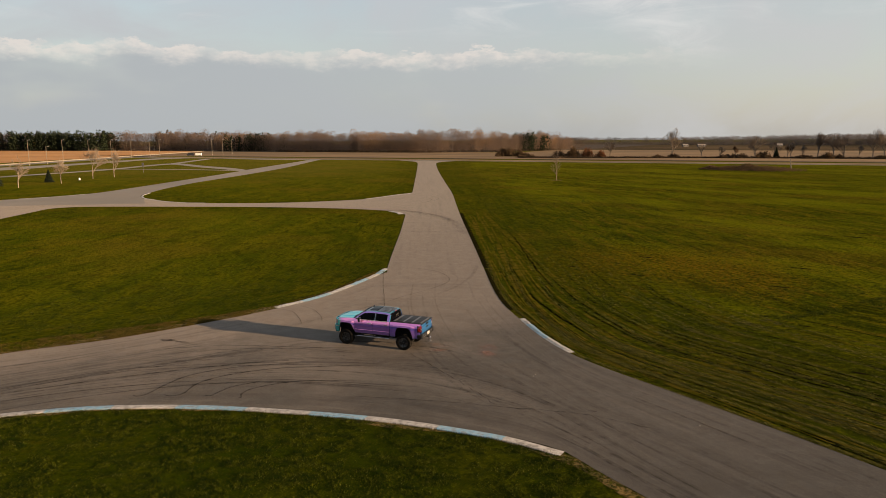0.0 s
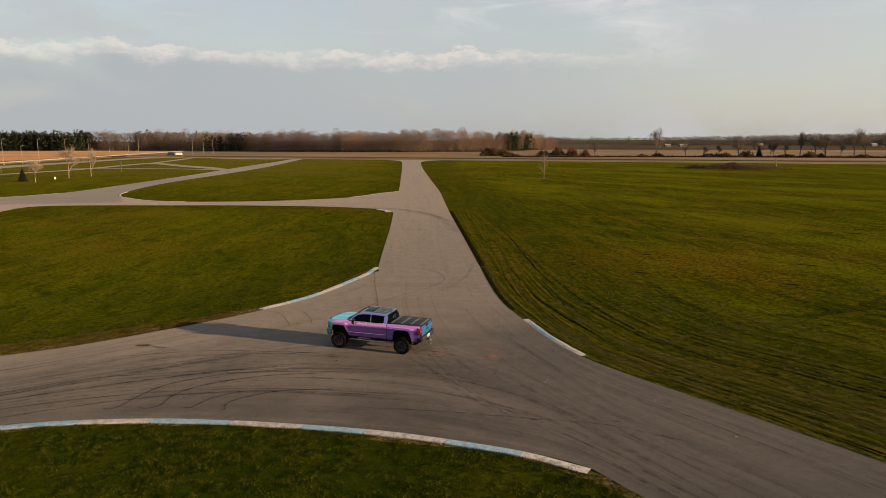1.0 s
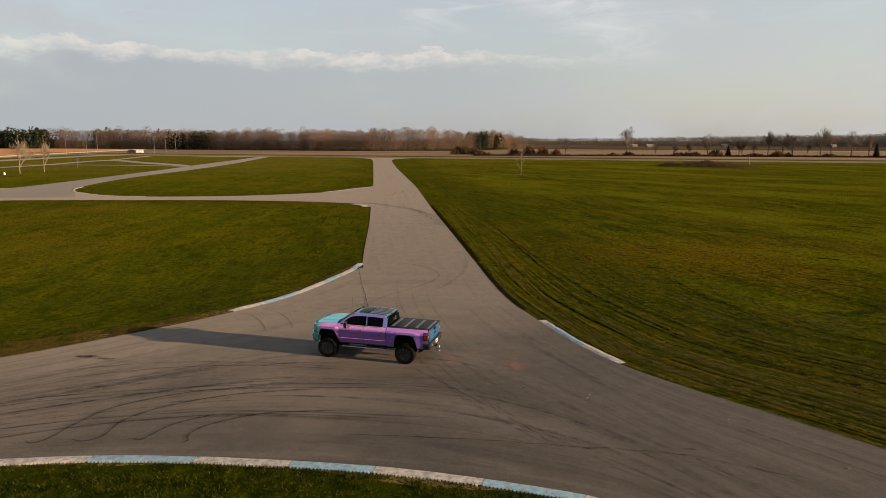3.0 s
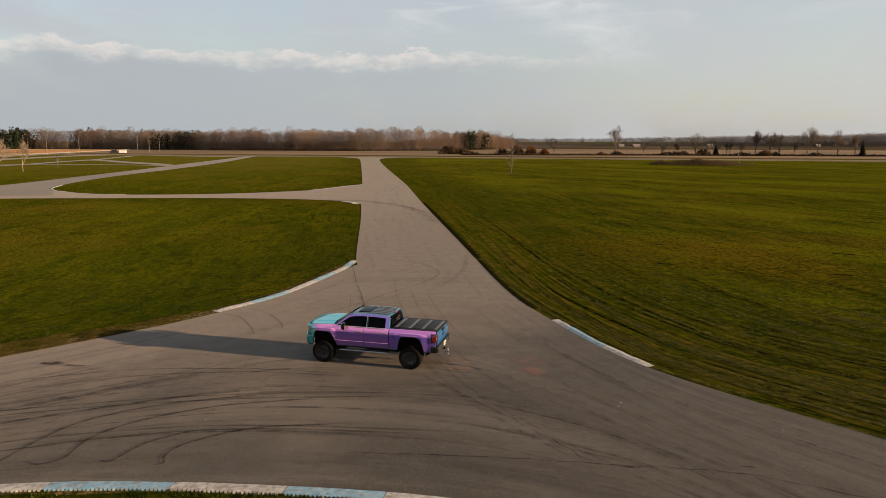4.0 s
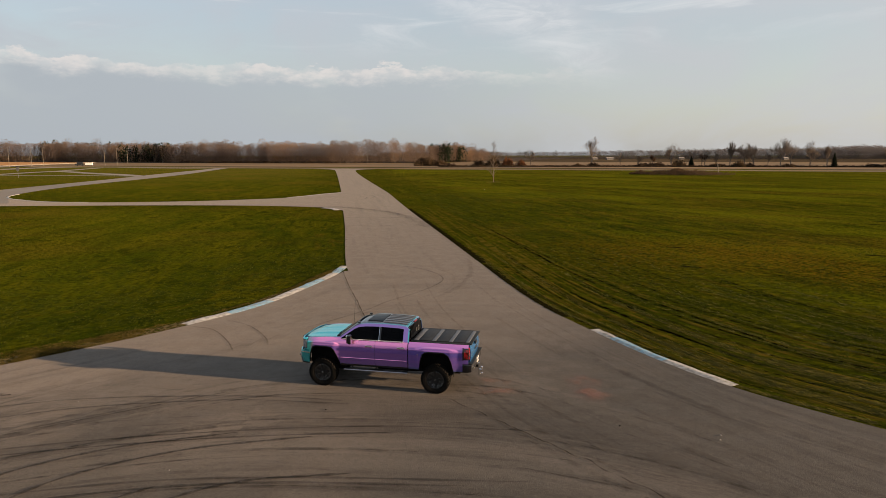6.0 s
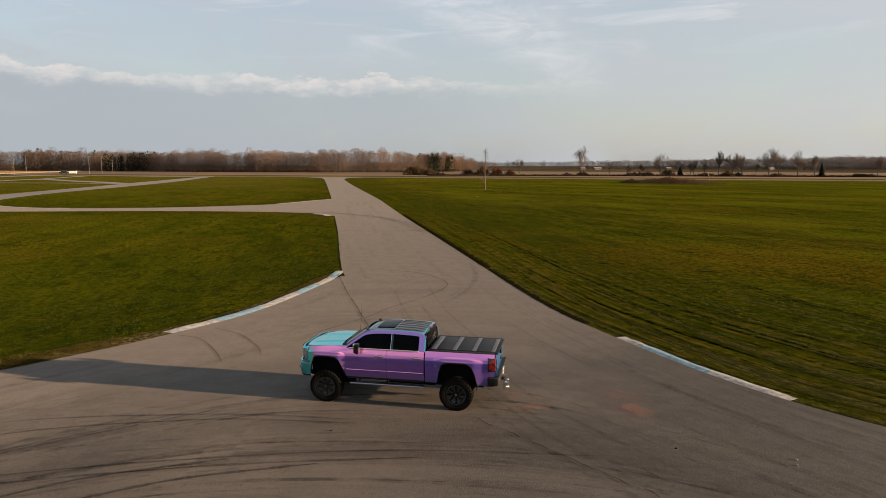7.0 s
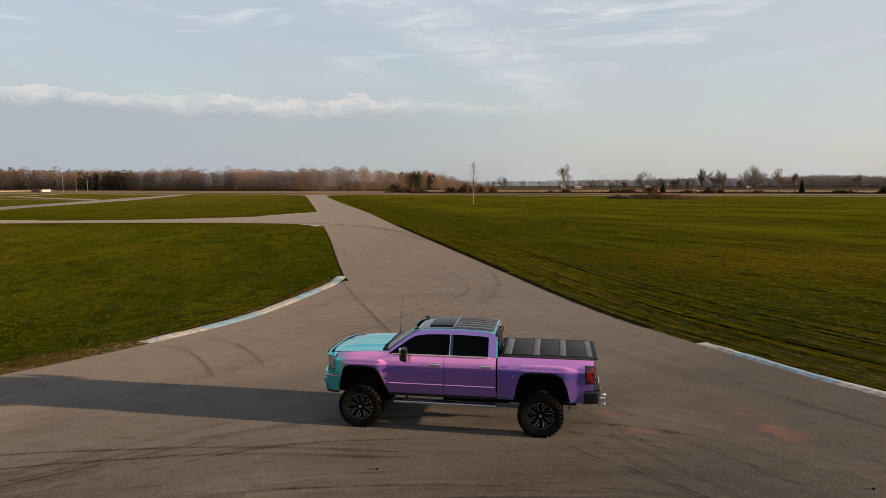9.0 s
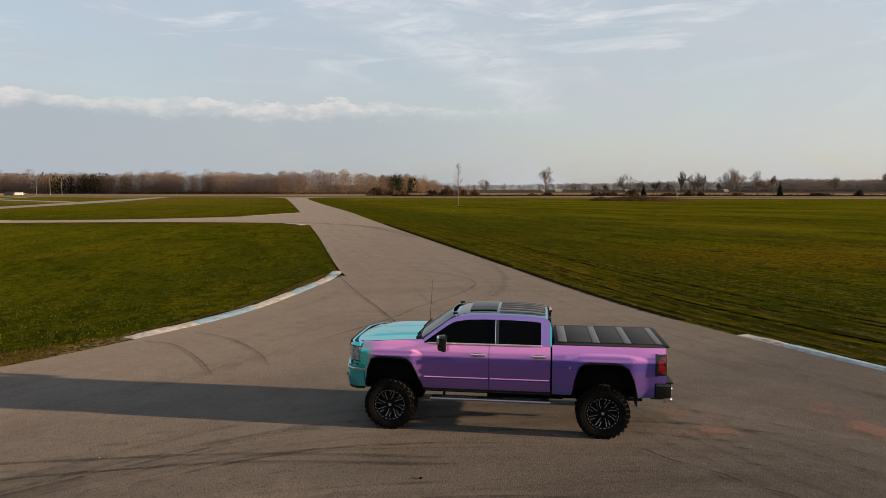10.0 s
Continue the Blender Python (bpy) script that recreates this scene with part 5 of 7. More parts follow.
tri_object("distant_pines", crowns(x, np.interp(x, (40, 300, 420, 1200), (1580, 1430, 1030, 850)) + rng.random(130) * 60, rng.normal(12, 1.6, 130), rng, 90, 0.05, 0.40, 0.20, 0.09, 0.030, 0.2), needles, "dark conifers among the distant woods", "woods")
# a low dark hedgerow between the far fields
x = rng.uniform(60, 900, 1500)
tri_object("far_hedgerow", crowns(x, 735 - 0.30 * (x - 150) + rng.normal(0, 3, 1500), rng.uniform(1.2, 3.2, 1500), rng, 30, 0.0, 0.3, 0.8, 0.16, 0.06, 0.3), undergrowth, "low dark hedgerow between two far fields", "hedge")


def along(a, d):
    p = Vector((-8, 374)) + ALONG * a + Vector((-ALONG.y, ALONG.x)) * d
    return p.x, p.y


# hedge of weeds and bushes between the road and the field
n = 5200
a = np.r_[rng.uniform(30, 520, n)]
d = np.interp(a, (30, 150, 230, 350, 520), (64, 92, 100, 112, 130)) + rng.normal(0, 1.6, n)
xy = np.array([along(p, q) for p, q in zip(a, d)])
size = rng.uniform(0.7, 1.6, n) * np.where(np.array([noise.noise((p * 0.05, 0, 9.0)) for p in a]) > 0.22, 1.8, 1.0)
haze = np.zeros((n, 26, 3, 3))
for k in range(26):
    a2, q2 = rng.uniform(0, 2 * np.pi, n), np.sqrt(rng.random(n))
    p = np.c_[xy[:, 0] + np.cos(a2) * q2 * size * 1.1, xy[:, 1] + np.sin(a2) * q2 * size * 0.8, rng.random(n) * size * 0.8 * (1.05 - q2 * 0.7)]
    for j in range(3):
        haze[:, k, j] = p + rng.normal(0, 0.16, (n, 3)) * size[:, None]
haze = haze.reshape(-1, 3)
haze[:, 2] = np.maximum(haze[:, 2], 0.0)
tri_object("hedge", haze, ditch, "low dark hedge of weeds and bushes by the field", "hedge")


def bush(x, y, h, r, material, label, seed, category="bush", group="bushes"):
    rng = np.random.default_rng(seed)
    m = 1200
    v = np.zeros((m, 3, 3))
    z = rng.random(m) ** 1.3
    a = rng.uniform(0, 2 * np.pi, m)
    q = r * np.sqrt(rng.random(m)) * np.sqrt(np.clip(1 - z ** 2, 0.04, 1)) * (1 + 0.25 * np.sin(3 * a + seed) + 0.2 * np.sin(5 * a + 2 * seed + 4 * z))
    p = np.c_[np.cos(a) * q, np.sin(a) * q, z * h * 0.85 * (0.72 + 0.28 * np.sin(2 * a + seed * 1.7) + rng.normal(0, 0.10, m))]
    b = rng.uniform(0, 2 * np.pi, m)
    s = np.c_[np.cos(b), np.sin(b), rng.normal(0, 0.4, m)] * (0.05 * r)
    v[:, 0], v[:, 1], v[:, 2] = p - s, p + s, p + np.c_[np.cos(a) * 0.1 * r, np.sin(a) * 0.1 * r, rng.uniform(0.02, 0.30, m) * h]
    ob = from_arrays("bush", v.reshape(-1, 3), np.arange(m * 3).reshape(-1, 3), material)
    ob.matrix_world = pose(x, y, 0)
    return tagged(ob, label, category, group)


for i, (x, y, h, r, m) in enumerate(((81, 446, 6.5, 4.6, weed), (90, 445, 6.0, 3.6, rust_leaf), (38, 458, 6.0, 7.0, weed), (48, 457, 4.0, 6.0, weed), (98, 440, 4.5, 3.0, rust_leaf), (72, 448, 4.0, 4.0, weed), (136, 413, 2.6, 3.6, ditch), (127, 415, 2.0, 4.0, weed),
                                     (172, 400, 2.9, 3.0, ditch), (183, 398, 4.2, 4.0, weed), (214, 386, 3.6, 4.0, weed), (220, 385, 2.6, 3.4, ditch), (303.4, 357.5, 3.9, 2.4, ditch), (240, 378, 2.2, 4.0, weed))):
    bush(x, y, h, r, m, "bushy thicket of brown twigs in the hedge" if m is not rust_leaf else "bush with rusty orange leaves in the hedge", 70 + i)

# mound of rough weeds on the field
rng = np.random.default_rng(77)
n = 900
a, r = rng.uniform(0, 2 * np.pi, n), np.sqrt(rng.random(n))
mx, my = 113 + np.cos(a) * r * 17 + np.sin(a) * r * 3, 252 + np.sin(a) * r * 13 - np.cos(a) * r * 6
tri_object("weed_mound", crowns(mx, my, rng.uniform(0.7, 1.7, n) * (1.4 - r), rng, 40, 0.0, 0.35, 0.8, 0.22, 0.05), weed, "rough mound of dry brown weeds on the turf", "weeds")
bush(112, 254, 2.3, 4.2, weed, "tangled brown bush on the weed mound", 91)
bush(101, 261, 1.5, 4.0, weed, "low heap of dry weeds on the mound", 92)


mulch = surface("brown_mulch", mottled((0.070, 0.040, 0.018), (0.035, 0.022, 0.010), 3.0), 0.95, spec=0.05)
blot("mulch_ring", 31.2, 194, 1.7, 1.3, 0.0, mulch, "ring of brown mulch round the sapling", "mulch", 0.03, 21)
pebble(21.6, 155.1, 0.08, chalk, "small white scrap lying on the turf")

# ---- posts, poles, far buildings ----
steel = surface("galvanised_steel", mottled((0.30, 0.29, 0.28), (0.24, 0.23, 0.22), 2.0), 0.55, 0.3)
white_paint = surface("white_paint", mottled((0.40, 0.39, 0.375), (0.33, 0.32, 0.305), 0.8), 0.6)
dark_paint = surface("dark_metal", mottled((0.035, 0.035, 0.038), (0.05, 0.048, 0.046), 1.0), 0.5)
timber = surface("weathered_wood", mottled((0.115, 0.096, 0.074), (0.08, 0.066, 0.05), 1.5), 0.85)


def tube_part(name, p0, p1, r0, r1, sides, material, parent, label=""):
    v, f = [], []
    tube(v, f, Vector(p0), Vector(p1), r0, r1, sides)
    f += [tuple(reversed(range(sides))), tuple(range(sides, 2 * sides))]
    return from_arrays(name, v, f, material, parent, label)


def box(bm, x0, x1, y0, y1, z0, z1, bevel=0.0):
    r = bmesh.ops.create_cube(bm, size=1.0)
    for v in r["verts"]:
        v.co = Vector((x0 + (v.co.x + 0.5) * (x1 - x0), y0 + (v.co.y + 0.5) * (y1 - y0), z0 + (v.co.z + 0.5) * (z1 - z0)))
    if bevel:
        edges = list({e for v in r["verts"] for e in v.link_edges})
        bmesh.ops.bevel(bm, geom=edges, offset=bevel, segments=2, affect="EDGES", profile=0.6)
    return bm


def box_part(name, dims, material, parent=None, label="", bevel=0.01):
    return part(name, box(bmesh.new(), *dims, bevel), material, parent, label)


def light_pole(x, y, h):
    thing = tagged(empty("light_pole", pose(x, y, 0)), "tall pale floodlight pole beside the paved lane", "light pole", "row of light poles")
    tube_part("base", (0, 0, -0.05), (0, 0, 0.7), 0.30, 0.28, 12, timber, thing)
    tube_part("pole", (0, 0, 0.65), (0, 0, h), 0.12, 0.07, 10, timber, thing)
    tube_part("arm", (-0.1, 0, h - 0.25), (1.1, 0, h + 0.05), 0.06, 0.05, 6, steel, thing)
    box_part("lamp_head", (0.85, 1.4, -0.18, 0.18, h - 0.10, h + 0.10), steel, thing, "boxy grey lamp head", 0.05)
    return thing


pole = light_pole(-200, 320, 12.0)
for x, y in ((-182.5, 520), (-181, 540), (-180, 560)):
    copy_thing(pole, pose(x, y, 0))
for y in (337, 354, 385, 416.5, 449, 484, 505):
    copy_thing(pole, pose(-(171.2 + 0.09 * y), y, 0) @ (Matrix.Scale(0.72, 4, (0, 0, 1)) if y == 337 else Matrix.Identity(4)))

barrier = tagged(empty("concrete_barrier"), "long low pale concrete barrier beside the paved lane", "barrier", kind="structure")
bm = bmesh.new()
box(bm, -0.25, 0.25, -2.9, 2.9, 0, 0.55, 0.06)
first = part("barrier_block", bm, gravel, barrier)
first.location = (-214, 305, 0)
for i in range(1, 72):
    ob = new("barrier_block", first.data)
    ob.parent, ob.location = barrier, (-214 - 0.09 * 6 * i, 305 + 6 * i, 0)
    ob.rotation_euler = (0, 0, 0.09)

stake = tagged(empty("marker_stake", pose(128.3, 254, 0, 0, -9, 0)), "pale wooden stake leaning on the weed mound", "stake")
box_part("stake_shaft", (-0.12, 0.12, -0.12, 0.12, -0.2, 3.9), timber, stake, "", 0.03)
tube_part("tip", (0, 0, 3.9), (0, 0, 4.15), 0.12, 0.02, 6, timber, stake)
post = tagged(empty("sign_post", pose(-112, 246, 0)), "small dark sign on a thin post", "sign")
tube_part("post", (0, 0, -0.1), (0, 0, 3.0), 0.06, 0.06, 8, dark_paint, post)
box_part("sign_plate", (-0.4, 0.4, -0.03, 0.03, 2.2, 3.6), dark_paint, post, "", 0.02)
marker = tagged(empty("utility_box", pose(-111, 201, 0)), "small white marker drum on the grass", "marker")
tube_part("drum", (0, 0, 0), (0, 0, 0.55), 0.26, 0.26, 16, white_paint, marker)
tube_part("cap", (0, 0, 0.55), (0, 0, 0.70), 0.26, 0.10, 16, white_paint, marker)


def simple_wheel(parent, x, y, r, material):
    return tube_part("wheel", (x, y - 0.12, r), (x, y + 0.12, r), r, r, 14, material, parent)


trailer = tagged(empty("cargo_trailer", pose(-184.5, 497, 0, 0, 0, 4) @ Matrix.Scale(0.8, 4)), "white enclosed cargo trailer parked on the far lane", "trailer")
box_part("body", (-2.7, 2.7, -1.15, 1.15, 0.55, 2.6), white_paint, trailer, "", 0.12)
box_part("skirt", (-2.65, 2.65, -1.17, 1.17, 0.4, 0.62), dark_paint, trailer, "", 0.02)
tube_part("drawbar", (-2.7, 0, 0.6), (-4.0, 0, 0.55), 0.07, 0.06, 6, dark_paint, trailer)
for wx in (0.4, 1.3):
    for wy in (-1.1, 1.1):
        simple_wheel(trailer, wx, wy, 0.36, dark_paint)
van_black = surface("black_van_paint", (0.006, 0.006, 0.007), 0.5)
van = tagged(empty("dark_van", pose(-190.6, 497, 0, 0, 0, 4)), "dark van parked in front of the white trailer", "vehicle")
box_part("body", (-2.4, 2.4, -0.95, 0.95, 0.4, 1.45), van_black, van, "", 0.14)
box_part("cabin", (-1.3, 2.3, -0.88, 0.88, 1.4, 2.5), van_black, van, "", 0.18)
for wx in (-1.5, 1.5):
    for wy in (-0.85, 0.85):
        simple_wheel(van, wx, wy, 0.36, dark_paint)

farm_wall = surface("weathered_farm_wall", mottled((0.075, 0.068, 0.062), (0.055, 0.05, 0.046), 0.5), 0.85)
roofing = surface("grey_roofing", mottled((0.09, 0.08, 0.075), (0.13, 0.11, 0.10), 0.3), 0.85)
glass_far = surface("dark_window", (0.03, 0.035, 0.04), 0.15)


def farmhouse(x, y, w, d, h, turn):
    thing = tagged(empty("farmhouse", pose(x, y, 0, 0, 0, turn)), "distant pale farm building with a grey roof", "house", "distant farm buildings")
    box_part("wall", (-w / 2, w / 2, -d / 2, d / 2, 0, h), farm_wall, thing, "", 0.03)
    bm = bmesh.new()
    vs = [bm.verts.new(p) for p in ((-w / 2 - 0.4, -d / 2 - 0.5, h), (w / 2 + 0.4, -d / 2 - 0.5, h), (w / 2 + 0.4, d / 2 + 0.5, h), (-w / 2 - 0.4, d / 2 + 0.5, h), (-w / 2 - 0.4, 0, h + d * 0.35), (w / 2 + 0.4, 0, h + d * 0.35))]
    for q in ((0, 1, 5, 4), (2, 3, 4, 5), (0, 4, 3), (1, 2, 5), (3, 2, 1, 0)):
        bm.faces.new([vs[i] for i in q])
    part("roof", bm, roofing, thing)
    for k in range(3):
        cx = -w / 2 + w * (k + 0.6) / 3.2
        box_part("window", (cx - 0.6, cx + 0.6, -d / 2 - 0.04, -d / 2 + 0.05, 1.0, 2.4), glass_far, thing, "", 0.01)
    return thing


for x, y, w, d, h, turn in ((318, 925, 7, 5, 1.9, 6), (345, 930, 5, 4, 1.8, -8), (332, 905, 9, 5, 2.0, 3), (180, 1380, 9, 6, 2.2, 4), (205, 1370, 7, 5, 2.0, -5), (452, 940, 7, 5, 2.0, -4), (585, 900, 7, 5, 2.0, 2)):
    farmhouse(x, y, w, d, h, turn)

# ---- the pickup truck: x ahead, y to its left, z up, from the point between its wheels ----
def shift_paint(name, flank, shoulder, low, top, tail, metal=0.68, nose=None, ground_tint=(0.17, 0.13, 0.33)):
    """A colour-shift wrap: purple on the flanks, pink on the shoulders, teal on what faces up or ahead, blue at the
    tail. Its sheen and reflections are painted in by normal.
    """
    m = bpy.data.materials.new(name)
    m.use_nodes = True
    n = Nodes(m.node_tree)
    tex = n.add("ShaderNodeTexCoord")
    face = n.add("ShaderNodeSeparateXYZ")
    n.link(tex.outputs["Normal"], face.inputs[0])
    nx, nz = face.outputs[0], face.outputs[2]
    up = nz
    # shoulder: the pink sky reflection, painted where the panel tips up
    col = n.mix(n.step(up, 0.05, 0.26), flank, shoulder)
    # panels tipping down: reflected ground painted into the base colour
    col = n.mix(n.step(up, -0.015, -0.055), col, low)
    col = n.mix(n.step(up, -0.07, -0.18), col, ground_tint)
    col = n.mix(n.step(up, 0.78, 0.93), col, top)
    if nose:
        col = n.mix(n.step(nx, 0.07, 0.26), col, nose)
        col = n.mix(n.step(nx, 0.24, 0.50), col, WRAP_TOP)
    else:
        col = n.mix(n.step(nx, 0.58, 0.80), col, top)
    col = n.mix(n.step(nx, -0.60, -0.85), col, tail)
    fleck = n.noise(tex.outputs["Object"], 240.0, 2.0)
    col = n.mix(n.step(fleck, 0.60, 0.75, 0.0, 0.25), col, (0.8, 0.75, 0.85))
    p = n.add("ShaderNodeBsdfPrincipled")
    n.link(col, p.inputs["Base Color"])
    p.inputs["Metallic"].default_value, p.inputs["Roughness"].default_value = metal, 0.15
    p.inputs["Coat Weight"].default_value, p.inputs["Coat Roughness"].default_value = 0.35, 0.05
    n.link(p.outputs[0], n.add("ShaderNodeOutputMaterial").inputs[0])
    return m


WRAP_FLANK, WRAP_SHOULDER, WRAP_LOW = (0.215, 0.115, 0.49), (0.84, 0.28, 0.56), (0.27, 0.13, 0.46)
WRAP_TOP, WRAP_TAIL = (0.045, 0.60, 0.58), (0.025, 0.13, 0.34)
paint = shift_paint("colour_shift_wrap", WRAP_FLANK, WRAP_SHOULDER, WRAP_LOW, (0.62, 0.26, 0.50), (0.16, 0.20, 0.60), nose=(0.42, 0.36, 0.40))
bed_paint = shift_paint("colour_shift_wrap_bed", (0.150, 0.105, 0.50), (0.62, 0.22, 0.54), (0.22, 0.12, 0.49), (0.60, 0.26, 0.54), (0.10, 0.20, 0.58), ground_tint=(0.12, 0.13, 0.36))
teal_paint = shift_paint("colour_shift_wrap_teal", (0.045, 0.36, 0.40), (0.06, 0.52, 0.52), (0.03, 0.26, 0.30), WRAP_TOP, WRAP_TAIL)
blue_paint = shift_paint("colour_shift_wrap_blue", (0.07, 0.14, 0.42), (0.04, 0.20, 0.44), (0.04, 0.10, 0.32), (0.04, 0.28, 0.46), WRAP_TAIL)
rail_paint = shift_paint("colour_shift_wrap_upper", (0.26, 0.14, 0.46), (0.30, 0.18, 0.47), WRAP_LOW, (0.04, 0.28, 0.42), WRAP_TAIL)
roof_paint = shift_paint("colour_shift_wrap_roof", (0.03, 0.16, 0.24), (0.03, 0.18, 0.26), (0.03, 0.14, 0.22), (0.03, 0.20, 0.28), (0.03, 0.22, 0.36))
chrome = surface("chrome", (0.72, 0.72, 0.74), lambda n, p: n.step(n.noise(p, 3.0), 0.3, 0.7, 0.08, 0.18), 1.0)
bright_trim = surface("brushed_bright_trim", (0.82, 0.82, 0.84), 0.34, 0.6)
handle_chrome = surface("worn_chrome", (0.74, 0.74, 0.77), 0.2, 1.0)
step_chrome = surface("dull_chrome", (0.34, 0.34, 0.36), 0.3, 1.0)
gloss_black = surface("gloss_black", (0.006, 0.006, 0.007), 0.12, coat=0.3)
satin_black = surface("satin_black_plastic", mottled((0.005, 0.005, 0.005), (0.008, 0.008, 0.007), 9.0), 0.6, bump=grain(90, 0.2, 0.002), spec=0.15)
chassis_black = surface("dirty_black_chassis", mottled((0.003, 0.003, 0.003), (0.006, 0.005, 0.004), 5.0), 0.9, spec=0.1)
cover_black = surface("woven_black_cover", mottled((0.008, 0.008, 0.009), (0.012, 0.012, 0.013), 6.0), 0.62, bump=grain(160, 0.4, 0.002), spec=0.2)
ribbed_grey = surface("grey_aluminium", mottled((0.085, 0.085, 0.09), (0.065, 0.065, 0.07), 7.0), 0.55, 0.4)
tyre_black = surface("tyre_rubber", mottled((0.0035, 0.0033, 0.003), (0.0085, 0.0074, 0.0062), 7.0), 0.95, bump=grain(60, 0.3, 0.003), spec=0.06)
rim_black = surface("black_alloy", (0.003, 0.004, 0.0045), 0.4, spec=0.10)
milled = surface("milled_aluminium", (0.62, 0.62, 0.64), 0.32, 1.0)
lamp_red = surface("red_lens", lambda n, p: n.mix(n.step(n.noise(p, 12.0), 0.4, 0.6), (0.030, 0.001, 0.002), (0.14, 0.004, 0.006)), 0.10, coat=0.6)
lamp_clear = surface("headlamp_lens", mottled((0.30, 0.32, 0.34), (0.10, 0.11, 0.12), 14.0), 0.08, 0.3, coat=1.0)
plate_white = surface("plate_white", (0.26, 0.26, 0.25), 0.5)
ink = surface("plate_ink", (0.05, 0.06, 0.10), 0.6)
tint = bpy.data.materials.new("tinted_glass")
tint.use_nodes = True
g = Nodes(tint.node_tree)
gp = g.add("ShaderNodeBsdfPrincipled")
gp.inputs["Base Color"].default_value = (0.002, 0.0022, 0.003, 1)
gp.inputs["Roughness"].default_value, gp.inputs["Transmission Weight"].default_value, gp.inputs["IOR"].default_value = 0.02, 0.5, 1.12
g.link(gp.outputs[0], g.add("ShaderNodeOutputMaterial").inputs[0])

truck = tagged(empty("pickup_truck", pose(-3.365, 37.134, 0.02, 0, 0, 160.9) @ Matrix.Scale(1.012, 4, (1, 0, 0))), "lifted crew-cab pickup truck in purple, pink and teal colour-shift wrap", "pickup truck")
FRONT_AXLE, REAR_AXLE, HUB = 1.85, -1.77, 0.455
lerp = np.interp


def soft(v, a, b):
    t = min(1.0, max(0.0, (v - a) / (b - a)))
    return t * t * (3 - 2 * t)


rough_profile = spline([(0.68, 0.930), (0.75, 0.950), (0.86, 0.963), (0.95, 0.972), (1.08, 0.978), (1.20, 0.984), (1.30, 0.981), (1.36, 0.972), (1.44, 0.956), (1.51, 0.918), (1.57, 0.862), (1.62, 0.80)], 80)
FLANK_Z, FLANK_Y = rough_profile[:, 0], rough_profile[:, 1]


def side_y(x, z):
    """Half width of the body at a place on its flank."""
    y = lerp(z, FLANK_Z, FLANK_Y)
    for ax, behind, ahead in ((1.80, 0.525, 0.64), (-1.79, 0.72, 0.68)):
        d = abs(x - ax) / (ahead if x > ax else behind)
        y += 0.046 * soft(d, 1.0, 0.55) * soft(z + 0.10 * d ** 4, 1.456, 1.424)
    if x > 1.95:
        y -= 0.15 * ((x - 1.95) / 0.6) ** 2.2
    if x < -2.35:
        y -= 0.03 * ((-2.35 - x) / 0.5) ** 2
    return y


def glass_y(z):
    return 0.900 - (z - 1.54) * 0.42


def roof_line(x):
    return lerp(x, (-0.92, -0.885, -0.82, -0.6, -0.2, 0.2, 0.5, 0.74, 0.86, 1.28), (1.81, 1.930, 1.985, 2.012, 2.026, 2.028, 2.018, 1.975, 1.910, 1.60))


def window_top(x):
    return roof_line(x) - lerp(x, (-0.8, 0.5, 0.9, 1.28), (0.085, 0.085, 0.075, 0.06))


FRONT_ARCH = ((1.23, 1.27, 1.37, 1.46, 1.56, 1.70, 2.06, 2.18, 2.26, 2.30, 2.33), (0.74, 0.74, 0.99, 1.19, 1.265, 1.285, 1.285, 1.235, 1.03, 0.74, 0.74))
REAR_ARCH = ((-2.36, -2.33, -2.27, -2.18, -2.06, -1.96, -1.55, -1.44, -1.36, -1.29, -1.25), (0.72, 0.72, 1.00, 1.20, 1.28, 1.295, 1.295, 1.27, 1.20, 0.98, 0.72))


def finish(bm, angle=28):
    bmesh.ops.remove_doubles(bm, verts=bm.verts, dist=0.0004)
    for f in bm.faces:
        f.smooth = True
    for e in bm.edges:
        e.smooth = len(e.link_faces) == 2 and e.calc_face_angle(0) < radians(angle)
    return bm


def grid(points, flip=False, rim=None):
    """A sheet from rows of points; rim: turns its border inwards by that vector."""
    bm = bmesh.new()
    vs = [[bm.verts.new(p) for p in row] for row in points]
    for a, b in zip(vs, vs[1:]):
        for i in range(len(a) - 1):
            q = [a[i], a[i + 1], b[i + 1], b[i]]
            bm.faces.new(q[::-1] if flip else q)
    if rim is not None:
        border = [e for e in bm.edges if len(e.link_faces) == 1]
        out = bmesh.ops.extrude_edge_only(bm, edges=border)
        bmesh.ops.translate(bm, verts=[v for v in out["geom"] if isinstance(v, bmesh.types.BMVert)], vec=rim)
    bmesh.ops.recalc_face_normals(bm, faces=bm.faces)
    # keep the outside outwards
    return finish(bm)


def outward(bm, way):
    """Turns the faces so that the sheet looks along way."""
    total = Vector()
    for f in bm.faces:
        total += f.normal * f.calc_area()
    bm.normal_update()
    total = sum((f.normal * f.calc_area() for f in bm.faces), Vector())
    if total.dot(Vector(way)) < 0:
        bmesh.ops.reverse_faces(bm, faces=bm.faces)
    return bm


def flank(name, xs, low, high, wide, side, material, label="", rows=14, inset=0.03):
    """A body panel on one flank: columns at xs from low(x) to high(x), its depth from wide(x, z)."""
    pts = []
    for x in xs:
        a, b = low(x), high(x)
        pts.append([(x, side * wide(x, a + (b - a) * k / rows), a + (b - a) * k / rows) for k in range(rows + 1)])
    bm = grid(pts, rim=(0, -side * inset, 0))
    return part(name, outward(bm, (0, side, 0)), material, truck, label)


def span(a, b, n):
    return list(np.linspace(a, b, n))


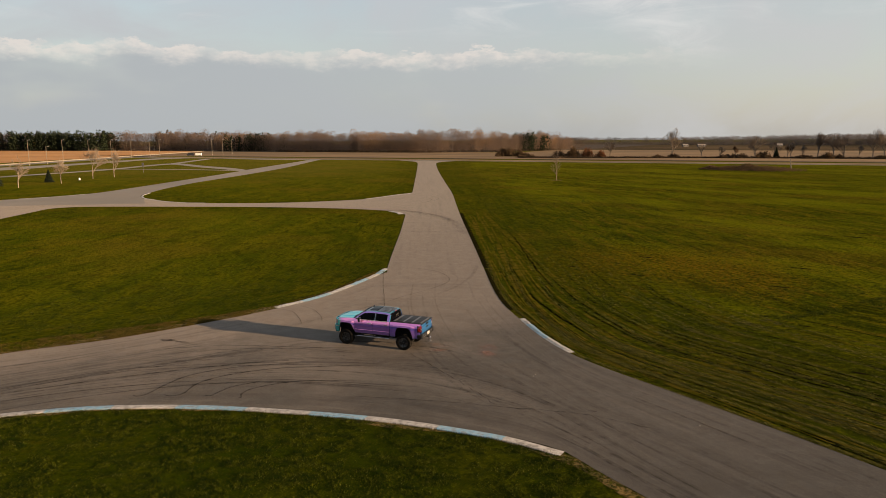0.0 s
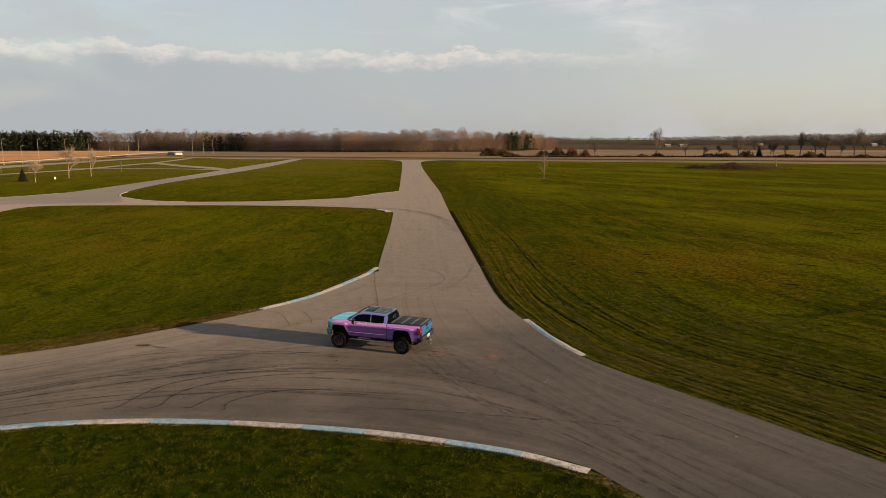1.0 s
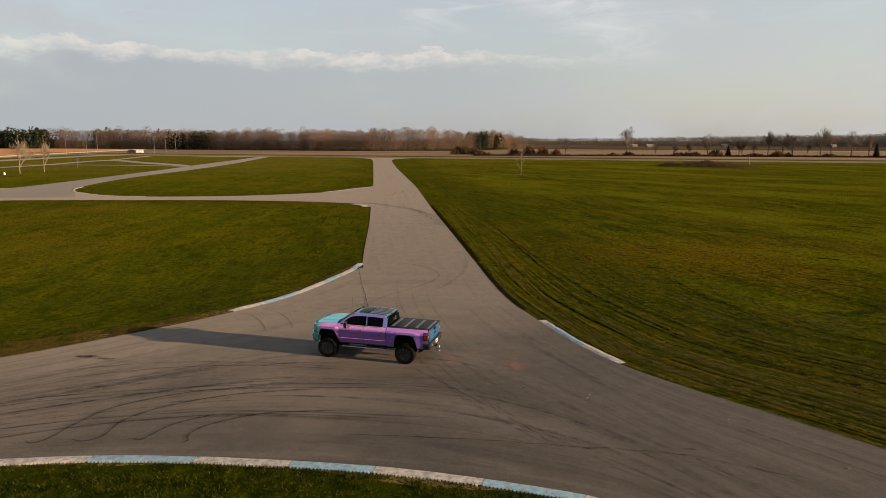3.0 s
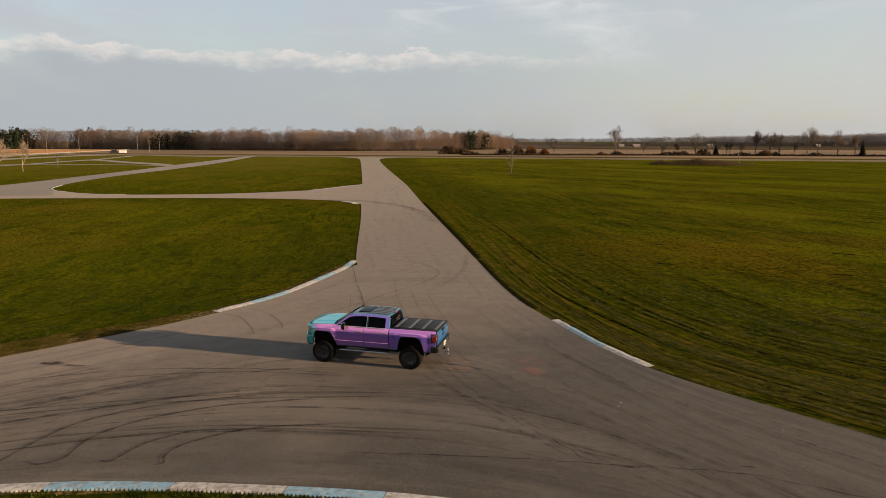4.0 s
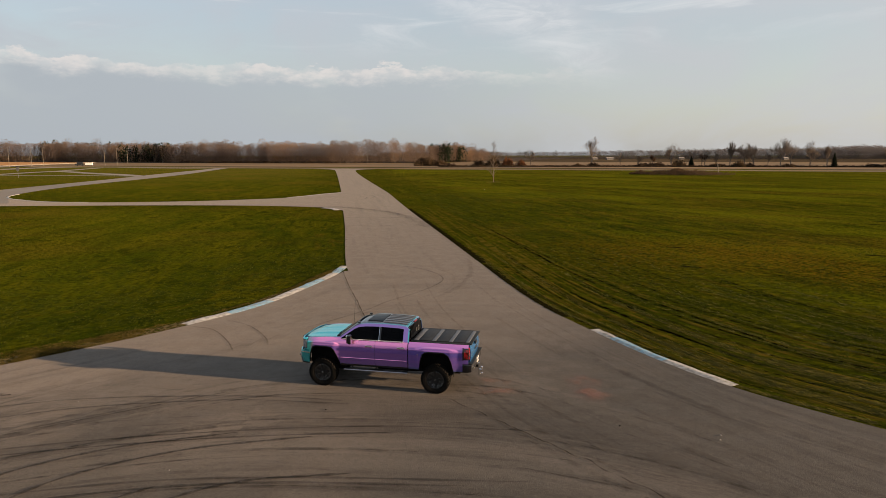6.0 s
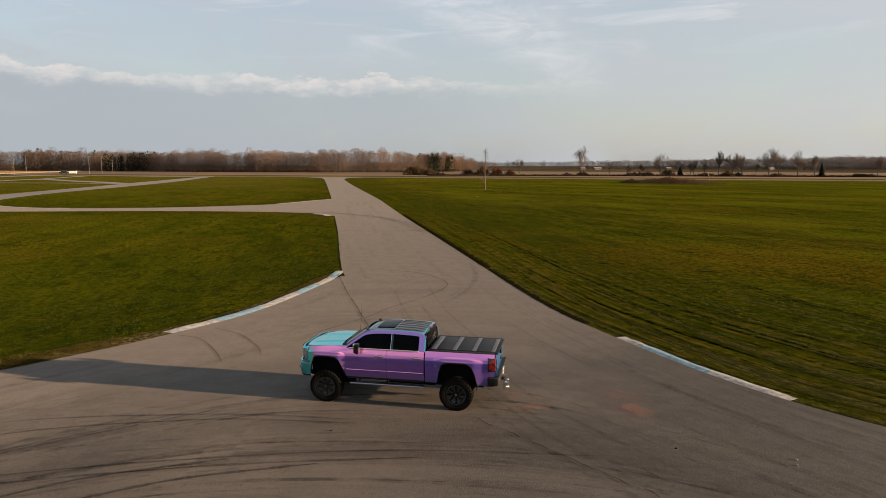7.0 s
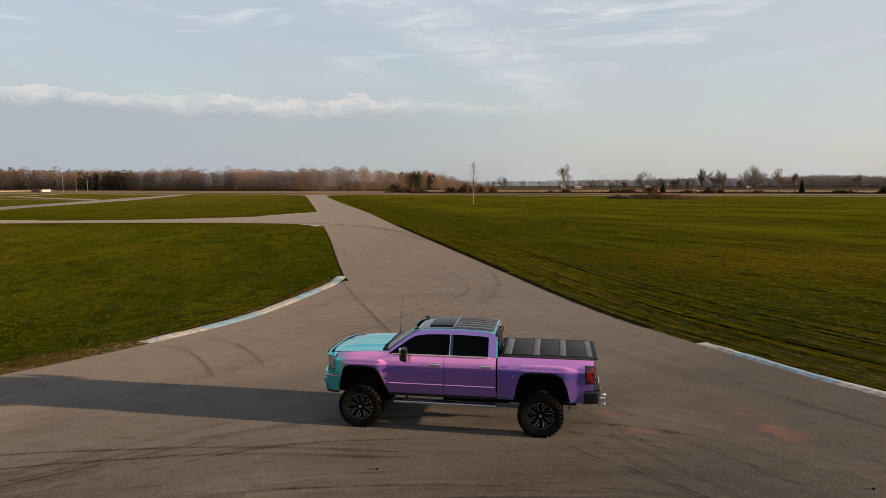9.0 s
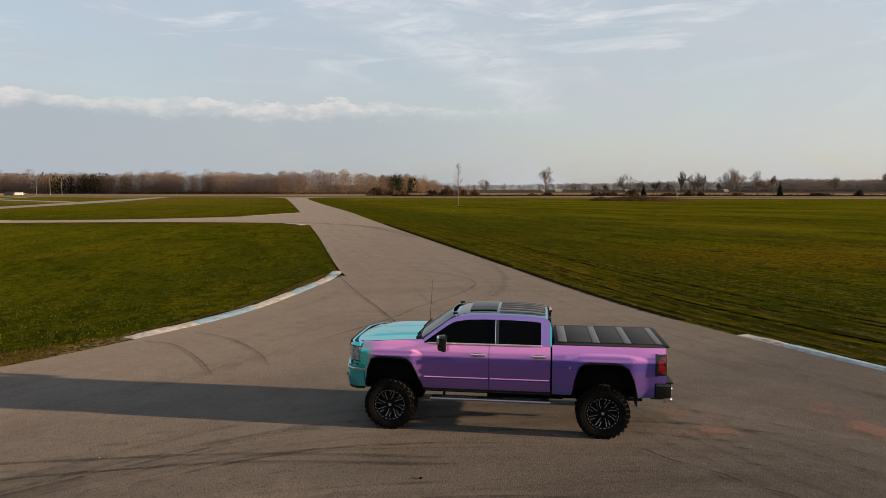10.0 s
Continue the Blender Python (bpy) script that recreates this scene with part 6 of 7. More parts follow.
SHOULDER = lambda x: lerp(x, (1.28, 1.8, 2.2, 2.42), (1.582, 1.558, 1.528, 1.502))
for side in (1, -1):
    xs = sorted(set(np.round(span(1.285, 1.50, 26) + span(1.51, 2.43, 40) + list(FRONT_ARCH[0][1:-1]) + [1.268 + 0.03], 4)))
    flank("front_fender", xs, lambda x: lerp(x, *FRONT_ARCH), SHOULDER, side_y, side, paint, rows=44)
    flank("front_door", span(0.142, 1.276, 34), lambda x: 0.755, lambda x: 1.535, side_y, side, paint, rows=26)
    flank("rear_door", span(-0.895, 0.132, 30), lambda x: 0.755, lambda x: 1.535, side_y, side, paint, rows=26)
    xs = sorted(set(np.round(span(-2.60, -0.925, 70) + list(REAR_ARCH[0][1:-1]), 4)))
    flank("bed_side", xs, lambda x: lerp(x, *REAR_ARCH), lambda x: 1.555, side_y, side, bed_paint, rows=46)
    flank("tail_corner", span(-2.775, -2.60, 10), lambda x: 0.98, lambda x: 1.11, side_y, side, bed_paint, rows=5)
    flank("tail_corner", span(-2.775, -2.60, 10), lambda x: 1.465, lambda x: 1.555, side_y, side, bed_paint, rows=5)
    flank("tail_lamp", span(-2.785, -2.61, 10), lambda x: 1.115, lambda x: 1.46, lambda x, z: side_y(x, z) + 0.008 - 0.25 * max(0, -2.72 - x), side, gloss_black, "red tail lamp in a dark housing", 8, 0.06)
    flank("lamp_lens", span(-2.768, -2.648, 7), lambda x: 1.15, lambda x: 1.425, lambda x, z: side_y(x, z) + 0.012, side, lamp_red, "red lamp lens", 6, 0.01)
    flank("lamp_frame", span(-2.635, -2.605, 4), lambda x: 1.10, lambda x: 1.475, lambda x, z: side_y(x, z) + 0.013, side, gloss_black, "", 6, 0.04)
    flank("rocker", span(-0.90, 1.25, 20), lambda x: 0.685, lambda x: 0.748, lambda x, z: side_y(x, z) - 0.012, side, gloss_black, "", 4)
    flank("door_moulding", span(-0.87, 0.12, 20), lambda x: 0.928, lambda x: 0.972, lambda x, z: side_y(x, z) + 0.012 - 4 * (z - 0.95) ** 2 * 8, side, paint, "", 6, 0.014)
    flank("door_moulding", span(0.155, 1.255, 20), lambda x: 0.928, lambda x: 0.972, lambda x, z: side_y(x, z) + 0.012 - 4 * (z - 0.95) ** 2 * 8, side, paint, "", 6, 0.014)
    # arch lips
    for name, arch, x0, x1 in (("arch_lip", FRONT_ARCH, 1.275, 2.30), ("arch_lip", REAR_ARCH, -2.325, -1.285)):
        xs = sorted(set(np.round(span(x0, x1, 50) + [a for a in arch[0] if x0 < a < x1], 4)))
        flank(name, xs, lambda x, arch=arch: lerp(x, *arch) - 0.012, lambda x, arch=arch: lerp(x, *arch) + 0.022, lambda x, z: side_y(x, z + 0.02) + 0.007, side, satin_black, "", 3, 0.10)
    # greenhouse
    flank("upper_rail", sorted(span(-0.735, 1.27, 60)), lambda x: max(1.537, window_top(x)), lambda x: max(1.56, roof_line(x)), lambda x, z: glass_y(z), side, rail_paint, "", 6)
    flank("pillar_edge", span(-0.918, -0.888, 4), lambda x: 1.537, lambda x: roof_line(x), lambda x, z: glass_y(z), side, teal_paint, "teal rear edge of the cab", 10)
    flank("rear_pillar", span(-0.888, -0.735, 12), lambda x: 1.537, lambda x: roof_line(x), lambda x, z: glass_y(z), side, rail_paint, "", 10)
    flank("door_pillar", span(-0.022, 0.030, 4), lambda x: 1.537, window_top, lambda x, z: glass_y(z) - 0.004, side, gloss_black, "", 6, 0.02)
    flank("pillar_trim", span(0.030, 0.040, 2), lambda x: 1.545, window_top, lambda x, z: glass_y(z) + 0.002, side, chrome, "", 6, 0.01)
    flank("side_window", span(0.040, 1.14, 24), lambda x: 1.547, lambda x: max(1.552, window_top(x)), lambda x, z: glass_y(z) - 0.014, side, tint, "dark tinted side glass", 6, 0.006)
    flank("side_window", span(-0.735, -0.022, 16), lambda x: 1.547, window_top, lambda x, z: glass_y(z) - 0.014, side, tint, "dark tinted side glass", 6, 0.006)
    flank("belt_trim", span(-0.75, 1.20, 24), lambda x: 1.533, lambda x: 1.550, lambda x, z: glass_y(1.54) + 0.024, side, bright_trim, "thin chrome strip under the windows", 2, 0.03)
    # handles
    for x0 in (0.20, -0.82):
        y = side * (side_y(x0, 1.37) + 0.036)
        bm = bmesh.new()
        box(bm, x0, x0 + 0.25, y - 0.016, y + 0.016, 1.348, 1.396, 0.015)
        handle = part("door_handle", finish(bm), handle_chrome, truck, "chrome door handle")
        flank("handle_recess", span(x0 + 0.05, x0 + 0.20, 6), lambda x: 1.335, lambda x: 1.392, lambda x, z: side_y(x, z) + 0.003, side, gloss_black, "", 3, 0.006)
        for hx in (x0 + 0.02, x0 + 0.20):
            box_part("mount", (hx, hx + 0.035, min(y, y - side * 0.05), max(y, y - side * 0.05), 1.356, 1.388), chrome, handle, "", 0.004)
    # mirrors
    my = side * 1.10
    bm = bmesh.new()
    box(bm, 0.85, 1.00, my - 0.085, my + 0.085, 1.435, 1.735, 0.045)
    for v in bm.verts:
        if v.co.x > 0.95:
            v.co.y = my + (v.co.y - my) * 0.8
            v.co.z = 1.60 + (v.co.z - 1.60) * 0.88
    mirror = part("wing_mirror", finish(bm, 50), gloss_black, truck, "large black towing mirror with chrome cap")
    bm = bmesh.new()
    box(bm, 0.945, 1.012, my - 0.068, my + 0.068, 1.56, 1.715, 0.03)
    part("mirror_cap", finish(bm, 50), chrome, mirror)
    box_part("mirror_glass", (0.842, 0.852, my - 0.07, my + 0.07, 1.46, 1.71), chrome, mirror, "", 0.003)
    box_part("mirror_arm", (0.93, 1.0, min(side * 0.86, my), max(side * 0.86, my), 1.51, 1.56), gloss_black, mirror, "", 0.015)
    # side step
    sy = side * 0.985
    bm = bmesh.new()
    box(bm, -0.88, 1.12, min(side * 0.86, side * 1.0), max(side * 0.86, side * 1.0), 0.575, 0.615, 0.012)
    step_bar = part("side_step", finish(bm), satin_black, truck, "black running board with a chrome edge and ribbed treads")
    tube_part("chrome_edge", (-0.90, side * 1.005, 0.585), (1.14, side * 1.005, 0.585), 0.021, 0.021, 12, step_chrome, step_bar)
    for x0 in list(np.arange(0.34, 0.96, 0.045)) + list(np.arange(-0.72, -0.12, 0.045)):
        box_part("tread_rib", (x0, x0 + 0.022, min(side * 0.88, side * 0.985), max(side * 0.88, side * 0.985), 0.613, 0.621), ribbed_grey, step_bar, "", 0.002)
    for bx in (-0.62, 0.15, 0.92):
        tube_part("step_bracket", (bx, side * 0.92, 0.58), (bx, side * 0.66, 0.72), 0.02, 0.02, 8, chassis_black, step_bar)
    # headlamp
    pts = []
    for k in range(9):
        z = 1.180 + (1.435 - 1.180) * k / 8
        pts.append([(x, side * (y + 0.012 * math.sin(k / 8 * math.pi)), z) for x, y in ((2.405 + 0.012 * k / 8, 0.915), (2.49, 0.875), (2.56, 0.81), (2.61, 0.70), (2.635, 0.58))])
    head = part("headlamp", outward(grid(pts, rim=(-0.05, -side * 0.03, 0)), (1, side, 0)), lamp_clear, truck, "clear headlamp in a dark frame")
    for z0, z1 in ((1.167, 1.181), (1.434, 1.446)):
        pts = [[(x, side * y, z) for x, y in ((2.40, 0.922), (2.492, 0.882), (2.565, 0.815), (2.617, 0.705), (2.645, 0.575))] for z in (z0, z1)]
        part("lamp_bezel", outward(grid(pts, rim=(-0.05, -side * 0.03, 0)), (1, side, 0)), gloss_black, head)
    brow = []
    for t in span(0, 1, 5):
        brow.append([(x - 0.02 * t, side * (y - 0.03 * t), 1.444 + (top - 1.444) * t) for x, y, top in ((2.402, 0.920, 1.510), (2.455, 0.897, 1.508), (2.497, 0.872, 1.500), (2.56, 0.81, 1.478), (2.612, 0.70, 1.456), (2.64, 0.575, 1.446))])
    part("lamp_brow", outward(grid(brow, rim=(-0.03, -side * 0.02, 0)), (1, side, 0.3)), teal_paint, truck)
    box_part("projector", (2.50, 2.56, min(side * 0.66, side * 0.80), max(side * 0.66, side * 0.80), 1.24, 1.36), milled, head, "", 0.03)

# bonnet
pts = []
for x in span(1.30, 2.54, 27) + [2.58, 2.615, 2.64]:
    row = []
    for y in span(-0.865, 0.865, 33):
        edge_z = float(SHOULDER(min(x, 2.42))) + 0.004 - 0.75 * max(0, x - 2.49)
        mid_z = lerp(x, (1.30, 1.9, 2.25, 2.44, 2.54, 2.615, 2.64), (1.596, 1.566, 1.534, 1.510, 1.490, 1.456, 1.434))
        q = abs(y) / 0.865
        z = mid_z - (mid_z - edge_z) * q ** 3 + 0.022 * soft(abs(y), 0.50, 0.40) * soft(x, 2.5, 2.2) - 0.010 * soft(abs(y), 0.30, 0.22) * soft(x, 2.4, 2.1)
        shrink = side_y(max(x, 1.3), 1.58) / 0.878
        row.append((x - 0.09 * q ** 3 * soft(x, 1.9, 2.6) + 0.06 * (1 - q * q) * soft(x, 1.6, 1.3), y * min(1, shrink), z))
    pts.append(row)
part("bonnet", outward(grid(pts, rim=(-0.01, 0, -0.012)), (0, 0, 1)), teal_paint, truck, "teal bonnet with two raised creases")


def plan_band(name, plan, z0, z1, material, label="", rows=6, lean=0.0, parent=None, depth=-0.04):
    """A band that follows a path in plan, seen from above, between two heights."""
    full = [(x, y) for x, y in plan] + [(x, -y) for x, y in reversed(plan[:-1] if plan[-1][1] == 0 else plan)]
    curve = spline(full, 48)
    pts = []
    for k in range(rows + 1):
        t = k / rows
        out = lean * math.sin(t * math.pi)
        pts.append([(x + out * math.copysign(1, plan[-1][0]), y, z0 + (z1 - z0) * t) for x, y in curve])
    bm = grid(pts, rim=(depth * math.copysign(1, plan[-1][0]), 0, 0))
    return part(name, outward(bm, (math.copysign(1, plan[-1][0]), 0, 0)), material, parent or truck, label)


# front end
bumper = plan_band("front_bumper", [(2.325, 0.955), (2.48, 0.935), (2.61, 0.83), (2.695, 0.5), (2.72, 0.0)], 0.735, 1.11, teal_paint, "teal painted front bumper", 8, 0.03)
plan_band("bumper_trim", [(2.315, 0.965), (2.48, 0.947), (2.62, 0.842), (2.707, 0.51), (2.732, 0.0)], 1.035, 1.065, chrome, "thin chrome strip", 3, 0.008, bumper)
plan_band("lower_lip", [(2.34, 0.94), (2.48, 0.92), (2.605, 0.81), (2.69, 0.5), (2.71, 0.0)], 0.69, 0.745, satin_black, "", 2, 0.0, bumper)
for side in (1, -1):
    box_part("fog_lamp", (2.54, 2.64, min(side * 0.78, side * 0.90), max(side * 0.78, side * 0.90), 0.90, 0.99), lamp_clear, bumper, "", 0.02)
plan_band("nose", [(2.40, 0.895), (2.49, 0.84), (2.58, 0.70), (2.61, 0.5), (2.62, 0.0)], 1.10, 1.485, teal_paint, "", 6, 0.0)
grille = plan_band("grille", [(2.657, 0.56), (2.667, 0.3), (2.672, 0.0)], 1.12, 1.47, satin_black, "black grille with chrome bars", 3)
plan_band("grille_surround", [(2.663, 0.575), (2.675, 0.3), (2.681, 0.0)], 1.40, 1.43, gloss_black, "", 2, 0.006, grille)
plan_band("grille_surround", [(2.663, 0.575), (2.675, 0.3), (2.681, 0.0)], 1.10, 1.135, chrome, "", 2, 0.006, grille)
for z in (1.20, 1.28, 1.36):
    plan_band("grille_bar", [(2.669, 0.55), (2.678, 0.3), (2.683, 0.0)], z, z + 0.028, chrome, "", 2, 0.005, grille)

# roof, windscreen, rear glass
pts = [[(x, y, roof_line(x) + 0.035 * (1 - (y / glass_y(roof_line(x))) ** 2)) for y in np.linspace(-1, 1, 21) * glass_y(roof_line(x))] for x in span(-0.90, 0.76, 34)]
roof = part("roof", outward(grid(pts, rim=(0, 0, -0.02)), (0, 0, 1)), roof_paint, truck)


def roof_patch(name, x0, x1, half, up, material, label=""):
    pts = [[(x, y, roof_line(x) + 0.035 * (1 - (y / 0.69) ** 2) + up) for y in span(-half, half, 15)] for x in span(x0, x1, 14)]
    return part(name, outward(grid(pts, rim=(0, 0, -0.03)), (0, 0, 1)), material, roof, label)


roof_patch("roof_skin", -0.86, 0.70, 0.60, 0.006, gloss_black, "gloss black roof panel")
roof_patch("sunroof", 0.03, 0.50, 0.46, 0.024, tint, "dark tilted sunroof glass")
for y in (-0.50, -0.30, -0.10, 0.10, 0.30, 0.50):
    bm = bmesh.new()
    pts = [[(x, y + d, roof_line(x) + 0.035 * (1 - (y / 0.69) ** 2) + u) for d, u in ((-0.035, 0.004), (-0.025, 0.020), (0.025, 0.020), (0.035, 0.004))] for x in span(-0.82, -0.02, 12)]
    bm.free()
    part("roof_rib", outward(grid(pts), (0, 0, 1)), ribbed_grey, roof)
pts = []
for k in range(11):
    t = k / 10
    x, z, half = 1.33 - (1.33 - 0.755) * t, 1.598 + (1.998 - 1.598) * t, 0.83 - (0.83 - 0.665) * t
    pts.append([(x + 0.10 * (1 - (y / half) ** 2), y, z + 0.02 * (1 - (y / half) ** 2)) for y in span(-half, half, 15)])
clear = surface("windscreen_glass", (0.055, 0.072, 0.070), 0.06, spec=0.3)
part("windscreen", outward(grid(pts, rim=(-0.02, 0, -0.01)), (1, 0, 1)), clear, truck, "grey-green windscreen")
bm = bmesh.new()
box(bm, 1.22, 1.42, -0.80, 0.80, 1.575, 1.622, 0.015)
cowl = part("cowl", finish(bm), satin_black, truck)
for y0 in (0.60, -0.10):
    tube_part("wiper", (1.42, y0, 1.628), (1.36, y0 - 0.55, 1.665), 0.012, 0.008, 6, satin_black, cowl)
for y in (0.61, -0.61):
    bm = bmesh.new()
    box(bm, 0.70, 0.79, y - 0.035, y + 0.035, 2.0, 2.045, 0.015)
    part("roof_clamp", finish(bm), gloss_black, roof)
pts = [[(-0.945 + 0.05 * t - 0.02 * (1 - (y / 0.66) ** 2), y * (1 - 0.10 * t), 1.60 + 0.37 * t) for y in span(-0.66, 0.66, 11)] for t in span(0, 1, 7)]
rear_glass = part("rear_window", outward(grid(pts, rim=(0.02, 0, 0)), (-1, 0, 0)), tint, truck, "dark rear glass with round stickers")
pts = [[(-0.925 + 0.035 * t, y * (0.90 - 0.20 * t) / 0.9, 0.8 + (1.97 - 0.8) * t) for y in span(-0.9, 0.9, 9)] for t in span(0, 1, 8)]
part("cab_back", outward(grid(pts), (-1, 0, 0)), gloss_black, truck)
sticker = surface("pale_sticker", (0.018, 0.019, 0.02), 0.6)
for y, r in ((-0.22, 0.085), (0.02, 0.06)):
    bm = bmesh.new()
    bmesh.ops.create_cone(bm, cap_ends=False, segments=24, radius1=r, radius2=r * 0.72, depth=0.004)
    bmesh.ops.rotate(bm, verts=bm.verts, matrix=Matrix.Rotation(radians(-86), 3, "Y"))
    bmesh.ops.translate(bm, verts=bm.verts, vec=(-0.962, y, 1.74))
    part("sticker", bm, sticker, rear_glass)
tube_part("high_brake_lamp", (-0.91, -0.16, 2.015), (-0.91, 0.16, 2.015), 0.025, 0.025, 8, lamp_red, truck)

# bed, cover, tailgate
for side in (1, -1):
    bm = bmesh.new()
    box(bm, -2.78, -0.95, min(side * 0.69, side * 0.855), max(side * 0.69, side * 0.855), 1.53, 1.566, 0.012)
    part("bed_rail", finish(bm), satin_black, truck)
bm = bmesh.new()
box(bm, -2.80, -0.97, -0.715, 0.715, 1.54, 1.574, 0.02)
cover = part("bed_cover", finish(bm), satin_black, truck, "black folding bed cover with grey cross bars")
for x0, x1 in ((-1.600, -1.185), (-2.125, -1.735), (-2.64, -2.255)):
    bm = bmesh.new()
    box(bm, x0, x1, -0.685, 0.685, 1.568, 1.584, 0.006)
    part("cover_panel", finish(bm), cover_black, cover)
for x0, x1 in ((-1.180, -1.03), (-1.730, -1.605), (-2.250, -2.130), (-2.755, -2.645)):
    bm = bmesh.new()
    box(bm, x0, x1, -0.69, 0.69, 1.568, 1.586, 0.004)
    part("cover_bar", finish(bm), ribbed_grey, cover)
pts = [[(-2.79 - 0.035 * math.sin(math.pi * min(1, t * 1.15)) - 0.02 * (1 - (y / 0.8) ** 2), y, 0.985 + 0.575 * t) for y in span(-0.775, 0.775, 19)] for t in span(0, 1, 15)]
gate = part("tailgate", outward(grid(pts, rim=(0.05, 0, 0)), (-1, 0, 0)), blue_paint, truck, "blue tailgate with a black handle")
bm = bmesh.new()
box(bm, -2.855, -2.76, -0.79, 0.79, 1.54, 1.575, 0.016)
part("gate_spoiler", finish(bm), satin_black, gate)
box_part("gate_handle", (-2.87, -2.825, -0.13, 0.13, 1.40, 1.50), gloss_black, gate, "", 0.015)
box_part("badge", (-2.857, -2.84, -0.16, 0.16, 1.24, 1.31), gloss_black, gate, "plain dark badge", 0.006)
for side in (1, -1):
    pts = [[(x, side * y, z) for x, y in ((-2.77, 0.925), (-2.79, 0.88), (-2.80, 0.80))] for z in span(1.11, 1.47, 6)]
    lamp = part("rear_lamp", outward(grid(pts, rim=(0.05, 0, 0)), (-1, 0, 0)), lamp_red, truck, "red tail lamp facing back")
    box_part("reverse_lamp", (-2.811, -2.795, min(side * 0.81, side * 0.87), max(side * 0.81, side * 0.87), 1.22, 1.30), lamp_clear, lamp, "", 0.004)
    pts = [[(x, side * y, z) for x, y in ((-2.60, 0.93), (-2.775, 0.90), (-2.805, 0.78))] for z in (0.72, 0.85, 0.99)]
    part("corner_skirt", outward(grid(pts), (-0.5, side, 0)), satin_black, truck)
rear = plan_band("rear_bumper", [(-2.80, 0.88), (-2.85, 0.81), (-2.89, 0.55), (-2.90, 0.0)], 0.80, 0.985, chrome, "chrome rear bumper with black step corners", 6, 0.015)
pts = [[(x, y, 0.99) for y in span(-0.92, 0.92, 9)] for x in (-2.68, -2.80, -2.90)]
part("bumper_top", outward(grid(pts, rim=(0, 0, -0.02)), (0, 0, 1)), satin_black, rear)
plan_band("bumper_valance", [(-2.58, 0.935), (-2.74, 0.92), (-2.83, 0.81), (-2.875, 0.55), (-2.88, 0.0)], 0.70, 0.81, satin_black, "", 3, 0.0, rear)
for side in (1, -1):
    bm = bmesh.new()
    box(bm, -2.875, -2.61, min(side * 0.70, side * 0.965), max(side * 0.70, side * 0.965), 0.715, 0.975, 0.05)
    part("bumper_corner", finish(bm, 50), gloss_black, rear)
plate = box_part("number_plate", (-2.925, -2.912, -0.155, 0.155, 0.81, 0.965), plate_white, rear, "white plate with dark bars", 0.004)
for y in (-0.09, -0.03, 0.03, 0.09):
    box_part("bar", (-2.930, -2.924, y - 0.018, y + 0.018, 0.85, 0.925), ink, plate, "", 0.001)
hitch = box_part("tow_hitch", (-2.96, -2.70, -0.035, 0.035, 0.62, 0.69), chassis_black, truck, "chrome drop hitch with two tow balls", 0.008)
box_part("drop_bar", (-2.97, -2.92, -0.035, 0.035, 0.36, 0.76), chrome, hitch, "", 0.008)
box_part("ball_mount", (-3.06, -2.94, -0.04, 0.04, 0.50, 0.56), chrome, hitch, "", 0.008)
for z, r in ((0.62, 0.036), (0.42, 0.036)):
    bm = bmesh.new()
    bmesh.ops.create_uvsphere(bm, u_segments=16, v_segments=10, radius=r)
    bmesh.ops.translate(bm, verts=bm.verts, vec=(-3.04, 0, z))
    part("tow_ball", finish(bm, 60), chrome, hitch)
tube_part("ball_stem", (-3.04, 0, 0.42), (-3.04, 0, 0.62), 0.016, 0.016, 10, chrome, hitch)

# underneath
bm = bmesh.new()
box(bm, -2.55, 2.38, -0.60, 0.60, 0.74, 1.42, 0.02)
part("inner_body", bm, chassis_black, truck)
bm = bmesh.new()
box(bm, -0.90, 1.22, -0.91, 0.91, 0.70, 0.80, 0.01)
part("cab_floor", bm, chassis_black, truck)
for x0, x1 in ((1.24, 2.16), (-2.36, -1.24)):
    for side in (1, -1):
        bm = bmesh.new()
        box(bm, x0, x1, min(side * 0.58, side * 0.88), max(side * 0.58, side * 0.88), 1.32, 1.48, 0.02)
        part("wheel_liner", bm, chassis_black, truck)
for side in (1, -1):
    box_part("frame_rail", (-2.75, 2.45, side * 0.43 - 0.05, side * 0.43 + 0.05, 0.58, 0.72), chassis_black, truck, "", 0.01)
    tube_part("shock_absorber", (REAR_AXLE - 0.12, side * 0.52, 0.42), (REAR_AXLE - 0.30, side * 0.48, 1.0), 0.035, 0.035, 10, steel, truck)
    tube_part("shock_absorber", (FRONT_AXLE, side * 0.58, 0.45), (FRONT_AXLE + 0.05, side * 0.52, 1.1), 0.04, 0.04, 10, chassis_black, truck)
    box_part("leaf_spring", (REAR_AXLE - 0.70, REAR_AXLE + 0.70, side * 0.55 - 0.035, side * 0.55 + 0.035, 0.545, 0.60), chassis_black, truck, "", 0.01)
    box_part("mud_flap", (REAR_AXLE - 0.56, REAR_AXLE - 0.54, min(side * 0.70, side * 0.95), max(side * 0.70, side * 0.95), 0.56, 0.80), satin_black, truck, "", 0.004)
for ax in (FRONT_AXLE, REAR_AXLE):
    tube_part("axle", (ax, -0.75, HUB), (ax, 0.75, HUB), 0.055, 0.055, 12, chassis_black, truck)
# next four parts are unseen, added to block low sun beneath the truck
bm = bmesh.new()
box(bm, 1.36, 2.20, -0.42, 0.42, 0.40, 0.70, 0.04)
part("front_subframe", bm, chassis_black, truck)
bm = bmesh.new()
box(bm, -1.15, 0.20, 0.12, 0.56, 0.50, 0.74, 0.06)
part("fuel_tank", bm, chassis_black, truck)
bm = bmesh.new()
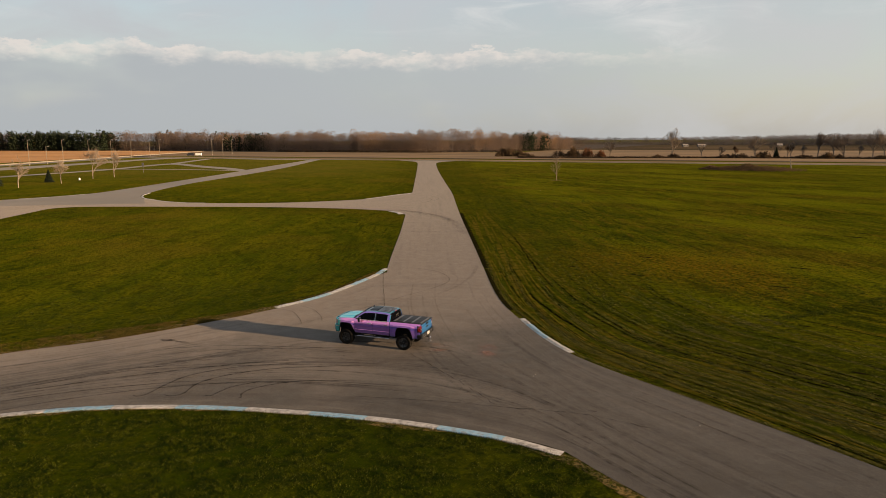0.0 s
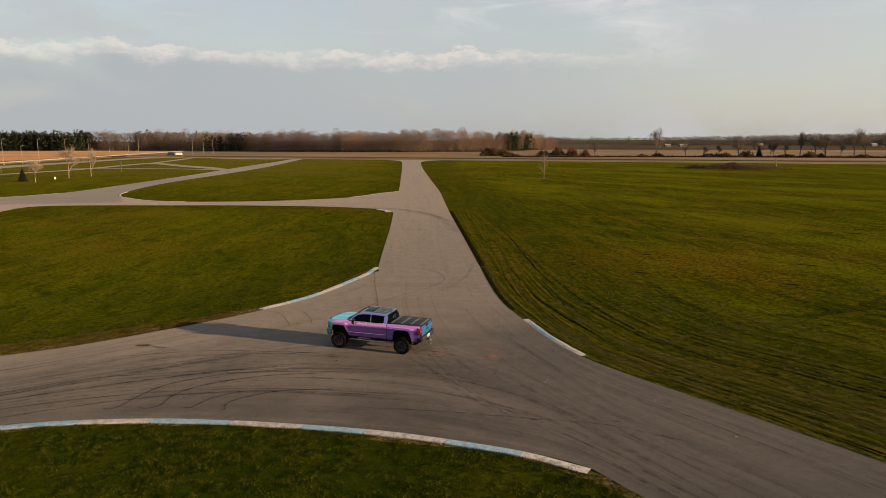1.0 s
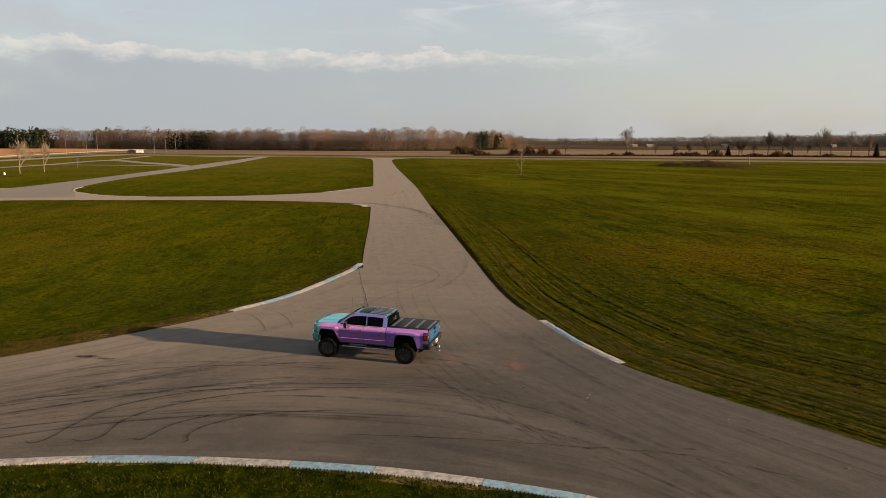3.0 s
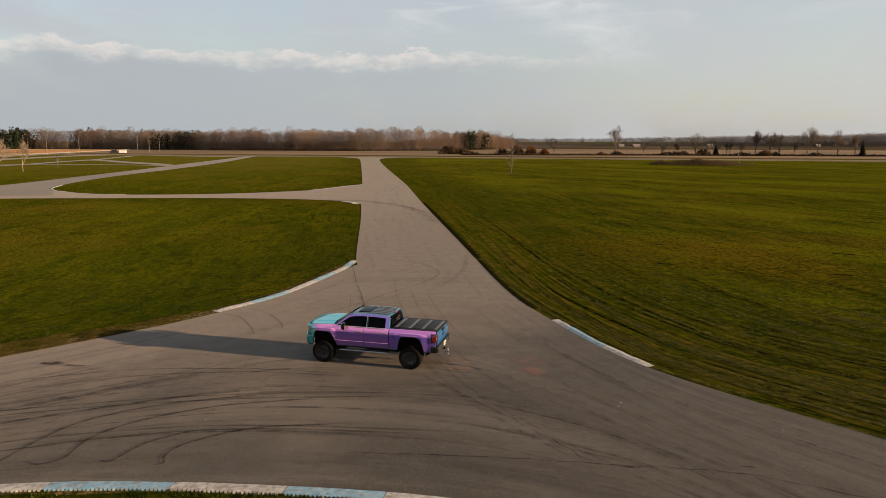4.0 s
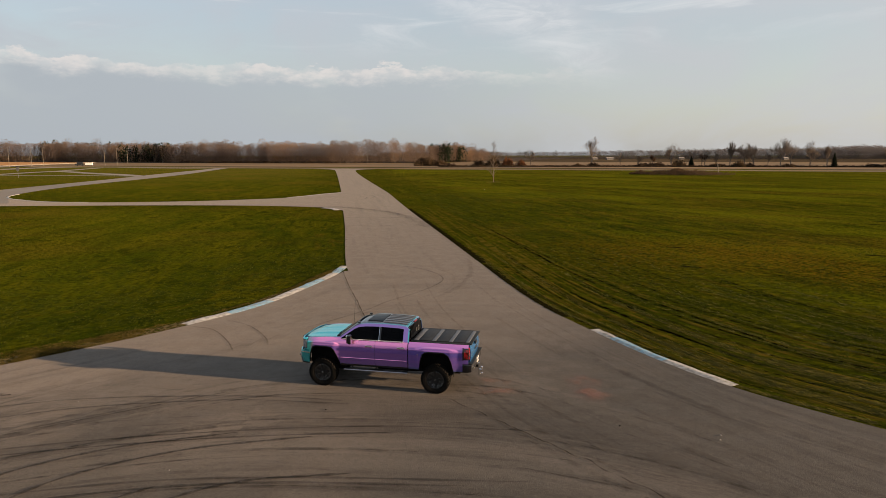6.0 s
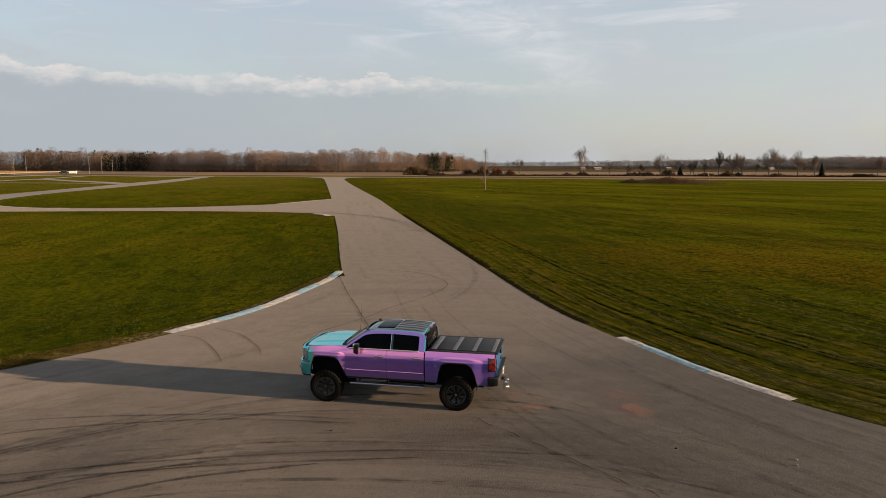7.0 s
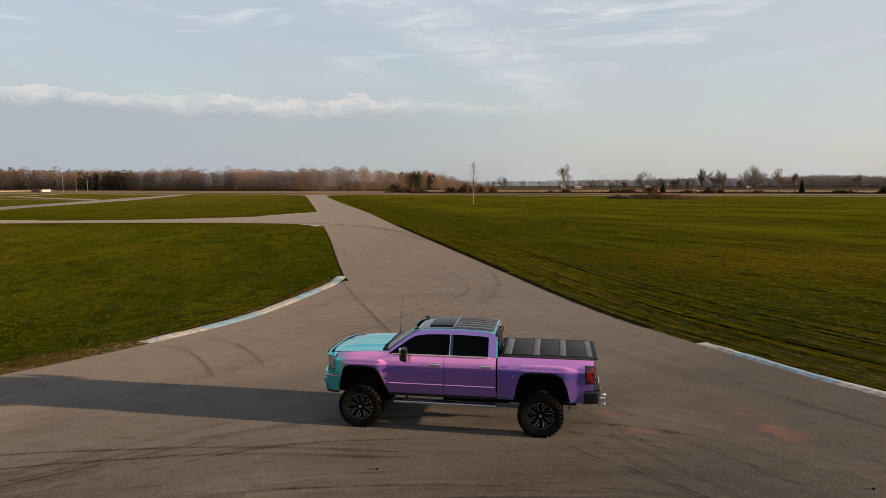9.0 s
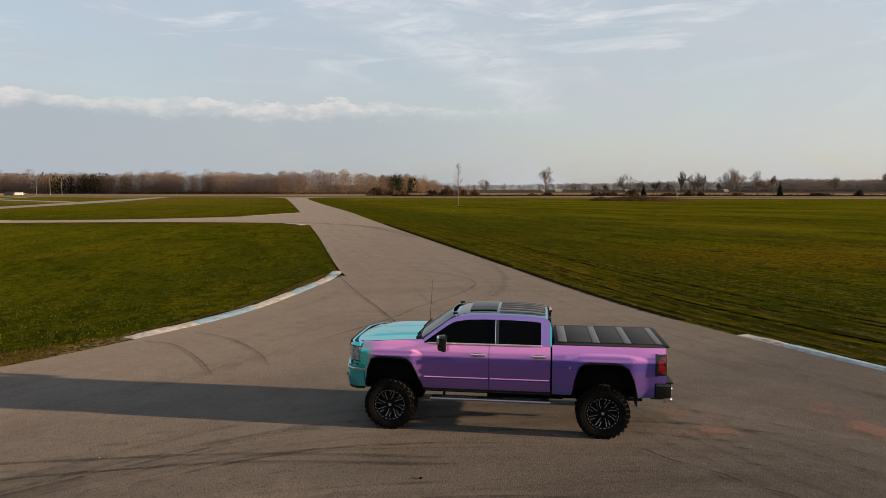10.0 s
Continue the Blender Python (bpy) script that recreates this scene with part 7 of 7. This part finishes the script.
box(bm, 0.15, 1.38, -0.24, 0.20, 0.46, 0.74, 0.08)
part("gearbox", bm, chassis_black, truck)
tube_part("spare_tyre", (-2.32, 0, 0.56), (-2.32, 0, 0.78), 0.37, 0.37, 28, tyre_black, truck, "unseen spare tyre added under the bed to block low sun")
bm = bmesh.new()
bmesh.ops.create_icosphere(bm, subdivisions=2, radius=0.17)
bmesh.ops.translate(bm, verts=bm.verts, vec=(REAR_AXLE, 0.05, HUB))
part("differential", finish(bm, 60), chassis_black, truck)
tube_part("drive_shaft", (REAR_AXLE, 0.05, HUB + 0.03), (0.6, 0.0, 0.62), 0.045, 0.045, 10, chassis_black, truck)
tube_part("exhaust", (-2.5, -0.55, 0.62), (0.4, -0.35, 0.60), 0.035, 0.035, 10, steel, truck)
tube_part("aerial", (1.42, -0.80, 1.58), (1.36, -0.81, 2.42), 0.006, 0.003, 6, satin_black, truck)
bm = bmesh.new()
bmesh.ops.create_cone(bm, cap_ends=True, segments=20, radius1=0.017, radius2=0.014, depth=0.012)
bmesh.ops.rotate(bm, verts=bm.verts, matrix=Matrix.Rotation(radians(90), 3, "X"))
bmesh.ops.translate(bm, verts=bm.verts, vec=(-1.215, side_y(-1.215, 1.20) + 0.006, 1.20))
part("fender_stud", bm, chrome, truck)


# ---- wheels ----
def revolve(profile, count=56):
    """A ring from (radius, y) points, turned about the y axis."""
    rows = []
    for i in range(count + 1):
        a = 2 * math.pi * i / count
        rows.append([(r * math.cos(a), y, r * math.sin(a)) for r, y in profile])
    return rows


def make_wheel():
    hub = bmesh.new()
    bmesh.ops.create_cone(hub, cap_ends=True, segments=32, radius1=0.255, radius2=0.255, depth=0.20)
    bmesh.ops.rotate(hub, verts=hub.verts, matrix=Matrix.Rotation(radians(90), 3, "X"))
    bmesh.ops.translate(hub, verts=hub.verts, vec=(0, -0.04, 0))
    wheel = part("wheel", finish(hub), chassis_black, truck, "black alloy wheel with milled accents and chunky tyre")
    R, w = 0.425, 0.155
    bm = grid(revolve([(0.262, -w * 0.8), (0.30, -w), (0.37, -w * 1.03), (R - 0.012, -w * 0.93), (R, -w * 0.78), (R, 0), (R, w * 0.78), (R - 0.012, w * 0.93), (0.37, w * 1.03), (0.30, w), (0.262, w * 0.8), (0.255, 0.02)]))
    # tread lugs
    for i in range(30):
        for k, (y, half, skew) in enumerate(((-0.115, 0.038, 0.3), (-0.04, 0.032, -0.25), (0.04, 0.032, 0.25), (0.115, 0.038, -0.3))):
            a = 2 * math.pi * (i + 0.5 * (k % 2)) / 30
            lug = bmesh.ops.create_cube(bm, size=1.0)["verts"]
            m = Matrix.Rotation(-a, 4, "Y") @ Matrix.Translation((R + 0.004, y, 0)) @ Matrix.Rotation(skew, 4, "X") @ Matrix.Diagonal((0.036, half * 2, 0.055, 1))
            bmesh.ops.transform(bm, matrix=m, verts=lug)
        for y in (-0.152, 0.152):
            a = 2 * math.pi * (i + 0.25) / 30
            lug = bmesh.ops.create_cube(bm, size=1.0)["verts"]
            m = Matrix.Rotation(-a, 4, "Y") @ Matrix.Translation((0.398, y, 0)) @ Matrix.Diagonal((0.05, 0.012, 0.045, 1))
            bmesh.ops.transform(bm, matrix=m, verts=lug)
    for f in bm.faces:
        f.smooth = False
    bmesh.ops.recalc_face_normals(bm, faces=bm.faces)
    part("tyre", bm, tyre_black, wheel, "chunky black off-road tyre")
    lip = outward(grid(revolve([(0.268, 0.10), (0.272, 0.128), (0.262, 0.135), (0.245, 0.120), (0.238, 0.05), (0.20, 0.03)])), (0, 1, 0))
    rim = part("rim", lip, rim_black, wheel, "gloss black alloy rim")
    for i in range(8):
        for twin in (-0.13, 0.13):
            a = 2 * math.pi * i / 8 + twin
            bm = bmesh.new()
            pts_low = [(0.05, 0.092, 0.026), (0.14, 0.088, 0.022), (0.245, 0.108, 0.018)]
            vs = []
            for r, y, half in pts_low:
                tilt = 1.1 * (r - 0.05)
                for s, d in ((-half, -0.05), (-half, 0.0), (half, 0.0), (half, -0.05)):
                    vs.append(bm.verts.new((r * math.cos(a + tilt) - s * math.sin(a + tilt), y + d, r * math.sin(a + tilt) + s * math.cos(a + tilt))))
            for k in range(2):
                for q in range(4):
                    bm.faces.new((vs[k * 4 + q], vs[k * 4 + (q + 1) % 4], vs[(k + 1) * 4 + (q + 1) % 4], vs[(k + 1) * 4 + q]))
            bmesh.ops.recalc_face_normals(bm, faces=bm.faces)
            part("spoke", bm, rim_black, wheel)
        a = 2 * math.pi * i / 8
        bm = bmesh.new()
        vs = []
        for r, y in ((0.09, 0.094), (0.16, 0.094), (0.235, 0.110)):
            tilt = 1.1 * (r - 0.05) + 0.17
            for s in (-0.0034, 0.0034):
                vs.append(bm.verts.new((r * math.cos(a + tilt) - s * math.sin(a + tilt), y, r * math.sin(a + tilt) + s * math.cos(a + tilt))))
        for r, y in ((0.155, 0.0940), (0.19, 0.099), (0.238, 0.110)):
            tilt = 1.1 * (r - 0.05) - 0.10
            for s in (-0.0028, 0.0028):
                vs.append(bm.verts.new((r * math.cos(a + tilt) - s * math.sin(a + tilt), y, r * math.sin(a + tilt) + s * math.cos(a + tilt))))
        for k in (0, 1, 3, 4):
            bm.faces.new((vs[k * 2], vs[k * 2 + 1], vs[k * 2 + 3], vs[k * 2 + 2]))
        out = bmesh.ops.extrude_face_region(bm, geom=bm.faces[:])
        bmesh.ops.translate(bm, verts=[v for v in out["geom"] if isinstance(v, bmesh.types.BMVert)], vec=(0, -0.006, 0))
        bmesh.ops.recalc_face_normals(bm, faces=bm.faces)
        part("milled_accent", bm, milled, wheel)
    shared = None
    for i in range(24):
        a = 2 * math.pi * i / 24
        if shared is None:
            bm = box(bmesh.new(), -0.0042, 0.0042, -0.003, 0.003, -0.016, 0.016, 0.001)
            shared = part("rim_dash", bm, milled, wheel)
            ob = shared
        else:
            ob = new("rim_dash", shared.data)
            ob.parent = wheel
        ob.matrix_local = Matrix.Rotation(-a, 4, "Y") @ Matrix.Translation((0.257, 0.136, 0))
    bm = bmesh.new()
    bmesh.ops.create_cone(bm, cap_ends=True, segments=24, radius1=0.055, radius2=0.048, depth=0.05)
    bmesh.ops.rotate(bm, verts=bm.verts, matrix=Matrix.Rotation(radians(-90), 3, "X"))
    bmesh.ops.translate(bm, verts=bm.verts, vec=(0, 0.105, 0))
    part("hub_cap", finish(bm), rim_black, wheel)
    bm = bmesh.new()
    bmesh.ops.create_cone(bm, cap_ends=True, segments=6, radius1=0.032, radius2=0.024, depth=0.014)
    bmesh.ops.rotate(bm, verts=bm.verts, matrix=Matrix.Rotation(radians(-90), 3, "X"))
    bmesh.ops.translate(bm, verts=bm.verts, vec=(0, 0.133, 0))
    part("hub_badge", bm, milled, wheel, "plain silver hub badge")
    return wheel


wheel = make_wheel()
wheel.location = (FRONT_AXLE, 0.87, HUB - 0.02)
copy_thing(wheel, pose(REAR_AXLE, 0.87, HUB - 0.02, 0, 37, 0))
copy_thing(wheel, pose(FRONT_AXLE, -0.87, HUB - 0.02, 0, 0, 180))
copy_thing(wheel, pose(REAR_AXLE, -0.87, HUB - 0.02, 0, 20, 180))
